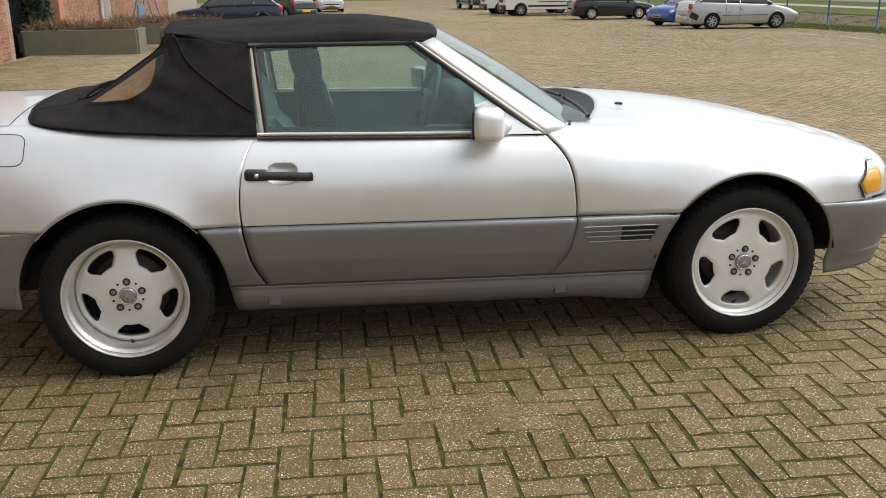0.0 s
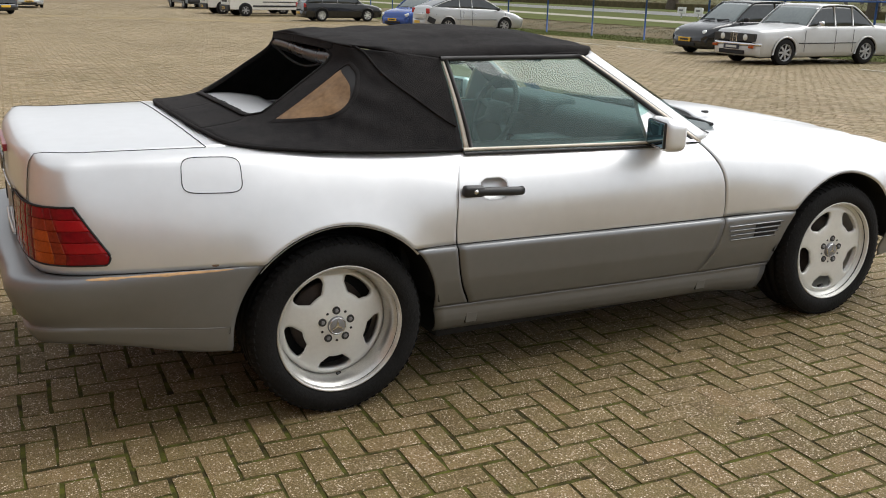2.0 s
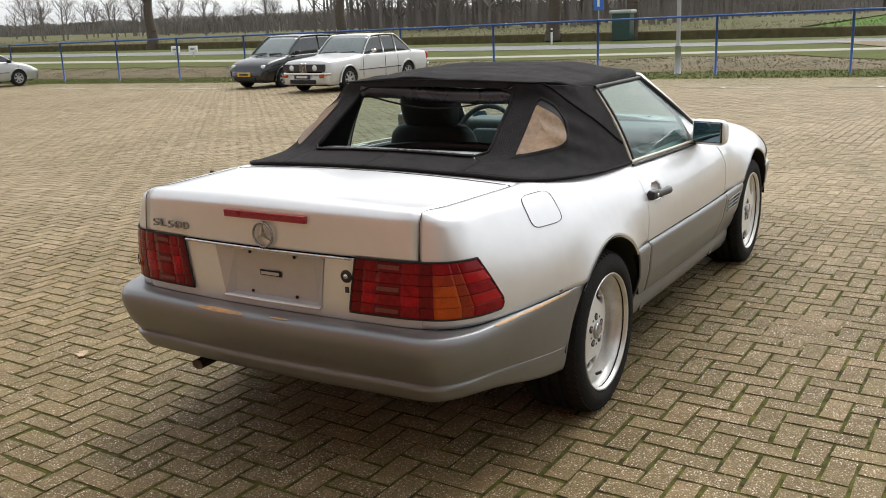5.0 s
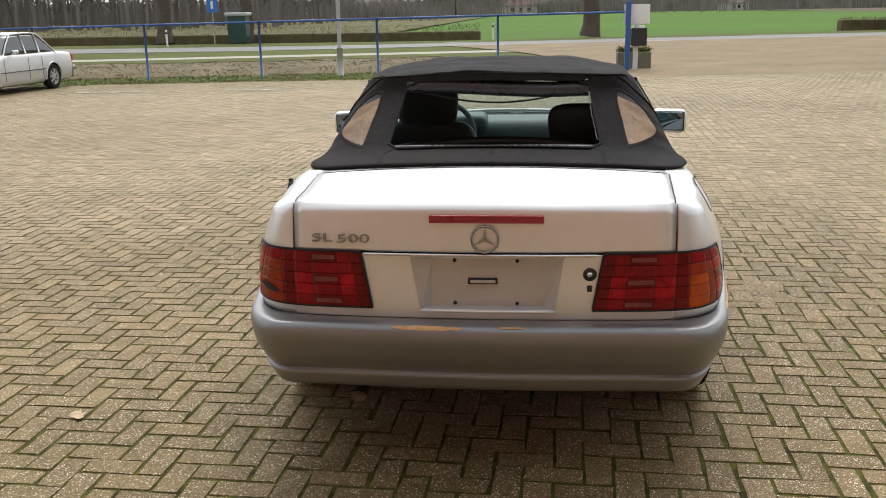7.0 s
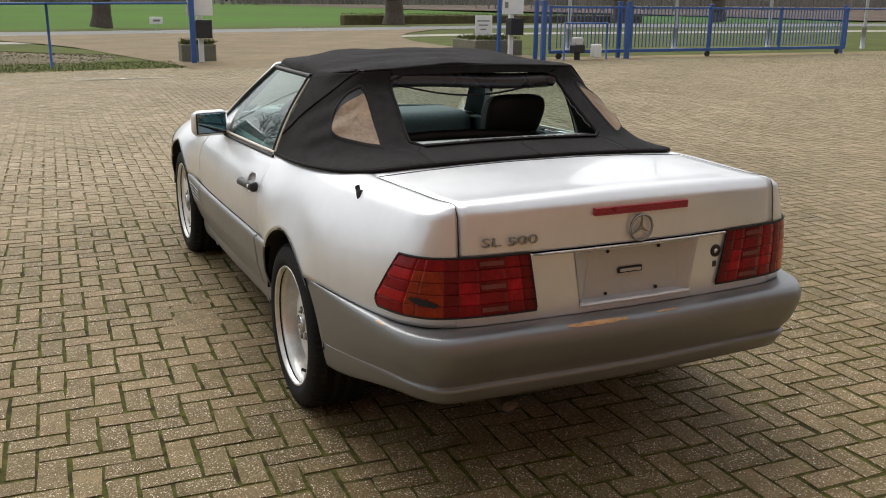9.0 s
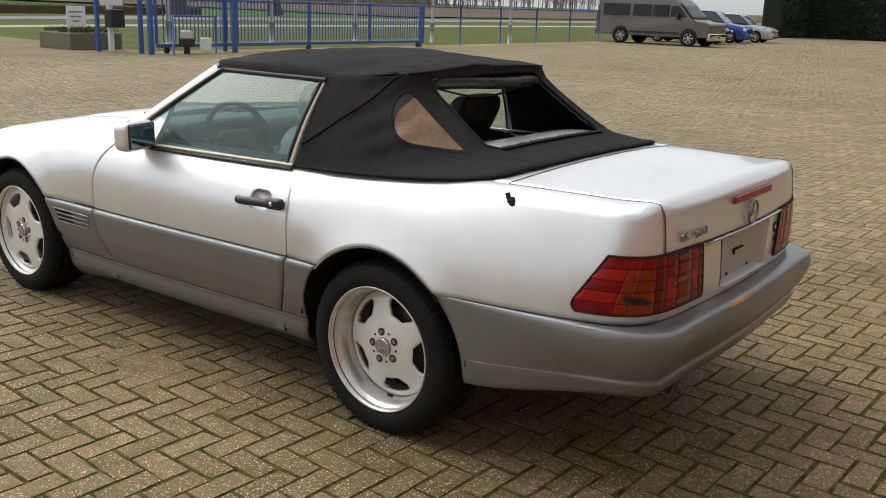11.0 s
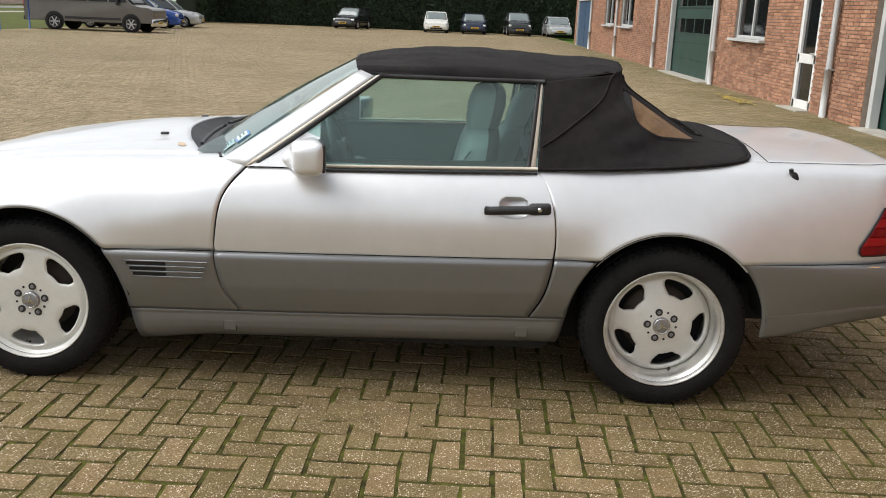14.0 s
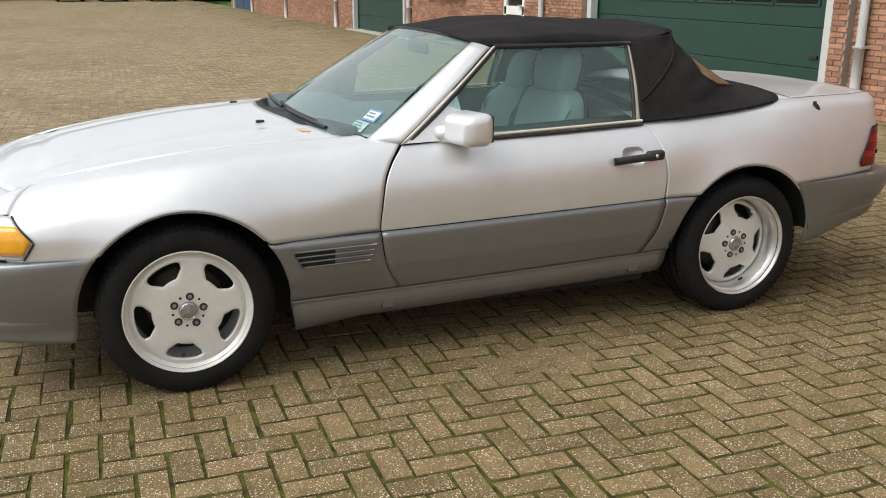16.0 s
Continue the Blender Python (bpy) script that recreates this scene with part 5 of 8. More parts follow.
PLOUGH = mat("brown_field", (0.115, 0.105, 0.058), 0.95, 0, 0.25, 0.05, spec=0.05, tint=(0.080, 0.088, 0.040))
far = [-900, -300, -120, -60, -20, -10, -5, 0, 3, 6, 9, 12, 15, 18, 21, 24, 27, 30, 34, 38, 42, 46, 50, 55, 60, 70, 90, 150, 300, 900]
sheet("ground", far, [-900, -300, -120, -66, -40, -30, -24, -18, -12, -8, -4, 0, 3, 6, 9, 12, 16, 20, 25, 30, 36, 42, 50, 60, 75, 120, 300, 900], -0.16, FIELD, "flat green farmland that reaches the horizon", "ground")
ynear = [-66, -40, -20, -12, -6, 0, 3, 6, 9, 12, 16, 20, 25, 30, 36, 42, 50, 60, 75]
yard = sheet("pavement", [-6.9, -3, 0, 3, 6, 9, 12, 15, 17.6, 18.6], ynear, -0.0032, JOINT, "mossy sand joints under the yard's pavers", "pavement")
sheet("grass_verge", [18.1, 19.0, 20, 21, 23, 26, 30], [-7, -4] + [y for y in ynear if y >= 0] , -0.004, GRASS, "rough winter grass along the fence", "grass")
sheet("grass_verge_south", [18.1, 19.5, 22, 26, 30], [-66, -40, -25, -18, -9], -0.006, GRASS, "rough winter grass behind the gate", "grass")
sheet("yard_end", [-20, -6.9, 0, 9, 18.1, 30], [75, 80, 90, 104], -0.02, DRIVE, "dusty ground at the far end of the yard", "ground")
sheet("far_grass", [-40, -20, 0, 18, 30, 60], [104, 120, 150, 200], -0.02, GRASS, "rough grass beyond the yard", "grass")
sheet("cycle_path", [35.2, 36.4, 37.6], [-200, -100, -66, -30, -10, 10, 30, 60, 120, 220], -0.01, PATHM, "pale cycle path between strips of grass", "path")
sheet("roadside_grass", [30, 35.2], [-200, -100, -66, -30, -9], -0.02, GRASS, "grass strip beside the cycle path", "grass")
sheet("roadside_grass_north", [26, 30, 35.2], [-9, 10, 30, 60, 120, 220], -0.02, GRASS, "grass strip beside the cycle path", "grass")
sheet("roadside_grass_far", [37.6, 45], [-9, 30, 60, 120, 220], -0.02, GRASS, "grass strip beside the road", "grass")
sheet("roadside_grass_near_gate", [37.6, 45], [-200, -100, -40, -9], -0.02, GRASS, "grass strip beside the road", "grass")
road = sheet("road", [45, 48, 51.5], [-260, -150, -66, -30, -10, 10, 30, 60, 120, 260], 0.0, ROAD, "grey asphalt country road with white dashes", "road")
def mouth(u, v):
    """The drive's mouth, wider towards the road."""
    x = lerp(17.4, 45.2, u)
    y = lerp(-12.0 - 9.0 * u ** 3, -2.2 + 0.15 * (x - 17.4) + 7.0 * max(0.0, u - 0.45) ** 1.5, v)
    return Vector((x, y, fall(x, y) + lerp(-0.003, 0.012, smooth01((x - 17.5) / 2.0))))
tagged(mesh("driveway", grid(mouth, 30, 14), DRIVE, None, "", True), "dusty brown drive between the yard and the road", "road", kind="structure")
for k, y0 in enumerate(range(-150, 160, 9)):
    for x in (45.6, 50.9):
        d = mesh("road_dash", rbox(0.18, 5.2 if x > 46 else 5.2, 0.012, 0.0, at(x, y0, fall(x, y0) + 0.008)), LINE, road)
sheet("road_verge", [51.5, 58], [-260, -100, -30, 0, 30, 100, 260], -0.02, GRASS, "grass verge on the far side of the road", "grass")
sheet("brown_field", [70, 110, 200, 330], [14, 60, 140, 300, 500], -0.02, PLOUGH, "brown winter field beyond the road", "field")
SOIL = mat("bare_ploughed_soil", (0.115, 0.088, 0.070), 0.95, 0, 0.25, 0.05, spec=0.05)
sheet("ploughed_field", [62, 110, 200, 330], [-500, -300, -140, -74], -0.02, SOIL, "bare ploughed field beyond the road", "field")

# faded parking marks by the fence
for y, x in ((21.4, 15.8), (18.6, 15.6), (9.6, 15.5), (6.0, 15.4), (2.8, 15.3), (-0.2, 15.4), (24.8, 15.9)):
    bar = mesh("parking_mark", rbox(0.07, 1.9, 0.008, 0, at(x, y, fall(x, y) + 0.012)), LINE, None)
    tagged(bar, "worn white parking mark on the pavers", "road marking", "parking marks")
    mesh("cross_bar", rbox(0.34, 0.08, 0.009, 0, at(x, y, fall(x, y) + 0.012)), LINE, bar)

# ---- brick workshop along the yard's west side ----
BRICK = mat("orange_red_brick", (0.42, 0.185, 0.115), 0.85, 0, 0.25, 3, 0.4, 90, tint=(0.27, 0.12, 0.085))
MORTAR = mat("grey_mortar", (0.30, 0.26, 0.22), 0.95, 0, 0.2, 8)
FRAMEP = mat("weathered_grey_white_frames", (0.47, 0.48, 0.47), 0.5, 0, 0.15, 4)
WHITEP = mat("white_frame_paint", (0.74, 0.74, 0.72), 0.45, 0, 0.06, 5)
GREYP = mat("pale_grey_frame_paint", (0.52, 0.53, 0.52), 0.5, 0, 0.08, 5)
GREEN = mat("dark_green_door_paint", (0.012, 0.046, 0.034), 0.45, 0, 0.18, 1.3, 0.1, 20)
BLUEDOOR = mat("dark_blue_door_paint", (0.035, 0.075, 0.14), 0.45, 0, 0.15, 3)
DARKGLASS = mat("dark_window_glass", (0.010, 0.011, 0.012), 0.05, 0, 0.1, 2, spec=0.4, rvar=0.02)
PIPE = mat("grey_plastic_downpipe", (0.34, 0.34, 0.33), 0.5, 0, 0.2, 4)
CONC = mat("weathered_concrete", (0.36, 0.34, 0.29), 0.9, 0, 0.25, 2, 0.3, 40)
OLIVE = mat("olive_grey_planter_concrete", (0.150, 0.145, 0.105), 0.9, 0, 0.2, 1.5, 0.3, 30)
ROOFM = mat("dark_roof_edge", (0.06, 0.06, 0.06), 0.7)
# upper wall is unseen, raised to hold sky light off the car's tail
WX, WTOP = -6.75, 5.2
OPEN = [(-46.4, -41.3, 0, 2.4), (-36.9, -34.4, 1.2, 2.5), (-32.9, -30.2, 1.2, 2.5), (-24.1, -19.3, 0, 2.75), (-17.5, -15.3, 1.17, 2.5), (-13.35, -12.4, 0, 2.3), (-9.95, -4.35, 0, 2.9)]
wall = new("wall_west")
tagged(wall, "long orange-red brick workshop wall", "wall", kind="structure")


def solid(y0, y1, z0, z1, x0=WX - 0.30, x1=WX - 0.012):
    vs, fs = rbox(x1 - x0, y1 - y0, z1 - z0, 0, at((x0 + x1) / 2, (y0 + y1) / 2, (z0 + z1) / 2))
    return vs, fs


core, y = [], -47.0
for a, b, z0, z1 in OPEN:
    core.append(solid(y, a, -0.3, WTOP))
    if z0 > 0:
        core.append(solid(a, b, -0.3, z0))
    core.append(solid(a, b, z1, WTOP))
    y = b
core += [solid(y, 17.4, -0.5, WTOP), solid(-47.0, -46.99, -0.3, WTOP, -16, WX)]
mesh("wall_core", joined(*core), MORTAR, wall)
mesh("wall_back", rbox(0.2, 90, 3.4, 0, at(-16, -2, 1.4)), MORTAR, wall)
mesh("roof_slab", rbox(9.8, 65, 0.25, 0.03, at(-11.5, -14.8, WTOP + 0.12)), ROOFM, wall, "dark flat roof edge")
for (a, b, z0, z1) in OPEN:
    mesh("room_dark", rbox(0.1, b - a + 0.4, z1 - z0 + 0.4, 0, at(WX - 0.75, (a + b) / 2, (z0 + z1) / 2)), SHELL, wall)


def bricks(rect, blocked, pitch=(0.222, 0.0635), depth=0.018, seed=3, flip=None):
    """Clipped brick fronts on a wall in the y, z plane facing +x: (y, z, half-length) rows as numpy-built prisms."""
    y0, y1, z0, z1 = rect
    out, k, z = [], 0, z0
    while z + pitch[1] <= z1 + 1e-6:
        yy = y0 - (0.5 * pitch[0] if k % 2 else 0)
        while yy < y1:
            a, b = max(yy + 0.005, y0), min(yy + pitch[0] - 0.005, y1)
            ok = b - a > 0.03
            for c, d, e, f in blocked:
                if ok and z + pitch[1] > e + 0.01 and z < f - 0.01 and b > c and a < d:
                    if a < c - 0.03:
                        b = c
                    elif b > d + 0.03:
                        a = d
                    else:
                        ok = False
            if ok and b - a > 0.03:
                out.append((a, b, z + 0.005, z + pitch[1] - 0.005))
            yy += pitch[0]
        k += 1
        z += pitch[1]
    return out


def brick_mesh(rows, x, name, parent, axis="x", way=1):
    r = np.array(rows)
    n = len(r)
    rng = np.random.RandomState(4)
    d = 0.012 + rng.uniform(-0.002, 0.003, n)
    c = 0.003
    v = np.zeros((n, 8, 3))
    for i, (p, q) in enumerate(((0, 2), (1, 2), (1, 3), (0, 3))):
        sa, sb = (1 if p == 0 else -1) * c, (1 if q == 2 else -1) * c
        v[:, i] = np.stack([np.full(n, x - 0.012 * way), r[:, p], r[:, q]], 1)
        v[:, 4 + i] = np.stack([x - 0.012 * way + way * d, r[:, p] + sa, r[:, q] + sb], 1)
    if axis == "y":
        v = v[:, :, [1, 0, 2]]
    f = np.array([(4, 5, 6, 7), (0, 1, 5, 4), (1, 2, 6, 5), (2, 3, 7, 6), (3, 0, 4, 7)])
    fa = (np.arange(n)[:, None, None] * 8 + f[None]).reshape(-1, 4)
    return fast_mesh(name, v.reshape(-1, 3), fa, parent)


def fast_mesh(name, v, f, parent=None):
    me = bpy.data.meshes.new(name)
    me.vertices.add(len(v))
    me.vertices.foreach_set("co", v.ravel())
    me.loops.add(f.size)
    me.loops.foreach_set("vertex_index", f.ravel().astype(np.int32))
    me.polygons.add(len(f))
    me.polygons.foreach_set("loop_start", (np.arange(len(f)) * f.shape[1]).astype(np.int32))
    me.polygons.foreach_set("use_smooth", np.zeros(len(f), dtype=bool))
    me.update(calc_edges=True)
    ob = new(name, me)
    ob.parent = parent
    return ob


def island_mat(name, dark, light, speck, rough=0.9, scale=30.0, moss=None):
    """Pieces that differ one from another, with grit and stains."""
    m = bpy.data.materials.new(name)
    m.use_nodes = True
    n, l = m.node_tree.nodes, m.node_tree.links
    b = n["Principled BSDF"]
    b.inputs["Specular IOR Level"].default_value = 0.25
    geo, obi = n.new("ShaderNodeNewGeometry"), n.new("ShaderNodeObjectInfo")
    add = n.new("ShaderNodeMath")
    l.new(geo.outputs["Random Per Island"], add.inputs[0])
    l.new(obi.outputs["Random"], add.inputs[1])
    fr = n.new("ShaderNodeMath")
    fr.operation = "FRACT"
    l.new(add.outputs[0], fr.inputs[0])
    ramp = n.new("ShaderNodeValToRGB")
    ramp.color_ramp.elements[0].color, ramp.color_ramp.elements[1].color = (*dark, 1), (*light, 1)
    l.new(fr.outputs[0], ramp.inputs[0])
    tc = n.new("ShaderNodeTexCoord")
    gp = geo.outputs["Position"]
    grit, blot, big = n.new("ShaderNodeTexNoise"), n.new("ShaderNodeTexNoise"), n.new("ShaderNodeTexNoise")
    for k, s in ((grit, scale * 6), (blot, scale * 0.45), (big, 0.32)):
        k.inputs["Scale"].default_value, k.inputs["Detail"].default_value = s, 4
        l.new(gp, k.inputs["Vector"])
    g1 = n.new("ShaderNodeValToRGB")
    g1.color_ramp.elements[0].position, g1.color_ramp.elements[1].position = 0.56, 0.68
    l.new(grit.outputs["Fac"], g1.inputs[0])
    m1 = n.new("ShaderNodeMix")
    m1.data_type = "RGBA"
    m1.inputs[7].default_value = (*speck, 1)
    sc = n.new("ShaderNodeMath")
    sc.operation = "MULTIPLY"
    sc.inputs[1].default_value = 0.75
    l.new(g1.outputs[0], sc.inputs[0])
    l.new(sc.outputs[0], m1.inputs[0])
    l.new(ramp.outputs[0], m1.inputs[6])
    m2 = n.new("ShaderNodeMix")
    m2.data_type, m2.blend_type = "RGBA", "MULTIPLY"
    m2.inputs[0].default_value = 0.85
    r2 = n.new("ShaderNodeValToRGB")
    r2.color_ramp.elements[0].position, r2.color_ramp.elements[1].position = 0.25, 0.75
    r2.color_ramp.elements[0].color, r2.color_ramp.elements[1].color = (0.62, 0.60, 0.56, 1), (1.15, 1.13, 1.10, 1)
    l.new(blot.outputs["Fac"], r2.inputs[0])
    l.new(m1.outputs[2], m2.inputs[6])
    l.new(r2.outputs[0], m2.inputs[7])
    m3 = n.new("ShaderNodeMix")
    m3.data_type, m3.blend_type = "RGBA", "MULTIPLY"
    m3.inputs[0].default_value = 0.8
    r3 = n.new("ShaderNodeValToRGB")
    r3.color_ramp.elements[0].position, r3.color_ramp.elements[1].position = 0.32, 0.66
    r3.color_ramp.elements[0].color, r3.color_ramp.elements[1].color = (*(moss or (0.75, 0.74, 0.70)), 1), (1.12, 1.10, 1.05, 1)
    l.new(big.outputs["Fac"], r3.inputs[0])
    l.new(m2.outputs[2], m3.inputs[6])
    l.new(r3.outputs[0], m3.inputs[7])
    l.new(m3.outputs[2], b.inputs["Base Color"])
    b.inputs["Roughness"].default_value = rough
    bp = n.new("ShaderNodeBump")
    bp.inputs["Strength"].default_value, bp.inputs["Distance"].default_value = 0.5, 0.004
    l.new(grit.outputs["Fac"], bp.inputs["Height"])
    l.new(bp.outputs[0], b.inputs["Normal"])
    return m


BRICKS = island_mat("orange_red_bricks", (0.29, 0.140, 0.090), (0.50, 0.275, 0.180), (0.52, 0.40, 0.31), 0.88, 14.0, (0.72, 0.70, 0.68))


def paver_mat(name):
    """Washed concrete: white and dark grit in a brown paste, redder or greyer from block to block, with dirt in wide drifts."""
    m = bpy.data.materials.new(name)
    m.use_nodes = True
    n, l = m.node_tree.nodes, m.node_tree.links
    b = n["Principled BSDF"]
    b.inputs["Specular IOR Level"].default_value, b.inputs["Roughness"].default_value = 0.22, 0.72
    geo, obi = n.new("ShaderNodeNewGeometry"), n.new("ShaderNodeObjectInfo")
    pos = geo.outputs["Position"]

    def fed(kind, **kw):
        k = n.new(kind)
        for a, v in kw.items():
            k.inputs[a].default_value = v
        return k

    def noise_of(scale, detail, lo, hi):
        t = fed("ShaderNodeTexNoise", Scale=scale, Detail=detail)
        l.new(pos, t.inputs["Vector"])
        r = n.new("ShaderNodeMapRange")
        r.inputs["From Min"].default_value, r.inputs["From Max"].default_value = lo, hi
        l.new(t.outputs["Fac"], r.inputs["Value"])
        return r.outputs[0], t.outputs["Fac"]

    def blend(fac, a, colour, weight=1.0, kind="MIX"):
        x = n.new("ShaderNodeMix")
        x.data_type, x.blend_type = "RGBA", kind
        w = n.new("ShaderNodeMath")
        w.operation = "MULTIPLY"
        w.inputs[1].default_value = weight
        l.new(fac, w.inputs[0])
        l.new(w.outputs[0], x.inputs[0])
        l.new(a, x.inputs[6])
        x.inputs[7].default_value = (*colour, 1)
        return x.outputs[2]
    add = n.new("ShaderNodeMath")
    l.new(geo.outputs["Random Per Island"], add.inputs[0])
    l.new(obi.outputs["Random"], add.inputs[1])
    fr = n.new("ShaderNodeMath")
    fr.operation = "FRACT"
    l.new(add.outputs[0], fr.inputs[0])
    ramp = n.new("ShaderNodeValToRGB")
    e = ramp.color_ramp.elements
    e[0].color, e[1].color = (0.246, 0.190, 0.105, 1), (0.400, 0.314, 0.188, 1)
    for p, c in ((0.35, (0.294, 0.229, 0.129, 1)), (0.75, (0.331, 0.260, 0.149, 1)), (0.90, (0.366, 0.268, 0.165, 1))):
        e.new(p).color = c
    l.new(fr.outputs[0], ramp.inputs[0])
    blot, _ = noise_of(11, 4, 0.35, 0.7)
    wide, _ = noise_of(0.55, 5, 0.45, 0.72)
    drifts, _ = noise_of(0.13, 6, 0.42, 0.68)
    # rounded grains, some pale, some dark, thicker in some places than in others
    vor = fed("ShaderNodeTexVoronoi", Scale=150.0)
    l.new(pos, vor.inputs["Vector"])
    gh = vor.outputs["Distance"]
    sep = n.new("ShaderNodeSeparateColor")
    l.new(vor.outputs["Color"], sep.inputs[0])
    dens, _ = noise_of(5, 4, 0.36, 0.66)

    def grains(lo, hi):
        """The grains whose chance number lies above a bound that sinks where they are thick."""
        r = n.new("ShaderNodeMapRange")
        r.inputs["From Min"].default_value, r.inputs["From Max"].default_value = 0.46, 0.30
        l.new(gh, r.inputs["Value"])
        bound = n.new("ShaderNodeMapRange")
        bound.inputs["To Min"].default_value, bound.inputs["To Max"].default_value = lo, hi
        l.new(dens, bound.inputs["Value"])
        gt = n.new("ShaderNodeMath")
        gt.operation = "GREATER_THAN"
        l.new(sep.outputs[0], gt.inputs[0])
        l.new(bound.outputs[0], gt.inputs[1])
        mu = n.new("ShaderNodeMath")
        mu.operation = "MULTIPLY"
        l.new(r.outputs[0], mu.inputs[0])
        l.new(gt.outputs[0], mu.inputs[1])
        return mu.outputs[0]
    moss, _ = noise_of(7, 6, 0.52, 0.66)
    fine, _ = noise_of(330, 2, 0.60, 0.66)
    pits, _ = noise_of(180, 2, 0.41, 0.33)
    c = blend(blot, ramp.outputs[0], (0.62, 0.60, 0.56), 0.7, "MULTIPLY")
    c = blend(wide, c, (0.70, 0.72, 0.60), 0.8, "MULTIPLY")
    c = blend(drifts, c, (0.74, 0.72, 0.68), 0.8, "MULTIPLY")
    # pavers are darker and browner in the ragged oval round the car
    c = blend(near_car_mask(n, l, pos), c, (0.65, 0.605, 0.47), 1.0, "MULTIPLY")
    c = blend(pits, c, (0.022, 0.018, 0.010), 0.85)
    c = blend(fine, c, (0.50, 0.40, 0.26), 0.55)
    c = blend(grains(0.62, 0.30), c, (0.43, 0.335, 0.235), 0.75)
    c = blend(grains(0.94, 0.78), c, (0.78, 0.68, 0.56), 0.9)
    c = blend(moss, c, (0.115, 0.105, 0.032), 0.22)
    # moss creeps in from the verge along the fence
    xyz, near_verge, creep = n.new("ShaderNodeSeparateXYZ"), n.new("ShaderNodeMapRange"), n.new("ShaderNodeMath")
    l.new(pos, xyz.inputs[0])
    near_verge.inputs["From Min"].default_value, near_verge.inputs["From Max"].default_value = 14.2, 18.2
    l.new(xyz.outputs["X"], near_verge.inputs["Value"])
    creep.operation = "MULTIPLY"
    l.new(near_verge.outputs[0], creep.inputs[0])
    l.new(blot, creep.inputs[1])
    c = blend(creep.outputs[0], c, (0.105, 0.105, 0.034), 0.9)
    # and from the damp foot of the workshop, in patches
    near_wall, damp = n.new("ShaderNodeMapRange"), n.new("ShaderNodeMath")
    near_wall.inputs["From Min"].default_value, near_wall.inputs["From Max"].default_value = -3.9, -6.5
    l.new(xyz.outputs["X"], near_wall.inputs["Value"])
    ragged, _ = noise_of(0.8, 6, 0.34, 0.60)
    damp.operation = "MULTIPLY"
    l.new(near_wall.outputs[0], damp.inputs[0])
    l.new(ragged, damp.inputs[1])
    c = blend(damp.outputs[0], c, (0.125, 0.112, 0.045), 0.85)
    # moss and dirt on the sloping edges
    sx = n.new("ShaderNodeSeparateXYZ")
    l.new(geo.outputs["True Normal"], sx.inputs[0])
    ed = n.new("ShaderNodeMapRange")
    ed.inputs["From Min"].default_value, ed.inputs["From Max"].default_value = 0.97, 0.85
    l.new(sx.outputs["Z"], ed.inputs["Value"])
    c = blend(ed.outputs[0], c, (0.088, 0.080, 0.022), 0.4)
    l.new(c, b.inputs["Base Color"])
    bp = fed("ShaderNodeBump", Strength=0.5, Distance=0.004)
    l.new(gh, bp.inputs["Height"])
    l.new(bp.outputs[0], b.inputs["Normal"])
    return m


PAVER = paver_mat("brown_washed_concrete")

rows = bricks((-47, 17.4, -0.05, WTOP - 0.06), OPEN)
near = [r for r in rows if -15.2 < r[0] < -10 and 0.1 < r[2] < 1.9]
# the bricks of the stretch by the white door are single pieces
pick = near[::max(1, len(near) // 290)][:290]
pick_set = set(pick)
bw = brick_mesh([r for r in rows if r not in pick_set], WX, "brickwork", wall)
bw.data.materials.append(BRICKS)
tagged(bw, "orange-red brickwork", kind="stuff")
unit = {}
for r in pick:
    key = round(r[1] - r[0], 3)
    if key not in unit:
        k = key / 2
        t = brick_mesh([(-k, k, -0.0268, 0.0268)], 0.0, "brick", wall)
        t.data.materials.append(BRICKS)
        unit[key] = t.data
        bpy.data.objects.remove(t)
    o = new("brick", unit[key])
    o.parent = wall
    o.location = (WX, (r[0] + r[1]) / 2, (r[2] + r[3]) / 2)


def window(name, y0, y1, z0, z1, lights, label):
    """A white framed window set back in the wall, facing +x."""
    w = thing(name, label, "window")
    w["kind"] = "structure"
    x = WX - 0.10
    t = 0.07
    fr = mesh("window_frame", joined(rbox(0.07, y1 - y0, t, 0.006, at(x, (y0 + y1) / 2, z0 + t / 2)), rbox(0.07, y1 - y0, t, 0.006, at(x, (y0 + y1) / 2, z1 - t / 2)),
                                     *[rbox(0.07, t, z1 - z0 - 2 * t, 0.006, at(x, lerp(y0 + t / 2, y1 - t / 2, i / lights), (z0 + z1) / 2)) for i in range(lights + 1)]), FRAMEP, w)
    for i in range(lights):
        a, b = lerp(y0 + t, y1, i / lights), lerp(y0, y1 - t, (i + 1) / lights)
        mesh("pane", rbox(0.012, b - a, z1 - z0 - 2 * t, 0, at(x - 0.01, (a + b) / 2, (z0 + z1) / 2)), DARKGLASS, fr)
    mesh("window_sill", rbox(0.26, y1 - y0 + 0.12, 0.06, 0.008, at(WX + 0.0, (y0 + y1) / 2, z0 - 0.03)), FRAMEP, w, "greyish white sill")
    return w


window("window_1", -17.5, -15.3, 1.17, 2.5, 2, "white two-light window with a white sill")
window("window_2", -32.9, -30.2, 1.2, 2.5, 2, "white two-light window with a white sill")
window("window_3", -36.9, -34.4, 1.2, 2.5, 2, "white two-light window with a white sill")


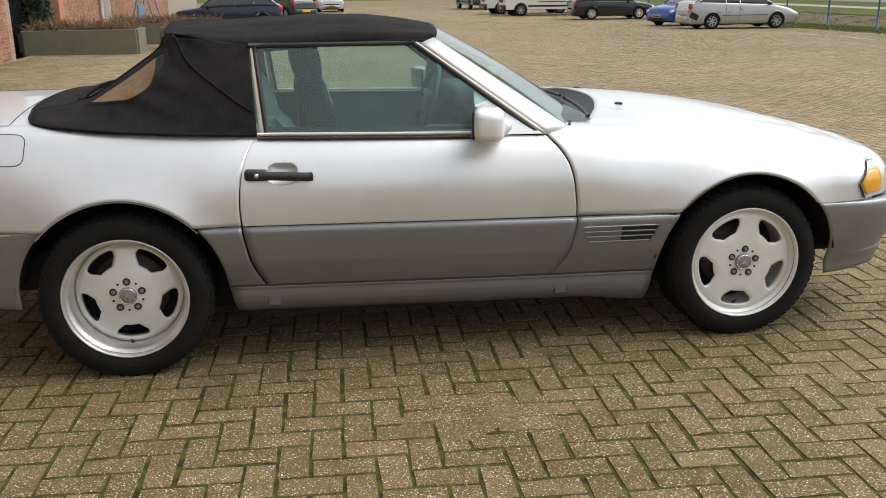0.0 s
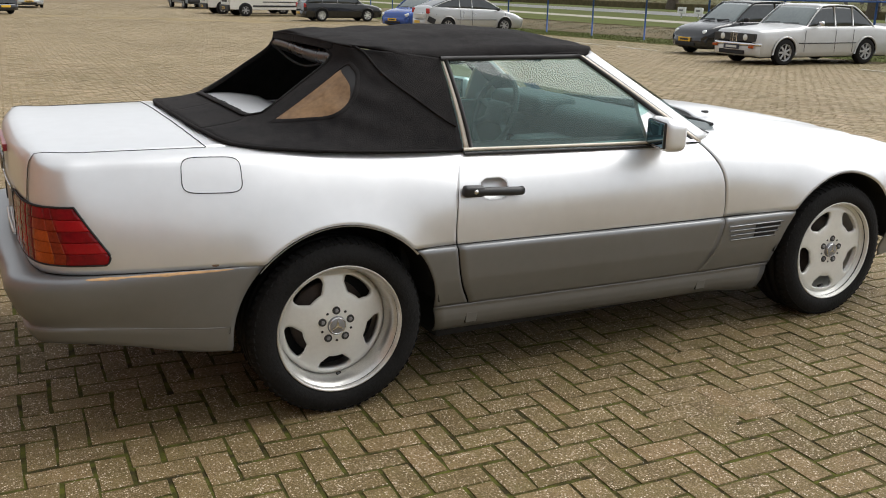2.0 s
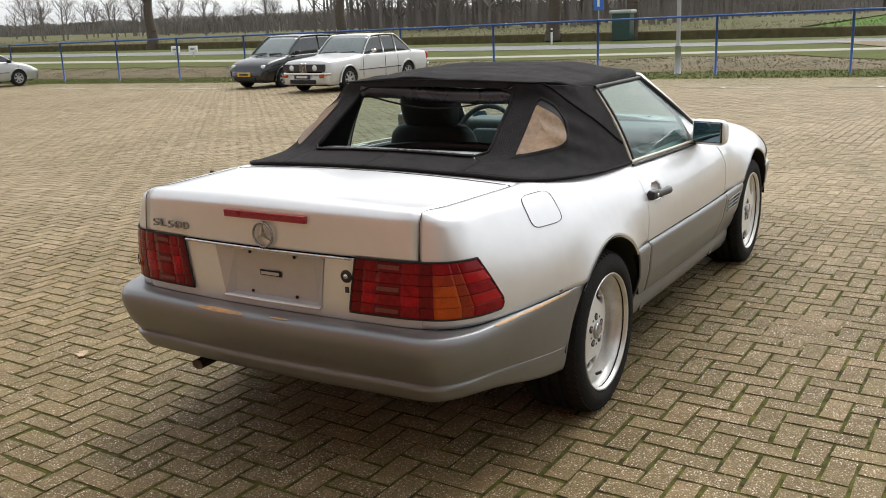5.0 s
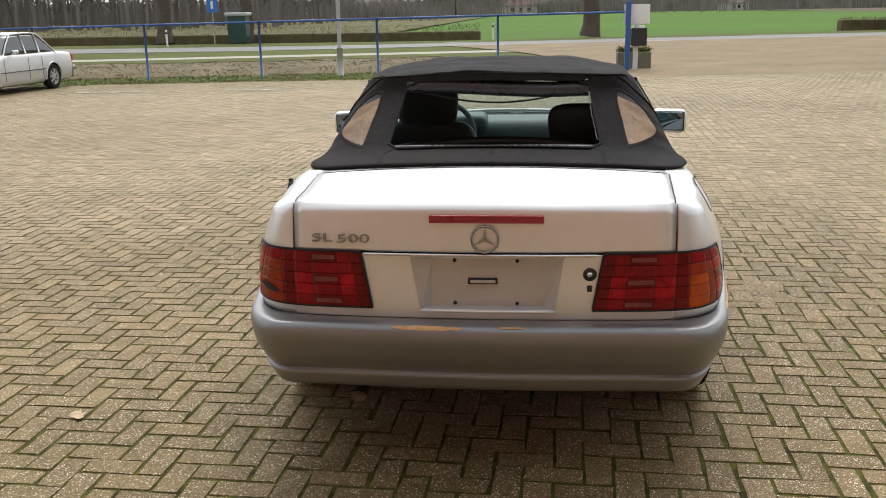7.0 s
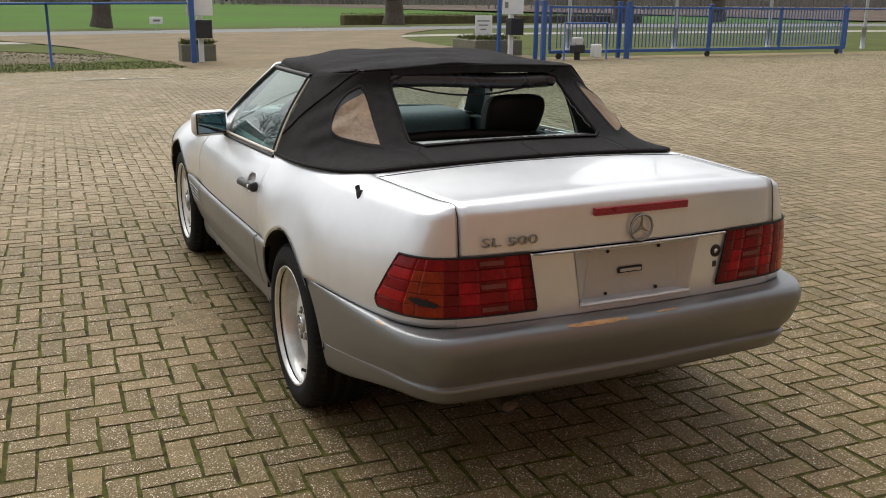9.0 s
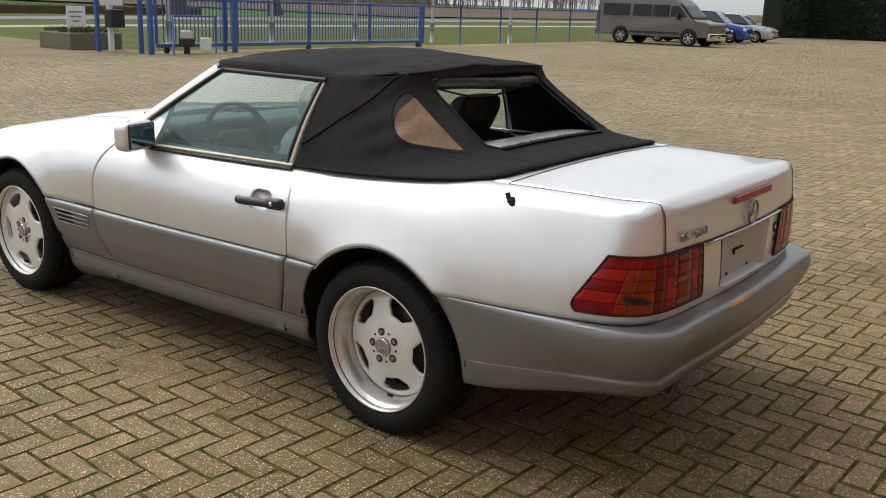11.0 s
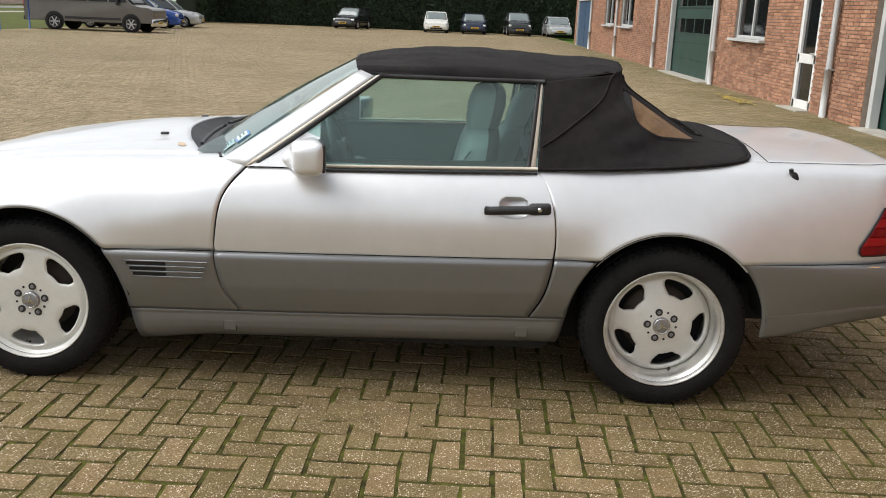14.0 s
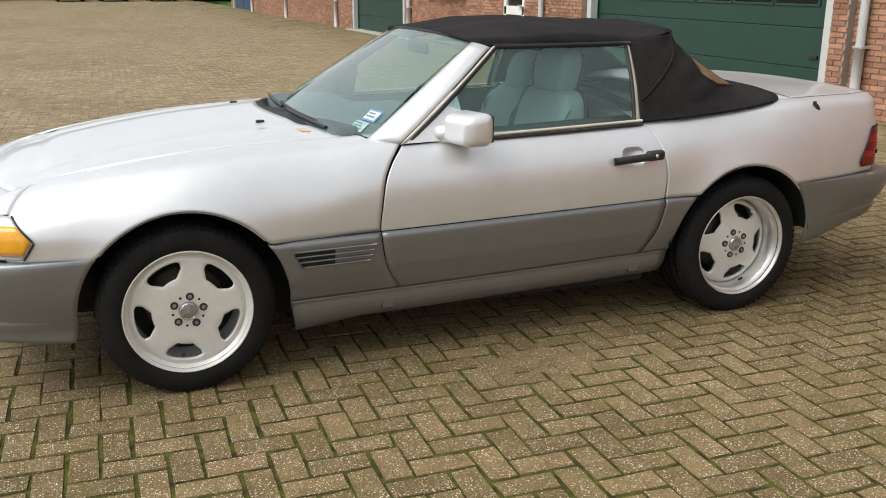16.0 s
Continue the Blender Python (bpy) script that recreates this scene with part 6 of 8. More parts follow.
def garage(name, y0, y1, z1, lights, zw0, zw1, label):
    """A dark green sectional door with a row of small panes, in a pale frame."""
    g = thing(name, label, "garage door")
    g["kind"] = "structure"
    x = WX - 0.16
    for k in range(6):
        a, b = z1 * k / 6, z1 * (k + 1) / 6
        mesh("door_section", rbox(0.05, y1 - y0 - 0.2, b - a - 0.006, 0.006, at(x, (y0 + y1) / 2, (a + b) / 2)), GREEN, g)
    fr = mesh("door_frame", joined(rbox(0.14, 0.13, z1, 0.01, at(WX - 0.04, y0 + 0.065, z1 / 2)), rbox(0.14, 0.13, z1, 0.01, at(WX - 0.04, y1 - 0.065, z1 / 2)), rbox(0.14, y1 - y0, 0.13, 0.01, at(WX - 0.04, (y0 + y1) / 2, z1 - 0.065))), GREYP, g, "pale grey frame")
    wd = (y1 - y0 - 0.75) / lights
    for zz0, zz1 in ((zw0, zw1), (zw0 + 0.72, zw1 + 0.72)):
        for i in range(lights):
            yc = y0 + 0.375 + wd * (i + 0.5)
            mesh("pane", rbox(0.02, wd - 0.06, zz1 - zz0, 0.004, at(x + 0.024, yc, (zz0 + zz1) / 2)), DARKGLASS, g)
            mesh("pane_frame", joined(*[rbox(0.03, wd - 0.02, 0.03, 0.004, at(x + 0.026, yc, z)) for z in (zz0, zz1)], *[rbox(0.03, 0.03, zz1 - zz0, 0.004, at(x + 0.026, yc + s * (wd - 0.05) / 2, (zz0 + zz1) / 2)) for s in (-1, 1)]), GREEN, g)
    mesh("threshold", rbox(0.40, y1 - y0 + 0.1, 0.04, 0.012, at(WX + 0.06, (y0 + y1) / 2, 0.006)), CONC, g, "pale concrete threshold")
    return g


garage("garage_door_1", -24.1, -19.3, 2.75, 4, 1.17, 1.58, "dark green sectional garage door with small panes")
gd = garage("garage_door_2", -9.95, -4.35, 2.9, 6, 1.23, 1.64, "wide dark green sectional garage door with panes")
mesh("door_handle", rbox(0.03, 0.14, 0.05, 0.01, at(WX - 0.12, -4.75, 0.62)), PLASTIC, gd)
d1 = thing("door_1", "white glazed workshop door with a middle rail", "door")
d1["kind"] = "structure"
x = WX - 0.06
mesh("door_frame", joined(rbox(0.09, 0.13, 2.3, 0.008, at(x, -13.285, 1.15)), rbox(0.09, 0.11, 2.3, 0.008, at(x, -12.455, 1.15)), rbox(0.09, 0.9, 0.16, 0.008, at(x, -12.87, 0.09)), rbox(0.09, 0.9, 0.17, 0.008, at(x, -12.87, 0.92)), rbox(0.09, 0.9, 0.12, 0.008, at(x, -12.87, 2.24))), WHITEP, d1)
for z0, z1 in ((0.17, 0.84), (1.0, 2.18)):
    mesh("pane", rbox(0.015, 0.72, z1 - z0, 0, at(x - 0.01, -12.87, (z0 + z1) / 2)), DARKGLASS, d1)
mesh("door_handle", rbox(0.07, 0.12, 0.03, 0.008, at(x + 0.07, -12.56, 1.02)), CHROME, d1)
mesh("doorstep", rbox(0.3, 1.1, 0.05, 0.01, at(WX + 0.1, -12.87, 0.0)), CONC, d1)
d2 = thing("door_2", "dark blue double workshop door in a pale frame", "door")
d2["kind"] = "structure"
for k, yc in enumerate((-45.05, -42.6)):
    mesh("door_leaf", rbox(0.05, 2.35, 2.25, 0.01, at(x - 0.05, yc, 1.12)), BLUEDOOR, d2)
mesh("door_frame", joined(rbox(0.1, 0.12, 2.4, 0.01, at(x, -46.34, 1.2)), rbox(0.1, 0.12, 2.4, 0.01, at(x, -41.36, 1.2)), rbox(0.1, 5.1, 0.12, 0.01, at(x, -43.85, 2.34))), GREYP, d2)


def downpipe(yc):
    p = thing("downpipe", "grey plastic downpipe with a pale foot on the brick wall", "downpipe", group="downpipes on the workshop")
    mesh("pipe", tube([(WX + 0.075, yc, 0.75), (WX + 0.075, yc, WTOP)], 0.05, 12), PIPE, p, smooth=True)
    mesh("foot", tube([(WX + 0.075, yc, -0.02), (WX + 0.075, yc, 0.80)], 0.058, 12), GREYP, p, "pale painted foot", True)
    for z in (0.80, 2.2):
        mesh("bracket", rbox(0.14, 0.15, 0.03, 0.006, at(WX + 0.05, yc, z)), PIPE, p)


for yc in (-40.7, -33.4, -25.9, -18.85, -11.55, -3.85, 3.5, 10.8):
    downpipe(yc)

# brick piers beside the wide garage door
for k, (a, b) in enumerate(((-11.2, -10.0), (-4.30, -4.05))):
    pr = mesh("brick_pier", rbox(0.10, b - a, WTOP, 0, at(WX + 0.036, (a + b) / 2, WTOP / 2)), MORTAR, wall)
    o = brick_mesh(bricks((a, b, 0.0, WTOP - 0.1), []), WX + 0.10, "pier_brickwork", pr)
    o.data.materials.append(BRICKS)
    tagged(o, "orange-red brickwork", kind="stuff")

# north end: entrance set back, wall going on, planters
north = new("wall_north")
tagged(north, "orange-red brick wall of the entrance wing", "wall", kind="structure")
mesh("wall_core", joined(solid(22.2, 60, -0.6, WTOP, -7.6, -7.2), rbox(0.9, 0.3, 4, 0, at(-7.2, 17.25, 1.3))), MORTAR, north)
o = brick_mesh(bricks((22.4, 46, -0.4, WTOP - 0.1), [(30.0, 31.0, -0.4, 1.9)]), -7.185, "brickwork", north)
o.data.materials.append(BRICKS)
tagged(o, "orange-red brickwork", kind="stuff")

# ---- planters at the entrance ----
DRY = mat("dry_brown_plants", (0.20, 0.13, 0.07), 0.95, 0, 0.4, 6, tint=(0.12, 0.075, 0.04))
LEAF = mat("dark_conifer_leaf", (0.022, 0.045, 0.018), 0.8, 0, 0.4, 4, tint=(0.012, 0.022, 0.010))
LEAFLITTER = mat("brown_leaf_litter", (0.135, 0.100, 0.055), 0.95, 0, 0.4, 1.2, tint=(0.070, 0.066, 0.026))


def blades(name, box, count, size, material, parent, seed, lean=0.6, kind="stuff", shape=None):
    """Many small leaf or stalk shapes within a box, as one mesh."""
    rng = np.random.RandomState(seed)
    lo, hi = np.array(box[0]), np.array(box[1])
    p = lo + rng.rand(count, 3) * (hi - lo)
    if shape is not None:
        p = shape(p, rng)
    count = len(p)
    d = rng.normal(size=(count, 3))
    d[:, 2] = np.abs(d[:, 2]) * lean + (1 - lean)
    d /= np.linalg.norm(d, axis=1)[:, None]
    s = np.cross(d, rng.normal(size=(count, 3)))
    s /= np.linalg.norm(s, axis=1)[:, None]
    ln = size[0] * rng.uniform(0.6, 1.3, (count, 1))
    wd = size[1] * rng.uniform(0.6, 1.3, (count, 1))
    v = np.stack([p - s * wd, p + s * wd, p + d * ln + s * wd * 0.3, p + d * ln - s * wd * 0.3], 1)
    ob = fast_mesh(name, v.reshape(-1, 3), np.arange(4 * count).reshape(-1, 4), parent)
    ob.data.materials.append(material)
    if kind:
        ob["kind"] = kind
    return ob


def planter(m, sx, sy, sz, label, seed):
    p = thing("planter", label, "planter", m, "entrance planters")
    mesh("trough", joined(rbox(sx, 0.10, sz, 0.012, at(0, -sy / 2, sz / 2)), rbox(sx, 0.10, sz, 0.012, at(0, sy / 2, sz / 2)), rbox(0.10, sy, sz, 0.012, at(-sx / 2, 0, sz / 2)), rbox(0.10, sy, sz, 0.012, at(sx / 2, 0, sz / 2)), rbox(sx - 0.1, sy - 0.1, sz - 0.08, 0, at(0, 0, sz / 2 - 0.02))), OLIVE, p)
    b = blades("dry_stalk", ((-sx / 2 + 0.08, -sy / 2 + 0.08, sz - 0.12), (sx / 2 - 0.08, sy / 2 - 0.08, sz + 0.05)), int(900 * sx * sy), (0.28, 0.008), DRY, p, seed)
    tagged(b, "dry brown winter stalks", kind="stuff")
    return p


planter(at(-5.75, 19.75, fall(-5.7, 19.7) - 0.02), 2.6, 1.1, 0.60, "long olive-grey concrete planter with dry plants", 1)
planter(at(-3.35, 21.55, fall(-3.3, 21.5) - 0.02), 1.5, 1.2, 0.60, "short olive-grey concrete planter with dry plants", 2)
planter(at(-4.9, 24.3, fall(-4.9, 24.3) - 0.02), 2.2, 1.0, 0.60, "olive-grey concrete planter behind the others", 3)
con = thing("conifer_shrub", "small dark green conifer beside the entrance", "shrub", at(-7.0, 20.6, fall(-7, 20) + 0.55))
mesh("trunk", tube([(0, 0, -0.6), (0, 0, 1.2)], 0.04, 8), mat("bark", (0.09, 0.07, 0.055), 0.95, 0, 0.4, 8, 0.5, 30), con, smooth=True)
def cone(p, rng):
    k = 1 - p[:, 2] / 1.9
    a, r = rng.rand(len(p)) * 2 * math.pi, np.sqrt(rng.rand(len(p)))
    return np.stack([np.cos(a) * r * 0.45 * k, np.sin(a) * r * 0.45 * k, p[:, 2]], 1)
blades("crown", ((-1, -1, -0.1), (1, 1, 1.8)), 2600, (0.12, 0.02), LEAF, con, 5, shape=cone)
BARK = bpy.data.materials["bark"]
ent = thing("door_3", "entrance door in a white frame beside a brick pier", "door")
ent["kind"] = "structure"
mesh("door_leaf", rbox(0.06, 1.0, 2.5, 0.01, at(-7.32, 30.5, 0.95)), DARKGLASS, ent)
mesh("door_frame", joined(*[rbox(0.10, 0.12, 2.6, 0.01, at(-7.25, y, 0.9)) for y in (18.7, 21.3, 30.0, 31.0)]), WHITEP, ent)
mesh("glazing", rbox(0.05, 2.5, 2.6, 0, at(-7.32, 20.0, 1.0)), DARKGLASS, ent)
mesh("brick_pier", rbox(0.5, 0.5, 3.8, 0.02, at(-6.95, 21.8, 1.3)), BRICK, north)
mesh("downpipe", tube([(-7.1, 28.9, -0.4), (-7.1, 28.9, 3.2)], 0.06, 10), PIPE, north, "grey downpipe", True)
sg = mesh("wall_sign", rbox(0.03, 0.5, 0.35, 0.005, at(-7.15, 31.6, 1.62)), mat("blue_sign_face", (0.05, 0.12, 0.45), 0.4), None)
tagged(sg, "small blue and white sign on brick", "sign")
mesh("sign_band", rbox(0.034, 0.5, 0.08, 0.002, at(-7.15, 31.6, 1.55)), WHITEP, sg)
WOODB = mat("blue_bench_paint", (0.10, 0.20, 0.30), 0.6)
sw = thing("garden_swing", "blue and grey metal garden swing with crossed legs", "swing", at(-6.0, 31.2, fall(-6, 31)))
for yy in (-0.9, 0.9):
    for dx in (-0.5, 0.5):
        mesh("leg", tube([(dx, yy, 0), (0, yy * 0.9, 1.9)], 0.025, 8), WOODB, sw, smooth=True)
mesh("top_bar", tube([(0, -0.95, 1.9), (0, 0.95, 1.9)], 0.03, 8), WOODB, sw, smooth=True)
mesh("bench_seat", rbox(0.45, 1.3, 0.05, 0.01, at(0, 0, 0.5)), WOODB, sw)
mesh("bench_back", rbox(0.05, 1.3, 0.5, 0.01, at(-0.2, 0, 0.8)), WOODB, sw)

# yellow barrier tape dropped by the white door
tape = thing("barrier_tape", "crumpled yellow tape lying on the pavers", "tape")
YEL = mat("yellow_tape", (0.48, 0.36, 0.06), 0.6)
rng = random.Random(8)
for k in range(7):
    a = (-6.0 + rng.uniform(-0.25, 0.35), -14.6 + rng.uniform(-0.6, 0.6))
    pts = [(a[0] + 0.12 * math.sin(i * 1.3 + k), a[1] + 0.22 * (i - 3) + 0.05 * rng.random(), 0.018 + 0.03 * abs(math.sin(i * 0.9 + k))) for i in range(8)]
    mesh("tape_loop", tube(pts, 0.012, 4, flat=0.15), YEL, tape)

# ---- blue fence, gate and gateposts ----
BLUE = mat("blue_gate_paint", (0.035, 0.095, 0.30), 0.45, 0, 0.15, 4)
FX = 20.0
fence = thing("fence", "blue tubular metal fence along the grass verge", "fence")
fy = [-2.35] + [0.95 + 3.25 * k for k in range(16)]
for y in fy[1:]:
    z = fall(FX, y)
    mesh("post", tube([(FX, y, z - 0.1), (FX, y, z + 1.52)], 0.032, 10), BLUE, fence, smooth=True)
for a, b in zip(fy, fy[1:]):
    mesh("rail", tube([(FX, a, fall(FX, a) + 1.50), (FX, b, fall(FX, b) + 1.50)], 0.030, 10), BLUE, fence, smooth=True)


def gatepost(x, y, h, w=0.11, label="square blue steel gatepost"):
    p = thing("gatepost", label, "gatepost", at(x, y, fall(x, y)), "gateposts")
    mesh("post", rbox(w, w, h + 0.2, 0.012, at(0, 0, h / 2 - 0.1)), BLUE, p)
    mesh("cap", rbox(w + 0.03, w + 0.03, 0.03, 0.006, at(0, 0, h)), BLUE, p)
    return p


gatepost(FX, -2.45, 1.75, 0.13)
gatepost(18.95, -10.75, 1.68, 0.10)


def mailbox(x, y, way, label):
    p = thing("mailbox", label, "mailbox", at(x, y, fall(x, y)))
    mesh("post", rbox(0.12, 0.12, 1.75, 0.01, at(0, 0, 0.78)), WHITEP, p)
    mesh("sign_board", rbox(0.03, 0.66, 0.50, 0.006, at(-0.10, 0, 1.44)), WHITEP, p, "white sign board")
    mesh("number_bar", rbox(0.01, 0.10, 0.16, 0, at(-0.125, 0.22 * way, 1.44)), mat("grey_print", (0.2, 0.2, 0.2), 0.6) if "grey_print" not in bpy.data.materials else bpy.data.materials["grey_print"], p)
    b = mesh("box", rbox(0.34, 0.40, 0.46, 0.02, at(-0.12, -0.06 * way, 0.86)), PLASTIC, p, "black letter box")
    mesh("flap", rbox(0.012, 0.30, 0.05, 0.004, at(-0.295, -0.06 * way, 1.0)), RUBBER, b)
    return p


mailbox(20.2, -2.68, 1, "white post with a sign board and black letter box")
mailbox(18.9, -11.1, 1, "white post with sign board and black letter box by the gate")
sb = thing("notice_board", "low white notice board on two posts", "sign", at(20.1, -10.85, 0))
mesh("board", rbox(0.03, 0.55, 0.55, 0.005, at(0, 0, 0.86)), WHITEP, sb)
for k in range(3):
    mesh("text_bar", rbox(0.006, 0.4 - 0.1 * k, 0.035, 0, at(-0.018, 0.02, 0.98 - 0.12 * k)), bpy.data.materials["grey_print"], sb)
for yy in (-0.22, 0.22):
    mesh("leg", rbox(0.05, 0.05, 0.6, 0.005, at(0.02, yy, 0.3)), WHITEP, sb)
for x, y, s in ((20.35, -11.1, 1.55), (20.9, -2.7, 0.9)):
    pl = thing("stone_planter", "low weathered concrete planter with trailing plants", "planter", at(x, y, fall(x, y)), "gate planters")
    dp = s if s > 1 else 0.55
    mesh("trough", rbox(dp, s, 0.46, 0.03, at(0, 0, 0.22)), OLIVE, pl)
    b = blades("trailing_plant", ((-dp / 2 + 0.03, -s / 2 + 0.03, 0.40), (dp / 2 - 0.03, s / 2 - 0.03, 0.50)), int(500 * s), (0.14, 0.015), GRASS, pl, 9)

gate = thing("sliding_gate", "long blue barred sliding gate, standing closed beside the drive", "gate")
GX, G0, G1 = 17.75, -22.8, -11.7
mesh("bottom_beam", rbox(0.10, G1 - G0, 0.09, 0.01, at(GX, (G0 + G1) / 2, 0.20)), BLUE, gate)
for y in (G0 + 0.3, -17.2, G1 - 0.3):
    mesh("roller", moved(lathe([(0.0001, -0.03), (0.085, -0.03), (0.085, 0.03), (0.0001, 0.03)], 20), at(GX, y, 0.083) @ pose(0, 0, 0, 0, 0, 90)), PLASTIC, gate)
mesh("top_rail", rbox(0.06, G1 - G0, 0.06, 0.008, at(GX, (G0 + G1) / 2, 1.40)), BLUE, gate)
for y in (G0, -20.0, -17.2, -14.4, G1):
    mesh("stile", rbox(0.06, 0.07, 1.2, 0.008, at(GX, y, 0.85)), BLUE, gate)
bar = mesh("bar", rbox(0.022, 0.022, 1.08, 0, at(0, 0, 0)), BLUE, gate)
bar.location = (GX, G0 + 0.13, 0.84)
n = int((G1 - G0) / 0.125)
for k in range(2, n):
    o = new("bar", bar.data)
    o.parent, o.location = gate, (GX, G0 + 0.125 * k, 0.84)
for y in (-11.35, -14.1):
    gatepost(GX - 0.25, y, 1.55, 0.12)
    gatepost(GX + 0.25, y - 0.05, 1.55, 0.10)
for y, h in ((-17.4, 1.5), (-22.9, 1.5)):
    gatepost(GX + 0.2, y, h, 0.08)
mot = thing("gate_motor", "grey and black gate motor inside a low blue guard", "gate motor", at(GX - 0.45, -12.55, 0))
mesh("guard", tube([(0, -0.72, 0), (0, -0.72, 0.98), (0, 0.66, 0.98), (0, 0.66, 0)], 0.03, 8), BLUE, mot, "blue guard rail", True)
mesh("housing", joined(rbox(0.28, 0.34, 0.22, 0.03, at(0.05, 0.2, 0.30)), rbox(0.12, 0.12, 0.3, 0.01, at(0.05, 0.2, 0.12))), PLASTIC, mot)
mesh("cover", rbox(0.24, 0.26, 0.22, 0.04, at(0.05, 0.2, 0.50)), GREYP, mot, "grey motor cover")
mesh("control_box", rbox(0.20, 0.26, 0.36, 0.03, at(0.0, -0.38, 0.24)), WHITEP, mot, "white control box")
sfence = thing("fence", "plain blue fence posts with a thin rail by the verge", "fence")
for y in (-25.6, -28.3, -31.0, -33.8, -36.5):
    mesh("post", tube([(18.2, y, -0.1), (18.2, y, 1.45)], 0.035, 8), BLUE, sfence, smooth=True)
mesh("rail", tube([(18.2, -22.9, 1.40), (18.2, -36.5, 1.40)], 0.025, 8), BLUE, sfence, smooth=True)
GPOLE = mat("grey_pole", (0.42, 0.43, 0.43), 0.5, 0.2, 0.1, 3)
for x, y, h in ((20.5, 5.35, 7.0), (20.2, -13.85, 6.5), (20.2, -17.9, 6.5), (20.2, -21.9, 6.5), (20.2, -26.4, 6.5), (18.6, -29.6, 3.0)):
    fp = thing("flagpole", "bare pale grey flagpole on the verge", "flagpole", at(x, y, fall(x, y)), "flagpoles")
    mesh("pole", tube([(0, 0, -0.1), (0, 0, 1.0), (0, 0, h)], 0.055, 12), GPOLE, fp, smooth=True)
    mesh("foot", tube([(0, 0, -0.1), (0, 0, 0.75)], 0.085, 12), GPOLE, fp, smooth=True)

# brown bank of leaves behind the fence, and the grass in front of it
bank = thing("leaf_bank", "low bank of brown leaves behind the fence", "bank")
bank["kind"] = "stuff"
def bank_fn(u, v):
    y, x = lerp(-1.6, 56, u), lerp(21.2, 26.5, v)
    return Vector((x, y, fall(x, y) - 0.05 + 0.34 * math.sin(math.pi * v) ** 0.7 * min(1, u * 12) + 0.06 * noise.noise(Vector((x, y * 0.8, 3)))))
mesh("earth", grid(bank_fn, 90, 10), LEAFLITTER, bank, smooth=True)
def on_bank(p, rng):
    q = p.copy()
    for i in range(len(q)):
        w = bank_fn((q[i, 1] + 1.6) / 57.6, (q[i, 0] - 21.2) / 5.3)
        q[i] = (w.x, w.y, w.z)
    return q
blades("leaves", ((21.2, -1.6, 0), (26.5, 40, 0)), 34000, (0.034, 0.014), LEAFLITTER, bank, 3, 0.9, shape=on_bank)
blades("verge_tufts", ((18.2, -2, 0), (21.4, 45, 0)), 26000, (0.055, 0.007), GRASS, None, 4, 0.5, shape=lambda p, r: np.stack([p[:, 0], p[:, 1], -0.0125 * np.clip(0.6 * p[:, 0] + 0.8 * p[:, 1] - 4, 0, 36)], 1))
tagged(bpy.data.objects["verge_tufts"], "tufts of rough grass along the fence", "grass")

# ---- hedges ----
hedge = thing("conifer_hedge", "tall dark green clipped conifer hedge", "hedge")
hedge["kind"] = "stuff"
# the unseen upper part is added to dim sky mirrored in side glass
mesh("core", joined(rbox(35.5, 1.2, 6.4, 0.2, at(1.6, -67.2, 3.0)), rbox(1.4, 6, 6.4, 0.2, at(18.6, -64.5, 3.0))), mat("hedge_dark", (0.010, 0.016, 0.008), 0.95), hedge)
def front_face(p, rng):
    k = rng.rand(len(p)) < 0.88
    p[:, 1] = np.where(k, -66.55 + rng.normal(0, 0.10, len(p)), p[:, 1])
    p[:, 0] = np.where(k, p[:, 0], 17.8 + rng.normal(0, 0.1, len(p)))
    return p
blades("leaves", ((-16, -67.5, 0), (19, -61.8, 6.4)), 52000, (0.24, 0.05), LEAF, hedge, 6, 0.8, shape=front_face)
low = thing("low_hedge", "low brown beech hedge along the far side of the road", "hedge")
low["kind"] = "stuff"
BEECH = mat("brown_beech_leaf", (0.115, 0.090, 0.050), 0.95, 0, 0.4, 2, spec=0.1, tint=(0.062, 0.056, 0.030))
for k, (a, b) in enumerate(((4, 160), (-46, -20))):
    mesh("core", rbox(1.0, b - a, 1.0, 0.1, at(60.5, (a + b) / 2, -0.05 + (-0.35 if a > 0 else 0))), BEECH, low)
    blades("twigs", ((59.7, a, -0.45 if a > 0 else 0), (60.9, b, 0.55 if a > 0 else 0.55)), 30000 if a > 0 else 7000, (0.20, 0.010), BEECH, low, 7 + k)

# ---- trees ----


def branch(rng, p, d, length, r, depth, out):
    """Adds one limb and its forks: each a tapered three-sided prism."""
    q = p + d * length
    out.append((p, q, r, r * (0.62 if depth else 0.35)))
    if depth <= 0:
        return
    for _ in range(rng.randint(2, 4)):
        t = rng.uniform(0.45, 1.0)
        nd = (d + Vector((rng.gauss(0, 0.55), rng.gauss(0, 0.55), rng.gauss(0.12, 0.35)))).normalized()
        branch(rng, p.lerp(q, t), nd, length * rng.uniform(0.5, 0.78), r * rng.uniform(0.4, 0.6), depth - 1, out)


def limbs(segs, sides=3):
    vs, fs = [], []
    for p, q, a, b in segs:
        d = (q - p).normalized()
        s = d.cross(Vector((0.3, 0.9, 0.2))).normalized()
        t = d.cross(s)
        k = len(vs)
        for c, r in ((p, a), (q, b)):
            for i in range(sides):
                w = 2 * math.pi * i / sides
                vs.append(c + s * (r * math.cos(w)) + t * (r * math.sin(w)))
        fs += [(k + i, k + (i + 1) % sides, k + sides + (i + 1) % sides, k + sides + i) for i in range(sides)]
    return vs, fs


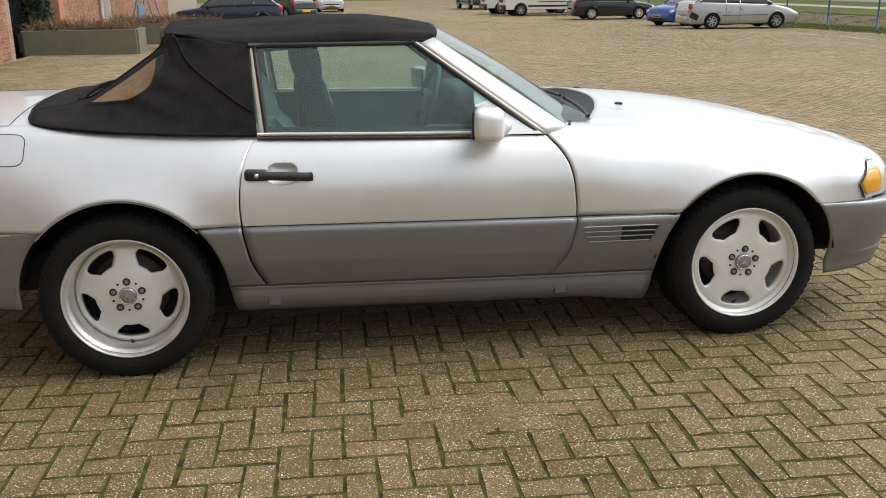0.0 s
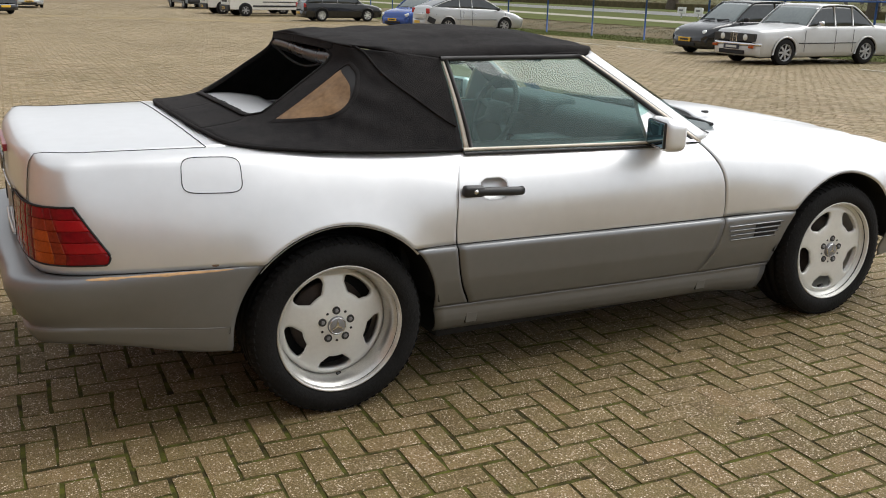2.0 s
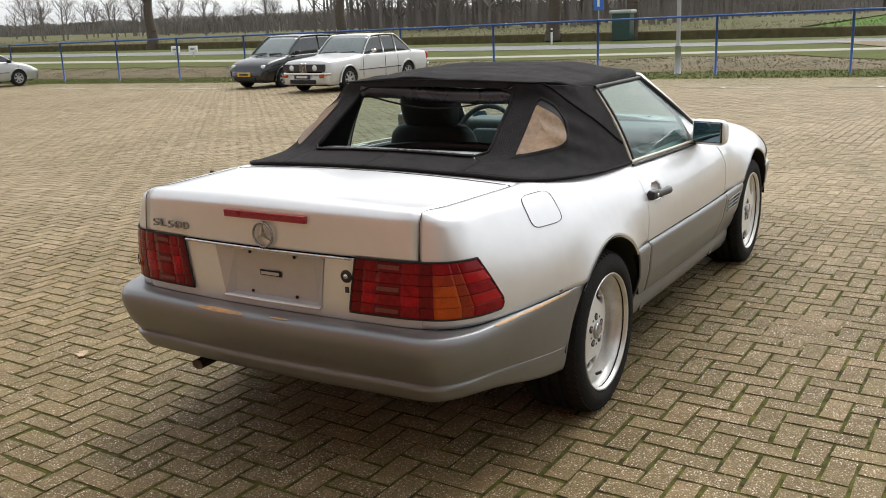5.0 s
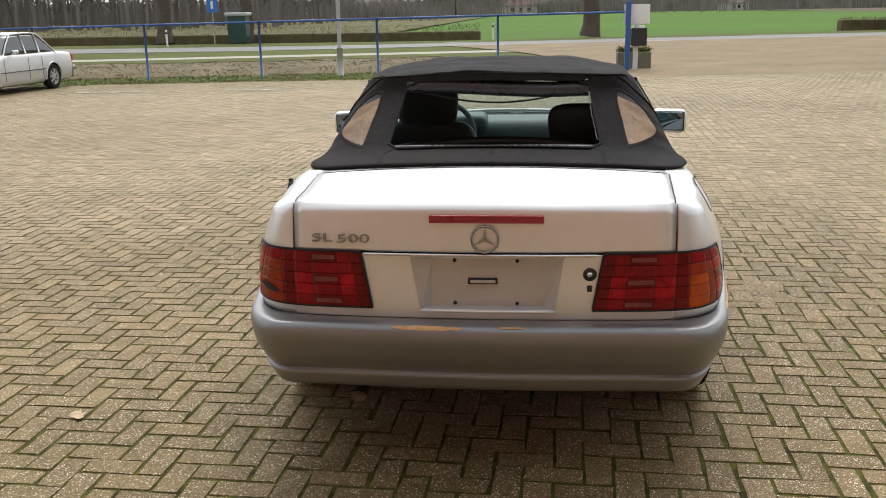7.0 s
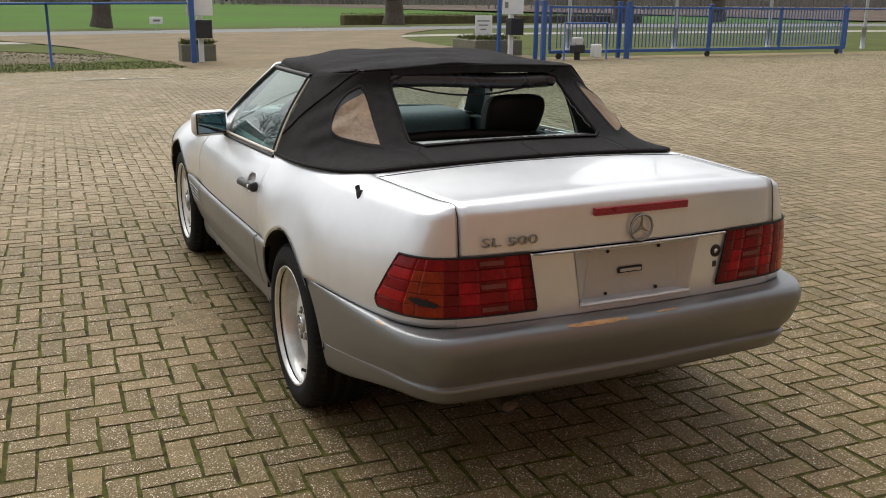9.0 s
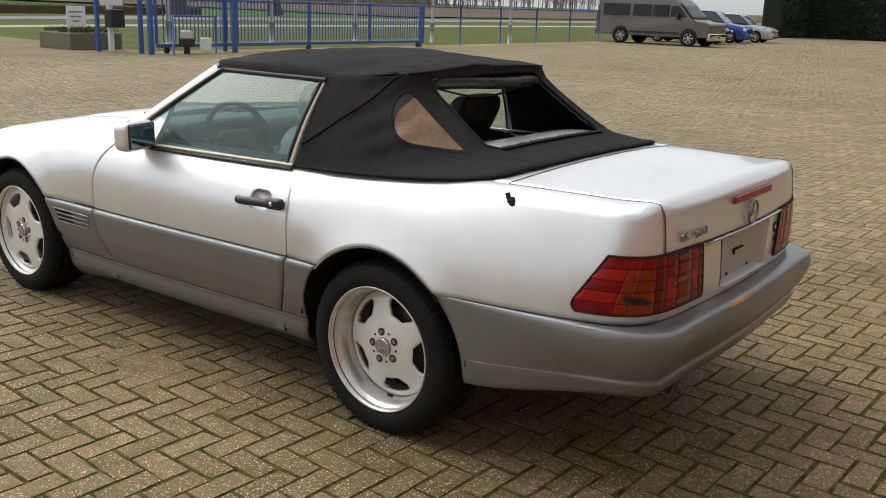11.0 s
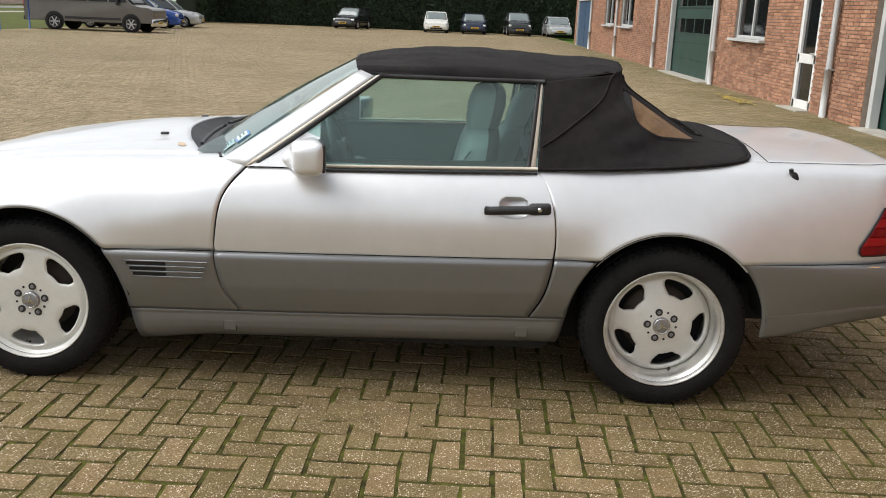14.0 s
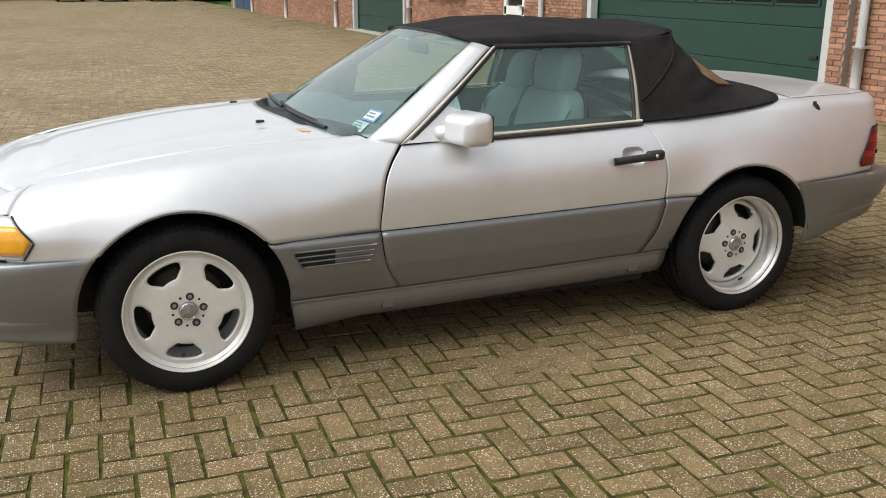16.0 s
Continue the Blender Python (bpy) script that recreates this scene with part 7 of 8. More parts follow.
def bare_tree(x, y, h, r, seed, label="bare roadside tree with a thick grey-brown trunk", group="roadside trees"):
    rng = random.Random(seed)
    t = thing("tree", label, "tree", at(x, y, fall(x, y)), group)
    pts = [Vector((0.08 * math.sin(k + seed), 0.08 * math.cos(k * 1.3 + seed), h * 0.34 * k / 6)) for k in range(7)]
    segs = [(a, b, r * lerp(1.25, 0.8, i / 6) if i else r * 1.5, r * lerp(1.25, 0.8, (i + 1) / 6)) for i, (a, b) in enumerate(zip(pts, pts[1:]))]
    mesh("trunk", limbs(segs, 12), BARK, t, smooth=True)
    out = []
    for k in range(7):
        a = 2 * math.pi * k / 7 + rng.random()
        branch(rng, pts[-1 - (k % 2)], Vector((math.cos(a) * 0.8, math.sin(a) * 0.8, rng.uniform(0.5, 1.2))).normalized(), h * 0.26, r * 0.42, 4, out)
    mesh("crown", limbs(out), BARK, t)
    return t


for k, (x, y, r) in enumerate(((59, -3.5, 0.5), (58, -23, 0.55), (59, -43, 0.55), (59, -53, 0.5), (60, 26.5, 0.45), (60, 20.5, 0.42), (60, 69, 0.45), (60, 46, 0.4), (60, 100, 0.45))):
    bare_tree(x, y, 15, r, 20 + k)
# distance haze is mixed into this paler, greyer twig colour
HAZE = mat("hazy_twigs", (0.17, 0.150, 0.140), 0.95, 0, 0.2, 0.05)


def woods(name, label, spots, seed, twigs=2, limbs_each=9):
    """Many far bare trees of given place and height, one mesh."""
    rng = random.Random(seed)
    segs = []
    for x, y, hh in spots:
        p = Vector((x, y, -0.6))
        top = p + Vector((rng.uniform(-0.6, 0.6), rng.uniform(-0.6, 0.6), hh * 0.62))
        segs.append((p, top, hh * 0.020, hh * 0.010))
        for k in range(limbs_each):
            a, f = rng.uniform(0, 2 * math.pi), rng.uniform(0.30, 1.0)
            branch(rng, p.lerp(top, f), Vector((math.cos(a) * lerp(1.1, 0.5, f), math.sin(a) * lerp(1.1, 0.5, f), rng.uniform(0.5, 1.3))).normalized(), hh * lerp(0.26, 0.20, f), hh * 0.0065, twigs, segs)
    ob = mesh(name, limbs(segs), HAZE, None)
    return tagged(ob, label, "woods", kind="stuff")


def scatter(seed, count, x0, x1, y0, y1, h):
    r = random.Random(seed)
    return [(r.uniform(x0, x1), r.uniform(y0, y1), h * r.uniform(0.75, 1.15)) for _ in range(count)]


woods("far_woods", "grey-brown bare woodland beyond the fields", scatter(1, 230, 120, 170, 38, 104, 15), 1, 1, 7)
woods("field_trees", "single bare trees with round crowns beyond the road", scatter(2, 16, 120, 165, 108, 190, 11) + scatter(8, 20, 140, 190, 190, 330, 13), 2, 4, 11)
woods("far_trees", "scattered bare trees on the horizon", scatter(3, 120, 260, 330, 120, 470, 9), 3, 1, 7)
woods("far_tree_line", "bare tree line far beyond the green field", scatter(4, 260, 300, 360, -430, 60, 12), 4, 1, 7)
woods("south_woods", "bare grey-brown wood beyond the ploughed field", scatter(9, 260, 150, 190, -330, -95, 11), 9, 1, 7)
woods("thicket", "dense low thicket below the far woodland", scatter(5, 800, 172, 214, 20, 210, 7) + scatter(6, 800, 290, 335, -430, 470, 8), 5, 1, 5)
# haze is put into the undergrowth's colour as well
UNDER = mat("hazy_undergrowth", (0.13, 0.115, 0.100), 0.95, 0, 0.35, 0.35, tint=(0.085, 0.078, 0.066))
for k, (x, y0, y1, hh) in enumerate(((216, 20, 240, 6.0), (340, 60, 520, 8.0), (368, -470, 80, 8.0))):
    def scrub(u, v):
        y = lerp(y0, y1, u)
        top = hh * (0.75 + 0.22 * noise.noise(Vector((y * 0.05, k, 0))) + 0.12 * noise.noise(Vector((y * 0.5, k, 4))) + 0.10 * noise.noise(Vector((y * 1.7, k, 9))))
        return Vector((x + 6 * v + 3 * noise.noise(Vector((y * 0.1, v * 3, k))), y, lerp(-0.8, max(1.0, top), math.sin(math.pi * v))))
    s = mesh("undergrowth", grid(scrub, 420, 6), UNDER, None, smooth=True)
    tagged(s, "hazy brown undergrowth on the horizon", "woods", kind="stuff")
HOUSE = mat("far_house_wall", (0.40, 0.36, 0.33), 0.9)
TILE = mat("far_roof_tiles", (0.17, 0.12, 0.11), 0.9)
for k, (x, y, s) in enumerate(((330, 42, 0.8), (345, 8, 1.0), (350, -70, 0.8), (300, 150, 0.8))):
    hs_ = thing("farmhouse", "small far farmhouse with a dark tiled roof", "house", pose(x, y, -0.5, 0, 0, 15 * k), "far houses")
    mesh("wall", rbox(7 * s, 12 * s, 3.0 * s, 0.02, at(0, 0, 1.5 * s)), HOUSE, hs_)
    mesh("roof", plate([(-4 * s, 3 * s), (4 * s, 3 * s), (0, 6.5 * s)], 12.6 * s, at(0, -6.3 * s, 0)), TILE, hs_)
    for yy in (-3, 0, 3):
        mesh("window", rbox(0.1, 1.2 * s, 1.2 * s, 0, at(-3.52 * s, yy * s, 1.6 * s)), DARKGLASS, hs_)

# road furniture
for x, y in ((58.0, 3.0), (54, 24), (54, 40)):
    mp = thing("marker_post", "thin white roadside marker post", "post", at(x, y, fall(x, y)), "marker posts")
    mesh("post", rbox(0.10, 0.12, 1.1, 0.02, at(0, 0, 0.5)), WHITEP, mp)
    mesh("band", rbox(0.11, 0.13, 0.14, 0.01, at(0, 0, 0.85)), RUBBER, mp)
for x, y in ((54.2, -6.2), (42.5, 47.5), (42.6, 45.9)):
    bx = thing("road_sign", "small white boxy direction sign by the road", "sign", at(x, y, fall(x, y)))
    mesh("board", rbox(0.15, 0.75, 0.42, 0.02, at(0, 0, 0.50)), WHITEP, bx)
    mesh("letter_bar", rbox(0.01, 0.4, 0.12, 0, at(-0.08, 0, 0.50)), bpy.data.materials["grey_print"], bx)
    mesh("leg", rbox(0.06, 0.06, 0.4, 0, at(0, 0, 0.15)), GPOLE, bx)
bs = thing("blue_road_sign", "blue rectangular road sign on a pole", "sign", at(58.5, 22.4, -0.45))
mesh("board", rbox(0.05, 0.75, 1.0, 0.02, at(0, 0, 2.6)), mat("sign_blue", (0.03, 0.14, 0.50), 0.4), bs)
mesh("mark", rbox(0.06, 0.16, 0.5, 0.0, at(-0.01, 0, 2.6)), WHITEP, bs)
mesh("pole", tube([(0.03, 0, 0), (0.03, 0, 3.0)], 0.04, 8), GPOLE, bs)
kb = thing("kiosk", "dark green roadside cabinet with a curved roof", "kiosk", at(58.5, 20.6, -0.45))
mesh("body", rbox(1.0, 1.3, 1.9, 0.05, at(0, 0, 0.95)), GREEN, kb)
mesh("roof", rbox(1.3, 1.6, 0.25, 0.1, at(0, 0, 1.95)), mat("pale_roof", (0.4, 0.42, 0.42), 0.6), kb)

# ---- parked cars ----
SMOKE = mat("dark_car_glass", (0.035, 0.042, 0.045), 0.06, 0, 0.2, 1.5, spec=0.8, rvar=0.02)
PALEGLASS = mat("pale_reflecting_car_glass", (0.16, 0.19, 0.19), 0.08, 0, 0.2, 1.5, spec=0.9, rvar=0.02)
STEEL = mat("grey_wheel_paint", (0.42, 0.42, 0.42), 0.4, 0.4, 0.15, 8)
PLATEY = mat("yellow_number_plate", (0.70, 0.42, 0.03), 0.5)
PLATEB = mat("dark_number_plate", (0.02, 0.025, 0.05), 0.5)
INK = mat("black_ink", (0.02, 0.02, 0.02), 0.6)
LAMPG = mat("pale_headlamp", (0.66, 0.68, 0.66), 0.15, 0.2, 0.15, 12, coat=0.5)
REDL = mat("red_tail_lamp", (0.40, 0.02, 0.02), 0.25)


def road_wheel(parent, x, y, r, w, side, rim=None, spokes=7):
    ob = mesh("wheel", moved(lathe([(r * 0.62, w / 2 - 0.01), (r * 0.72, w / 2), (r * 0.93, w / 2 - 0.005), (r, w / 2 - 0.035), (r, -w / 2 + 0.035), (r * 0.9, -w / 2)], 32), pose(x, y, r, 0, 0, 0 if side > 0 else 180)), TYRE, parent, "black tyre", True)
    m = pose(x, y, r, 0, 0, 0 if side > 0 else 180)
    mesh("rim", moved(lathe([(r * 0.66, w / 2 - 0.012), (r * 0.63, w / 2 - 0.004), (r * 0.60, w / 2 - 0.03), (r * 0.57, w / 2 - 0.055)], 32), m), rim or STEEL, ob, "", True)
    mesh("hub", moved(lathe([(0.0001, w / 2 - 0.012), (r * 0.14, w / 2 - 0.014), (r * 0.18, w / 2 - 0.04)], 16), m), rim or STEEL, ob)
    for k in range(spokes):
        mesh("spoke", moved(rbox(r * 0.46, 0.018, r * 0.15, 0.006, pose(0, 0, 0, 0, 360 * k / spokes, 0) @ at(r * 0.36, w / 2 - 0.028, 0)), m), rim or STEEL, ob)
    mesh("wheel_back", moved(lathe([(0.0001, w / 2 - 0.07), (r * 0.64, w / 2 - 0.07)], 24), m), SHELL, ob)
    return ob


def parked_car(label, m, L, W, H, wb, fo, top, glassline, paint, r=0.30, rim=None, glass_m=None, plate_m=None, lamps="oval", group="parked cars", bumper=None, pillars=(0.42,), grille=None, belt=0.05, wing=0.0):
    """A parked car, nose along +x. fo: front overhang. top: (x, z) points of the bonnet, belt and boot line from nose to tail as shares of L and H.
    glassline: windscreen foot, roof front, roof back, rear window foot as shares of L from the nose."""
    car_ = thing("parked_car", label, "car", m, group)
    h = L / 2
    xs = np.array([h - a * L for a, _ in top])[::-1]
    zs = np.array([b * H for _, b in top])[::-1]
    fine = spline(np.stack([xs, zs], 1), 6)
    xf, xr = h - fo, h - fo - wb

    def zt(x):
        return float(np.interp(x, fine[:, 0], fine[:, 1]))

    def hw(x):
        k = abs(x) / h
        return W / 2 * (1 - 0.10 * k ** 4 - 0.14 * max(0, (k - 0.9) / 0.1) ** 2)

    def shell(u, v):
        x = lerp(-h, h, 0.5 - 0.5 * math.cos(math.pi * u))
        t = zt(x)
        w = hw(x)
        sec = [(0.90, 0.20), (0.965, 0.30), (0.99, 0.42), (1.0, 0.50), (0.995, 0.50 + 0.4 * max(0, t - 0.5)), (0.975, t - 0.09), (0.94, t - 0.035), (0.86, t - 0.006), (0.5, t + 0.018), (0, t + 0.026)]
        g = lerp(-1, 1, v)
        k = (1 - abs(g)) * (len(sec) - 1)
        i = min(int(k), len(sec) - 2)
        a, z = [lerp(sec[i][q], sec[i + 1][q], k - i) for q in (0, 1)]
        nose = 0.06 * max(0, (abs(x) / h - 0.93) / 0.07) ** 2
        return Vector((x, math.copysign(w * a, g), max(z, 0.20 + nose)))
    vs, fs = grid(shell, 110, 60)
    # leave the wheel arches open
    keep = []
    for f in fs:
        c = sum((vs[i] for i in f), Vector()) / 4
        cut = any((c.x - xx) ** 2 + (c.z - r) ** 2 < (r + 0.045) ** 2 for xx in (xf, xr)) and abs(c.y) > W * 0.36
        if not cut:
            keep.append(f)
    finish("body", vs, keep, paint, car_, "", True, (0, 0, 0.4), 0.01)
    mesh("underside", rbox(L * 0.90, W * 0.74, 0.30, 0.03, at(0, 0, 0.32)), SHELL, car_)
    for xx in (xf, xr):
        mesh("wheel_arch", grid(lambda u, v: Vector((xx + (r + 0.05) * math.cos(math.pi * u), lerp(-W / 2 + 0.03, W / 2 - 0.03, v), r + (r + 0.05) * math.sin(math.pi * u))), 14, 2), SHELL, car_, smooth=True)
        for sd in (1, -1):
            mesh("arch_lip", tube([Vector((xx + (r + 0.047) * math.cos(a), sd * (hw(xx) + 0.001 - 0.035 * max(0.0, 0.42 - r - (r + 0.047) * math.sin(a)) / 0.2), r + (r + 0.047) * math.sin(a))) for a in np.linspace(-0.15, math.pi + 0.15, 20)], 0.022, 6), paint, car_, smooth=True)
            road_wheel(car_, xx, sd * (W / 2 - 0.10), r, 0.19, sd, rim)
    # cabin
    x1, x2, x3, x4 = [h - a * L for a in glassline]
    zr = H

    def cab(u, v, o=0.0):
        """u: foot of the screen over the roof to the rear foot; v: across."""
        g = lerp(-1, 1, v)
        if u < 0.3:
            t = u / 0.3
            x, z = lerp(x1, x2, t), lerp(zt(x1) - 0.02, zr - 0.045, t) + 0.03 * math.sin(math.pi * t)
        elif u < 0.75:
            t = (u - 0.3) / 0.45
            x, z = lerp(x2, x3, t), zr - 0.045 + 0.045 * math.sin(math.pi * lerp(0.15, 0.85, t))
        else:
            t = (u - 0.75) / 0.25
            x, z = lerp(x3, x4, t), lerp(zr - 0.045, zt(x4) - 0.02, t) + 0.025 * math.sin(math.pi * t)
        zb = min(zt(x), z)
        tp = W / 2 * 0.78
        k = min(1.0, max(0.0, (z - zb) / max(0.05, zr - zb)))
        w = lerp(W / 2 * 0.92, tp, k)
        e = abs(g) ** 6
        return Vector((x, g * (w + o), z - 0.03 * e + o))
    gm = glass_m or SMOKE
    finish("roof", *grid(lambda u, v: cab(lerp(0.285, 0.765, u), v), 16, 14), paint, car_, "", True, (0, 0, 0.4), 0.02)
    finish("windscreen", *grid(lambda u, v: cab(lerp(0.0, 0.285, u), lerp(0.03, 0.97, v)), 8, 12), PALEGLASS, car_, "pale windscreen", True, (0, 0, 0.4), 0.01)
    finish("rear_window", *grid(lambda u, v: cab(lerp(0.765, 1.0, u), lerp(0.05, 0.95, v)), 8, 12), gm, car_, "", True, (0, 0, 0.4), 0.01)
    for sd in (1, -1):
        def flank(u, v):
            a = cab(u, 0.5 + 0.5 * sd)
            b = Vector((a.x, sd * W / 2 * 0.925, zt(a.x) - 0.012))
            return b.lerp(a, v)
        finish("side_glass", *grid(lambda u, v: flank(lerp(0.02, 0.98, u), v), 26, 5), gm, car_, "dark side window", True, (0, 0, 0.4), 0.01)
        mesh("roof_edge", tube([cab(u, 0.5 + 0.5 * sd, 0.004) for u in np.linspace(0.0, 1.0, 30)], 0.019, 6), paint, car_, smooth=True)
        for pz in pillars:
            uu = lerp(0.3, 0.75, pz)
            a, b = flank(uu, 0.0), flank(uu, 1.0)
            mesh("pillar", tube([a + Vector((0, sd * 0.006, 0)), b + Vector((0, sd * 0.006, 0))], 0.021, 6), paint, car_, smooth=True)
            # door seam below the pillar
            mesh("door_seam", tube([Vector((a.x, sd * (hw(a.x) + 0.001), z)) for z in np.linspace(0.30, zt(a.x) - 0.10, 6)], 0.006, 4), SHELL, car_)
        mesh("front_seam", tube([Vector((x1 + 0.06, sd * (hw(x1) * 0.997), z)) for z in np.linspace(0.32, zt(x1) - 0.10, 6)], 0.006, 4), SHELL, car_)
        if belt:
            mesh("side_trim", tube([Vector((x, sd * (hw(x) + 0.004), 0.52)) for x in np.linspace(xr + r + 0.08, xf - r - 0.08, 8)], 0.012, 5), RUBBER, car_, smooth=True)
        mesh("mirror", rbox(0.10, 0.17, 0.11, 0.03, at(x1 - 0.32, sd * (W / 2 + 0.05), zt(x1) + 0.05), 3), RUBBER if wing == 0 else CHROME, car_, smooth=True)
        # lamps
        if lamps == "oval":
            mesh("headlamp", rbox(0.20, 0.30, 0.15, 0.06, pose(h - 0.155, sd * W * 0.36, zt(h - 0.12) - 0.085, 0, 18, sd * -22), 3), LAMPG, car_, "pale headlamp", True)
        elif lamps == "round":
            mesh("headlamp", moved(rbox(0.16, 0.20, 0.22, 0.075, None, 4), pose(h - 0.15, sd * W * 0.36, zt(h - 0.15) - 0.115, 0, 20, sd * -12)), LAMPG, car_, "round headlamp", True)
            mesh("front_indicator", rbox(0.06, 0.16, 0.06, 0.02, at(h - 0.07, sd * W * 0.22, zt(h - 0.1) - 0.15)), LAMPG, car_)
        else:
            for k in (0.225, 0.335):
                mesh("headlamp", moved(lathe([(0.0001, 0.02), (0.05, 0.016), (0.074, 0.004), (0.082, -0.01)], 20), pose(h + 0.036 - (k - 0.2) * 0.30, sd * W * k, 0.640, 0, 0, -90)), LAMPG, car_, "round headlamp", True)
            mesh("front_indicator", rbox(0.05, 0.15, 0.06, 0.015, at(h + 0.045, sd * W * 0.36, 0.43)), AMBER, car_, "amber indicator", True)
        mesh("tail_lamp", rbox(0.14, 0.26, 0.20, 0.03, pose(-h + 0.10, sd * W * 0.37, zt(-h + 0.1) - 0.13, 0, 0, sd * 16), 2), REDL, car_, "red tail lamp", True)
    bm_ = bumper or paint
    mesh("front_bumper", grid(lambda u, v: Vector((h + 0.035 - 0.16 * abs(lerp(-1, 1, u)) ** 4 + 0.035 * math.sin(math.pi * v), lerp(-1, 1, u) * W * 0.455, lerp(0.22, 0.50, v))), 16, 6), bm_, car_, smooth=True, thick=0.01)
    mesh("rear_bumper", grid(lambda u, v: Vector((-h - 0.035 + 0.16 * abs(lerp(-1, 1, u)) ** 4 - 0.035 * math.sin(math.pi * v), lerp(-1, 1, u) * W * 0.455, lerp(0.22, 0.52, v))), 16, 6), bm_, car_, smooth=True, thick=0.01)
    zn = zt(h - 0.02)
    mesh("air_intake", rbox(0.05, W * 0.5, 0.10, 0.02, at(h + 0.06, 0, 0.30)), SHELL, car_)
    if grille == "wide":
        g = mesh("grille", rbox(0.09, W * 0.80, 0.185, 0.012, at(h - 0.015, 0, 0.640)), PLASTIC, car_, "black grille")
        for sd in (1, -1):
            mesh("kidney", rbox(0.05, 0.10, 0.24, 0.02, at(h + 0.020, sd * 0.062, 0.640)), CHROME, g, "chrome kidney frame")
            mesh("kidney_inner", rbox(0.05, 0.075, 0.20, 0.012, at(h + 0.026, sd * 0.062, 0.640)), SHELL, g)
            for k in range(3):
                mesh("grille_bar", rbox(0.01, 0.005, 0.19, 0, at(h + 0.050, sd * (0.045 + 0.018 * k), 0.640)), CHROME, g)
        mesh("chrome_bumper", grid(lambda u, v: Vector((h + 0.085 - 0.18 * abs(lerp(-1, 1, u)) ** 4, lerp(-1, 1, u) * W * 0.475, lerp(0.455, 0.52, v))), 16, 2), CHROME, car_, "chrome bumper blade", True, thick=0.02)
        mesh("rear_chrome_bumper", grid(lambda u, v: Vector((-h - 0.085 + 0.18 * abs(lerp(-1, 1, u)) ** 4, lerp(-1, 1, u) * W * 0.475, lerp(0.455, 0.52, v))), 16, 2), CHROME, car_, "", True, thick=0.02)
    elif grille == "slim":
        mesh("grille", rbox(0.04, W * 0.42, 0.05, 0.012, at(h - 0.02, 0, zn - 0.14)), PLASTIC, car_, "black grille")
        mesh("round_emblem", moved(lathe([(0.0001, 0.01), (0.05, 0.008), (0.055, 0)], 20), pose(h + 0.005, 0, zn - 0.135, 0, 0, -90)), CHROME, car_, "", True)
    p = mesh("number_plate", rbox(0.012, 0.52, 0.11, 0.004, at(h + 0.085, 0, 0.42)), plate_m or PLATEY, car_, "number plate with plain bars")
    mesh("plate_bar", rbox(0.006, 0.36, 0.05, 0, at(h + 0.093, 0, 0.42)), INK if plate_m is None else LAMPG, p)
    q = mesh("rear_plate", rbox(0.012, 0.52, 0.11, 0.004, at(-h - 0.085, 0, 0.42)), plate_m or PLATEY, car_)
    for yy in (0.30, -0.30):
        mesh("wiper", tube([(x1 + 0.02, yy - 0.25, zt(x1) + 0.03), (x1 - 0.02, yy + 0.2, zt(x1) + 0.05)], 0.012, 5), RUBBER, car_)
    return car_


def on(x, y, turn):
    return pose(x, y, fall(x, y), 0, 0, turn)


SEDAN = [(0, 0.40), (0.015, 0.53), (0.06, 0.575), (0.28, 0.625), (0.35, 0.655), (0.78, 0.655), (0.86, 0.64), (0.97, 0.615), (0.99, 0.58), (1.0, 0.40)]
HATCH = [(0, 0.33), (0.02, 0.46), (0.08, 0.54), (0.22, 0.60), (0.30, 0.625), (0.90, 0.66), (0.965, 0.655), (0.985, 0.60), (1.0, 0.38)]
P_WHITE = mat("off_white_paint", (0.70, 0.69, 0.64), 0.3, 0, 0.05, 3, coat=0.4)
P_BLACK = mat("black_car_paint", (0.012, 0.013, 0.015), 0.22, 0, 0.2, 3, coat=0.5)
P_SILV = mat("pale_silver_car_paint", (0.46, 0.47, 0.475), 0.3, 0.5, 0.04, 3, coat=0.4)
P_BLUE = mat("bright_blue_paint", (0.02, 0.07, 0.30), 0.25, 0.2, 0.1, 3, coat=0.5)
P_NAVY = mat("navy_paint", (0.012, 0.018, 0.045), 0.22, 0.2, 0.15, 3, coat=0.5)
P_BEIGE = mat("brown_beige_van_paint", (0.125, 0.112, 0.098), 0.35, 0.2, 0.1, 2, coat=0.3)

P_OLD = mat("old_pale_silver_paint", (0.56, 0.565, 0.565), 0.32, 0.25, 0.06, 3, coat=0.3)
parked_car("pale silver older sedan with twin round headlamps and chrome bumpers", on(16.35, 12.95, 178), 4.62, 1.69, 1.42, 2.636, 0.82, SEDAN, (0.315, 0.425, 0.67, 0.80), P_OLD, 0.31, STEEL, None, PLATEB, "twin", grille="wide", pillars=(0.36, 0.88), wing=1)
parked_car("small black hatchback with round headlamps", on(17.25, 16.2, 176), 3.53, 1.64, 1.46, 2.32, 0.72, [(0, 0.30), (0.025, 0.44), (0.10, 0.53), (0.25, 0.60), (0.31, 0.63), (0.93, 0.66), (0.97, 0.64), (1.0, 0.36)], (0.27, 0.46, 0.86, 0.97), P_BLACK, 0.28, STEEL, None, None, "round", grille="slim", pillars=(0.52,))
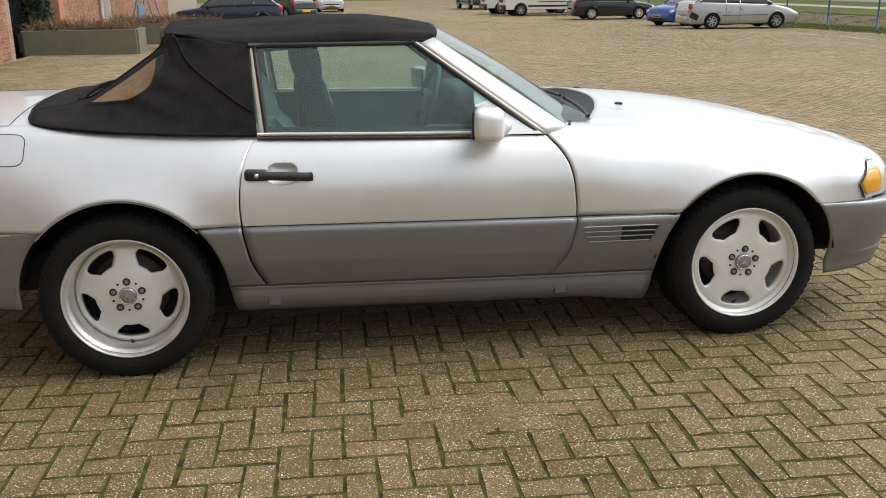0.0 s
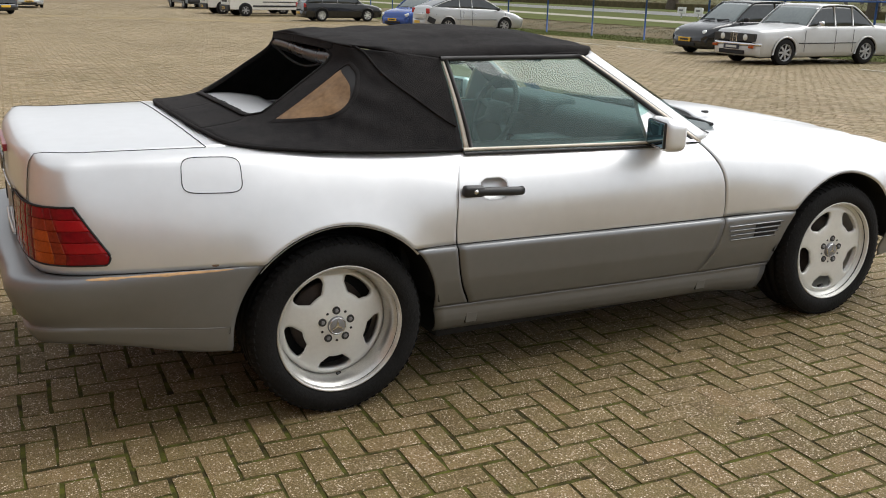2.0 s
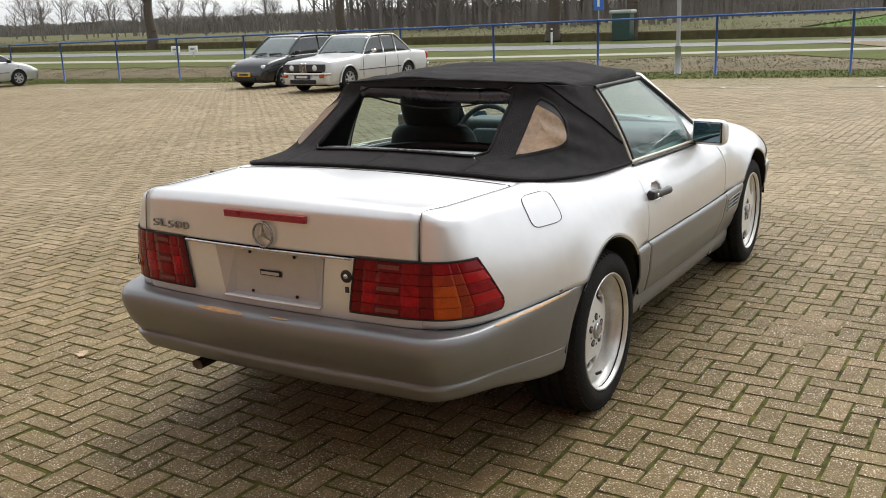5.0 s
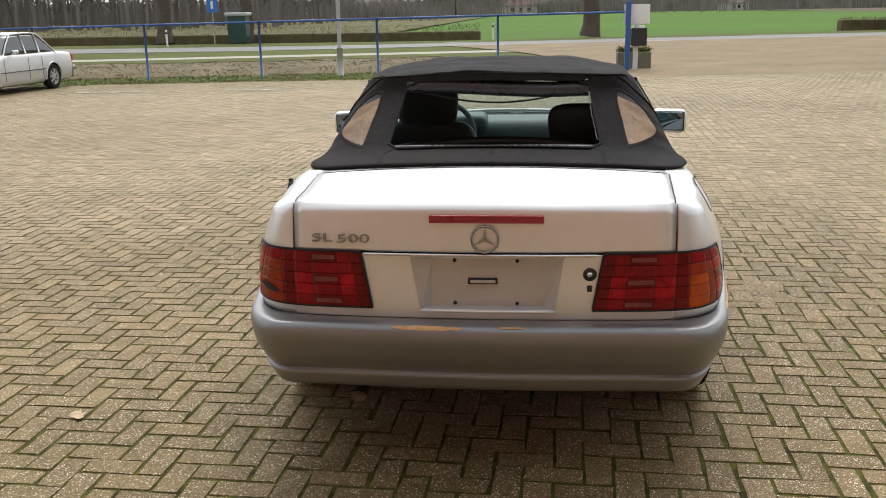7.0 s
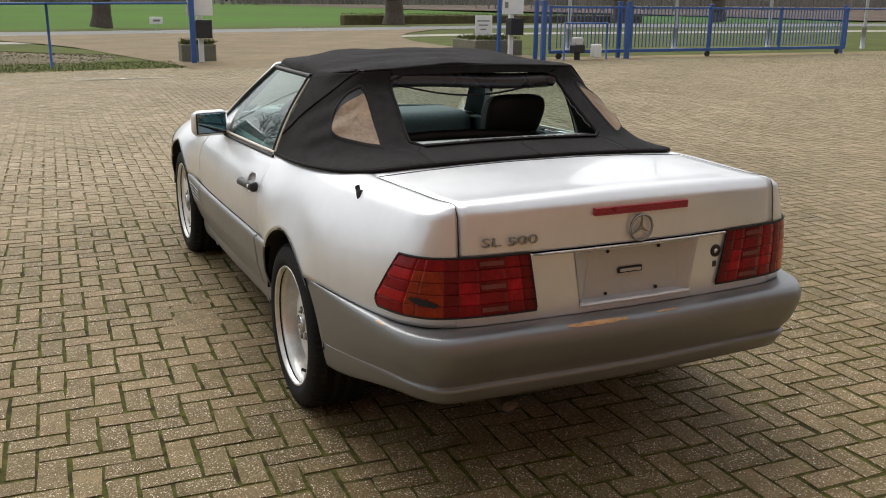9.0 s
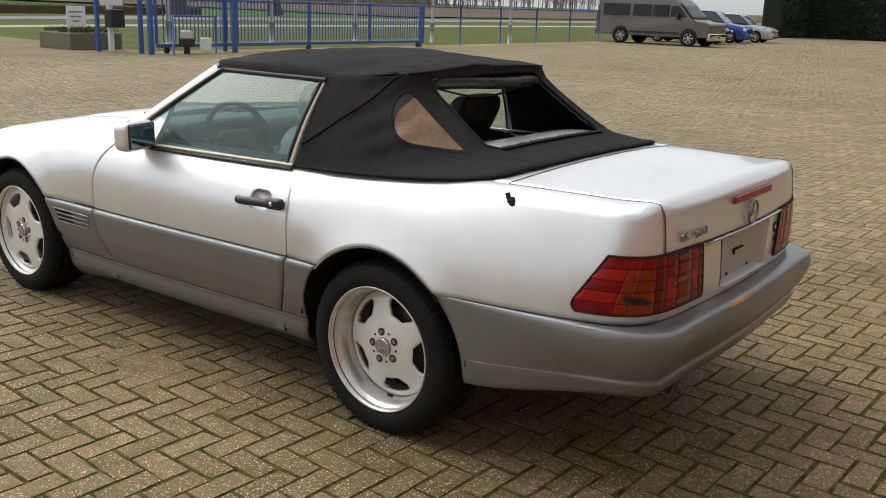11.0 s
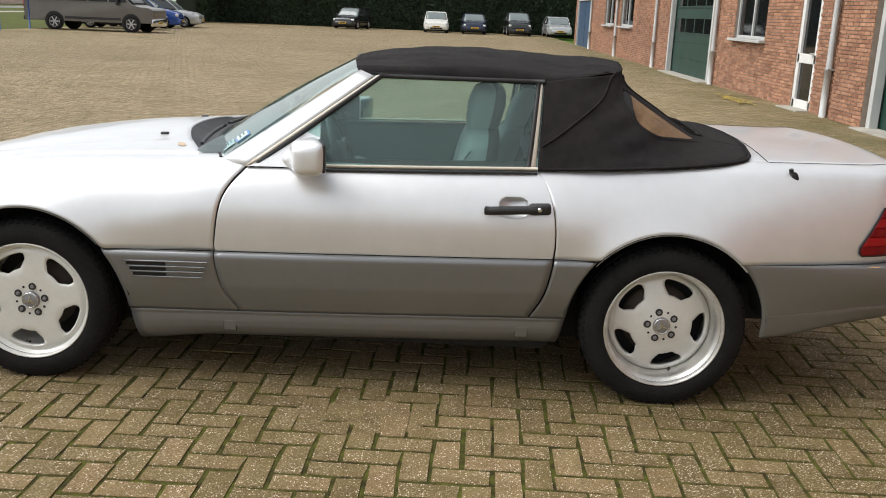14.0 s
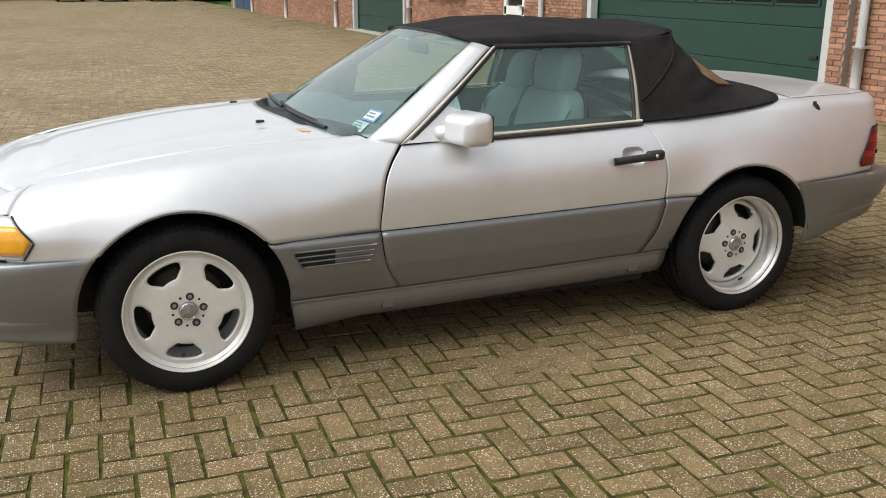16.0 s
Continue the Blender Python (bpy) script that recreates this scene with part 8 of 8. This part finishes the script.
sil = parked_car("silver hatchback with a damaged bare rear corner", on(16.2, 30.3, -2), 4.39, 1.69, 1.42, 2.55, 0.93, [(0, 0.30), (0.02, 0.42), (0.10, 0.54), (0.22, 0.62), (0.30, 0.655), (0.88, 0.72), (0.97, 0.70), (0.99, 0.60), (1.0, 0.36)], (0.22, 0.44, 0.70, 0.97), P_SILV, 0.30, STEEL, None, None, "oval", grille="slim", pillars=(0.42, 0.9))
mesh("bare_corner", rbox(0.34, 0.05, 0.22, 0.09, pose(-1.99, -0.79, 0.50, 0, 24, 0), 4), SHELL, sil, "bare dark wing without its bumper")
mesh("grey_bumper_beam", rbox(0.14, 0.9, 0.16, 0.02, at(-2.24, -0.2, 0.66), 2), GREYP, sil, "bare grey bumper beam")
parked_car("bright blue hatchback behind the silver one", on(16.1, 34.0, 200), 4.05, 1.80, 1.44, 2.58, 0.80, HATCH, (0.24, 0.42, 0.80, 0.97), P_BLUE, 0.31, STEEL, None, None, "oval", grille="slim")
parked_car("black estate car with silver alloy wheels", on(15.3, 42.7, -2), 4.24, 1.70, 1.44, 2.47, 0.85, HATCH, (0.26, 0.43, 0.86, 0.98), P_BLACK, 0.31, RIM, None, None, "oval", pillars=(0.36, 0.8))
parked_car("dark blue hatchback beside the entrance planters", on(-3.35, 34.65, 180), 4.27, 1.80, 1.46, 2.62, 0.85, HATCH, (0.25, 0.42, 0.80, 0.97), P_NAVY, 0.32, RIM, None, None, "oval", pillars=(0.40, 0.85))
parked_car("black car with red tail lamps further up the yard", on(-1.2, 52.5, 120), 4.1, 1.75, 1.45, 2.5, 0.8, HATCH, (0.25, 0.42, 0.82, 0.97), P_BLACK, 0.31)
parked_car("white and grey off-roader facing the yard", on(1.6, 64.0, -88), 4.3, 1.80, 1.65, 2.67, 0.8, HATCH, (0.26, 0.38, 0.86, 0.98), P_SILV, 0.34, grille="slim")
for k, (x, y, p, lab) in enumerate(((16.3, -42.3, P_NAVY, "dark blue saloon beside the brown van"), (16.4, -45.6, P_BLUE, "blue people carrier in the row by the fence"), (16.2, -48.8, P_SILV, "pale silver car at the end of the row"))):
    parked_car(lab, on(x, y, 184), 4.3, 1.72, 1.50 + 0.12 * (k == 1), 2.55, 0.82, HATCH, (0.26, 0.42, 0.84, 0.97), p, 0.31)
for x, p, lab, hh, gr_ in ((7.1, P_BLACK, "black hatchback in front of the hedge", 1.45, "slim"), (1.15, P_WHITE, "white compact car in front of the hedge", 1.42, "slim"), (-1.5, P_NAVY, "dark blue compact car in front of the hedge", 1.40, "slim"),
                          (-4.6, P_BLACK, "black people carrier in front of the hedge", 1.60, "slim"), (-7.4, P_SILV, "silver car half hidden by the workshop", 1.40, "slim")):
    parked_car(lab, on(x, -62.6, 92 if x < 5 else 78), 4.0, 1.70, hh, 2.48, 0.8, HATCH, (0.26, 0.42, 0.84, 0.97), p, 0.30, grille=gr_, group="cars by the hedge")


VANGLASS = mat("dark_van_glass", (0.012, 0.014, 0.015), 0.10, 0, 0.2, 3, spec=0.3)


def van(label, m, L, W, H, wb, fo, side_pts, paint, r, windows, extra=None, group="parked vans"):
    """A van, nose along +x, from its side outline."""
    v = thing("parked_van", label, "van", m, group)
    out = spline(np.array(side_pts + [side_pts[0]]), 5)[:-1]

    def skin_(u, vv):
        k = u * len(out)
        i = int(k) % len(out)
        x, z = lerp(out[i], out[(i + 1) % len(out)], k - int(k))
        g = lerp(-1, 1, vv)
        e = abs(g) ** 8
        cx, cz = 0, H * 0.5
        tp = lerp(1.0, 0.86, max(0, (z - H * 0.5) / (H * 0.5)) ** 1.5)
        return Vector((lerp(x, cx + (x - cx) * 0.985, e), g * W / 2 * tp, lerp(z, cz + (z - cz) * 0.97, e)))
    n = len(out)
    vs, fs = grid(skin_, n, 14, close=True)
    m1 = len(vs)
    fs.append(tuple(i * 15 for i in range(n)))
    fs.append(tuple(i * 15 + 14 for i in range(n))[::-1])
    finish("body", vs, fs, paint, v, "", True, (0, 0, H / 2))
    v.children[0].data.polygons[-1].use_smooth = v.children[0].data.polygons[-2].use_smooth = False
    # windscreen on the slope from the bonnet to the roof
    (xa, za), (xb, zb) = side_pts[3], side_pts[4]
    nrm = Vector((zb - za, 0, xa - xb)).normalized() * 0.016

    def pane_(a, b):
        k, g = lerp(0.05, 0.93, a), lerp(-1, 1, b)
        i = 15 + min(4, int(k * 5))
        x, z = lerp(out[i], out[i + 1], k * 5 - int(k * 5))
        return Vector((x, g * W * lerp(0.455, 0.395, k), z)) + nrm
    finish("windscreen", *grid(pane_, 4, 10), VANGLASS, v, "dark windscreen", True, (0, 0, H / 2), 0.02)
    xf, xr = L / 2 - fo, L / 2 - fo - wb
    for xx in (xf, xr):
        for sd in (1, -1):
            mesh("wheel_arch", moved(lathe([(0.0001, 0.012), (r + 0.06, 0.012), (r + 0.06, 0.0)], 28), pose(xx, sd * (W / 2 - 0.003), r + 0.02, 0, 0, 0 if sd > 0 else 180)), SHELL, v)
            road_wheel(v, xx, sd * (W / 2 - 0.075), r, 0.22, sd, None, 6)
    for sd in (1, -1):
        for a, b, z0, z1 in windows:
            y_ = W / 2 * lerp(1.0, 0.86, max(0, ((z0 + z1) / 2 - H * 0.5) / (H * 0.5)) ** 1.5)
            # the front edge leans with the windscreen
            b0, b1 = [min(b, float(np.interp(z, [za, zb], [xa, xb])) - 0.14) for z in (z0, z1)]
            lean = 0.087 * (z1 - z0) / 2
            quad = [(a, z0, lean), (b0, z0, lean), (b1, z1, -lean), (a, z1, -lean)]
            vs = [Vector((x, sd * (y_ + o + d), z)) for d in (0.019, -0.011) for x, z, o in quad]
            mesh("side_window", (vs, [(0, 1, 2, 3), (7, 6, 5, 4)] + [(i, 4 + i, 4 + (i + 1) % 4, (i + 1) % 4) for i in range(4)]), VANGLASS, v, "dark side window", out=(0, 0, H / 2))
        mesh("mirror", rbox(0.10, 0.20, 0.26, 0.03, at(xf - 0.55, sd * (W / 2 + 0.10), H * 0.62), 3), RUBBER, v, "", True)
        mesh("headlamp", rbox(0.16, 0.34, 0.24, 0.05, pose(L / 2 - 0.12, sd * W * 0.37, 0.88, 0, 0, sd * -18), 3), LAMPG, v, "pale headlamp", True)
        mesh("side_trim", rbox(wb - 2 * r - 0.2, 0.02, 0.10, 0.006, at((xf + xr) / 2, sd * (W / 2 + 0.004), 0.55)), RUBBER, v)
        mesh("tail_lamp", rbox(0.06, 0.14, 0.5, 0.01, at(-L / 2 + 0.02, sd * W * 0.44, 1.05)), REDL, v, "red tail lamp")
    mesh("front_bumper", rbox(0.16, W * 0.98, 0.34, 0.06, at(L / 2 - 0.04, 0, 0.44), 3), RUBBER if paint is P_WHITE else CHROME, v, "", True)
    mesh("rear_bumper", rbox(0.14, W * 0.96, 0.22, 0.05, at(-L / 2 + 0.02, 0, 0.48), 3), RUBBER, v, "", True)
    g = mesh("grille", rbox(0.10, W * 0.46, 0.22, 0.02, at(L / 2 - 0.04, 0, 0.86), 2), PLASTIC, v, "black grille")
    p = mesh("number_plate", rbox(0.02, 0.52, 0.11, 0.004, at(L / 2 + 0.055, 0, 0.44)), PLATEY, v)
    mesh("plate_bar", rbox(0.01, 0.36, 0.05, 0, at(L / 2 + 0.064, 0, 0.44)), INK, p)
    return v


PANEL = [(2.9, 0.35), (2.92, 0.75), (2.80, 1.05), (2.25, 1.32), (1.45, 2.35), (1.15, 2.52), (0.0, 2.60), (-2.75, 2.58), (-2.92, 2.45), (-2.95, 0.45), (-2.6, 0.34), (0, 0.34)]
w1 = van("white rental panel van with yellow and black print", on(14.0, 49.7, 180), 5.9, 1.99, 2.6, 3.67, 0.95, PANEL, P_WHITE, 0.33, [(0.95, 2.10, 1.40, 2.08)])
YLOGO = mat("yellow_print", (0.75, 0.60, 0.03), 0.5)
for k in range(7):
    mesh("logo_block", rbox(0.24, 0.012, 0.30, 0.01, at(0.35 - 0.32 * k - 0.1, 0.975, 2.03)), YLOGO, w1, "yellow logo block")
text("Autovermiet", 0.30, at(-0.75, 1.0, 1.32) @ pose(0, 0, 0, 90, 0, 180), INK, w1, "black lettering", 0.004)
mesh("wheel_stripe", rbox(3.2, 0.012, 0.05, 0, at(-0.6, 0.998, 0.78)), INK, w1)
van("white panel van behind the first", on(13.6, 53.2, 180), 5.9, 1.99, 2.6, 3.67, 0.95, PANEL, P_WHITE, 0.33, [(0.95, 2.10, 1.40, 2.08)])
g2_ = van("dark grey panel van seen from behind", on(12.4, 64.5, 95), 5.0, 1.95, 2.0, 3.1, 0.9, [(2.45, 0.35), (2.47, 0.75), (2.35, 1.0), (1.8, 1.2), (1.1, 1.88), (0.8, 1.97), (-2.3, 1.98), (-2.45, 1.85), (-2.5, 0.45), (-2.2, 0.34), (0, 0.34)], mat("dark_grey_paint", (0.06, 0.06, 0.065), 0.3, 0.3, 0.1, 3, coat=0.4), 0.32, [(0.5, 1.5, 1.15, 1.7)])
mesh("rear_plate", rbox(0.02, 0.52, 0.11, 0.004, at(-2.52, 0, 0.75)), PLATEY, g2_, "yellow plate with no writing")
van("brown-grey full-size van with a raised row of side windows", on(15.9, -38.2, 180), 5.7, 2.0, 2.08, 3.4, 0.95,
    [(2.85, 0.40), (2.87, 0.75), (2.80, 1.05), (2.05, 1.18), (1.25, 1.95), (0.95, 2.05), (-0.5, 2.08), (-2.6, 2.05), (-2.80, 1.90), (-2.85, 0.50), (-2.5, 0.38), (0, 0.38)], P_BEIGE, 0.36, [(0.95, 1.75, 1.28, 1.76), (0.05, 0.85, 1.28, 1.80), (-0.95, -0.05, 1.28, 1.80), (-2.5, -1.15, 1.28, 1.80)])

# ---- pavers: herringbone in pairs, every one a bevelled block of its own ----
UNIT, TURN = 0.1045, radians(-2.0)
cs, sn = math.cos(TURN), math.sin(TURN)


def paver_cells(x0, x1, y0, y1):
    r = int(max(abs(x0), abs(x1), abs(y0), abs(y1)) / UNIT * 1.45)
    ii, jj = np.meshgrid(np.arange(int((x0 - 3) / UNIT), int((x1 + 3) / UNIT)), np.arange(int((y0 - 3) / UNIT), int((y1 + 3) / UNIT)), indexing="ij")
    d = (jj - ii) % 4
    out = []
    for kind, mask in ((0, d == 0), (1, d == 1)):
        a, b = ii[mask].astype(float), jj[mask].astype(float)
        cx, cy = (a + (1.0 if kind == 0 else 0.5)) * UNIT, (b + (0.5 if kind == 0 else 1.0)) * UNIT
        out.append(np.stack([cs * cx - sn * cy, sn * cx + cs * cy, np.full(len(a), kind)], 1))
    c = np.concatenate(out)
    return c[(c[:, 0] > x0) & (c[:, 0] < x1) & (c[:, 1] > y0) & (c[:, 1] < y1)]


def block(kind):
    """The eight corners of one paver about its middle."""
    lx, ly = (UNIT, UNIT / 2) if kind == 0 else (UNIT / 2, UNIT)
    q = [(-1, -1), (1, -1), (1, 1), (-1, 1)]
    lo = np.array([(sx * (lx - 0.0042), sy * (ly - 0.0042), -0.014) for sx, sy in q])
    hi = np.array([(sx * (lx - 0.0072), sy * (ly - 0.0072), 0.0) for sx, sy in q])
    p = np.concatenate([lo, hi])
    return np.stack([cs * p[:, 0] - sn * p[:, 1], sn * p[:, 0] + cs * p[:, 1], p[:, 2]], 1)


FACES = np.array([(4, 5, 6, 7), (0, 1, 5, 4), (1, 2, 6, 5), (2, 3, 7, 6), (3, 0, 4, 7)])
cells = paver_cells(-6.68, 18.3, -62, 75)
ends = (cells[:, 0] < 17.4 + 0.0 * cells[:, 1]) | (cells[:, 1] > -2.0) & (cells[:, 0] < 18.1)
cells = cells[ends]
single = (np.abs(cells[:, 0] + 0.45) < 1.55) & (np.abs(np.abs(cells[:, 1]) - 1.55) < 0.47)
rest = cells[~single]
rng = np.random.RandomState(11)
n = len(rest)
B = np.stack([block(0), block(1)])
v = B[rest[:, 2].astype(int)].copy()
v[:, :, :2] += rng.normal(0, 0.0030, (n, 8, 2))
v[:, :, :2] += rng.normal(0, 0.0018, (n, 1, 2))
slope = rng.normal(0, 0.005, (n, 2))
v[:, :, 2] += v[:, :, 0] * slope[:, :1] + v[:, :, 1] * slope[:, 1:] + rng.uniform(-0.0008, 0.0008, (n, 1))
v[:, :, 0] += rest[:, :1]
v[:, :, 1] += rest[:, 1:2]
v[:, :, 2] += -0.0125 * np.clip(0.6 * v[:, :, 0] + 0.8 * v[:, :, 1] - 4.0, 0, 36)
f = (np.arange(n)[:, None, None] * 8 + FACES[None]).reshape(-1, 4)
paving = fast_mesh("pavers", v.reshape(-1, 3), f, yard)
paving.data.materials.append(PAVER)
tagged(paving, "grey-brown concrete pavers in herringbone", kind="stuff")
# a few worn shapes of each kind, shared between the single blocks
shared = []
for kind in (0, 1):
    for k in range(6):
        q = block(kind)
        q[:, :2] += rng.normal(0, 0.0030, (8, 2))
        me = bpy.data.meshes.new("paver")
        me.from_pydata([tuple(p) for p in q], [], [tuple(int(i) for i in f4) for f4 in FACES])
        me.polygons.foreach_set("use_smooth", [False] * len(FACES))
        me.materials.append(PAVER)
        shared.append(me)
for x, y, kind in cells[single]:
    o = new("paver", shared[int(kind) * 6 + rng.randint(6)])
    o.parent = yard
    o.matrix_basis = pose(x, y, rng.uniform(-0.0008, 0.0008), rng.normal(0, 0.25), rng.normal(0, 0.25), rng.normal(0, 0.5))

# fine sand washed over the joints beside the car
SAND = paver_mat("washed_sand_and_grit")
for x0, y0, rx, ry, seed in ((0.04, -1.42, 0.52, 0.30, 1), (-0.06, 1.06, 0.48, 0.24, 2), (-2.9, 2.3, 0.5, 0.35, 3)):
    def drift(u, v):
        a, r = 2 * math.pi * u, v
        w = 1 + 0.28 * noise.noise(Vector((math.cos(a) * 1.5, math.sin(a) * 1.5, seed)))
        x, y = x0 + rx * w * r * math.cos(a), y0 + ry * w * r * math.sin(a)
        return Vector((x, y, -0.0002 - 0.009 * r * r + 0.0042 * noise.noise(Vector((x * 9, y * 9, seed))) + 0.0015 * noise.noise(Vector((x * 40, y * 40, seed)))))
    sp = mesh("sand_patch", grid(drift, 64, 30, close=True), SAND, None, "", True, (0, 0, -9))
    tagged(sp, "thin brown sand washed over the pavers", "sand", kind="stuff")

# one fallen leaf behind the car
def leaf(u, v):
    a, w = lerp(-0.045, 0.045, u), 0.026 * math.sin(math.pi * u) ** 0.7 * (1 + 0.35 * math.sin(17 * u))
    y = lerp(-w, w, v)
    return Vector((a, y, 0.004 + 9.0 * y * y + 2.5 * a * a))
fl = mesh("fallen_leaf", moved(grid(leaf, 16, 6), pose(-1.810, 1.662, 0.002, 0, 0, 40)), mat("pale_dry_leaf", (0.42, 0.31, 0.20), 0.8, 0, 0.3, 40), None, "", True, None, 0.001)
tagged(fl, "pale dry fallen leaf on the pavers", "leaf")
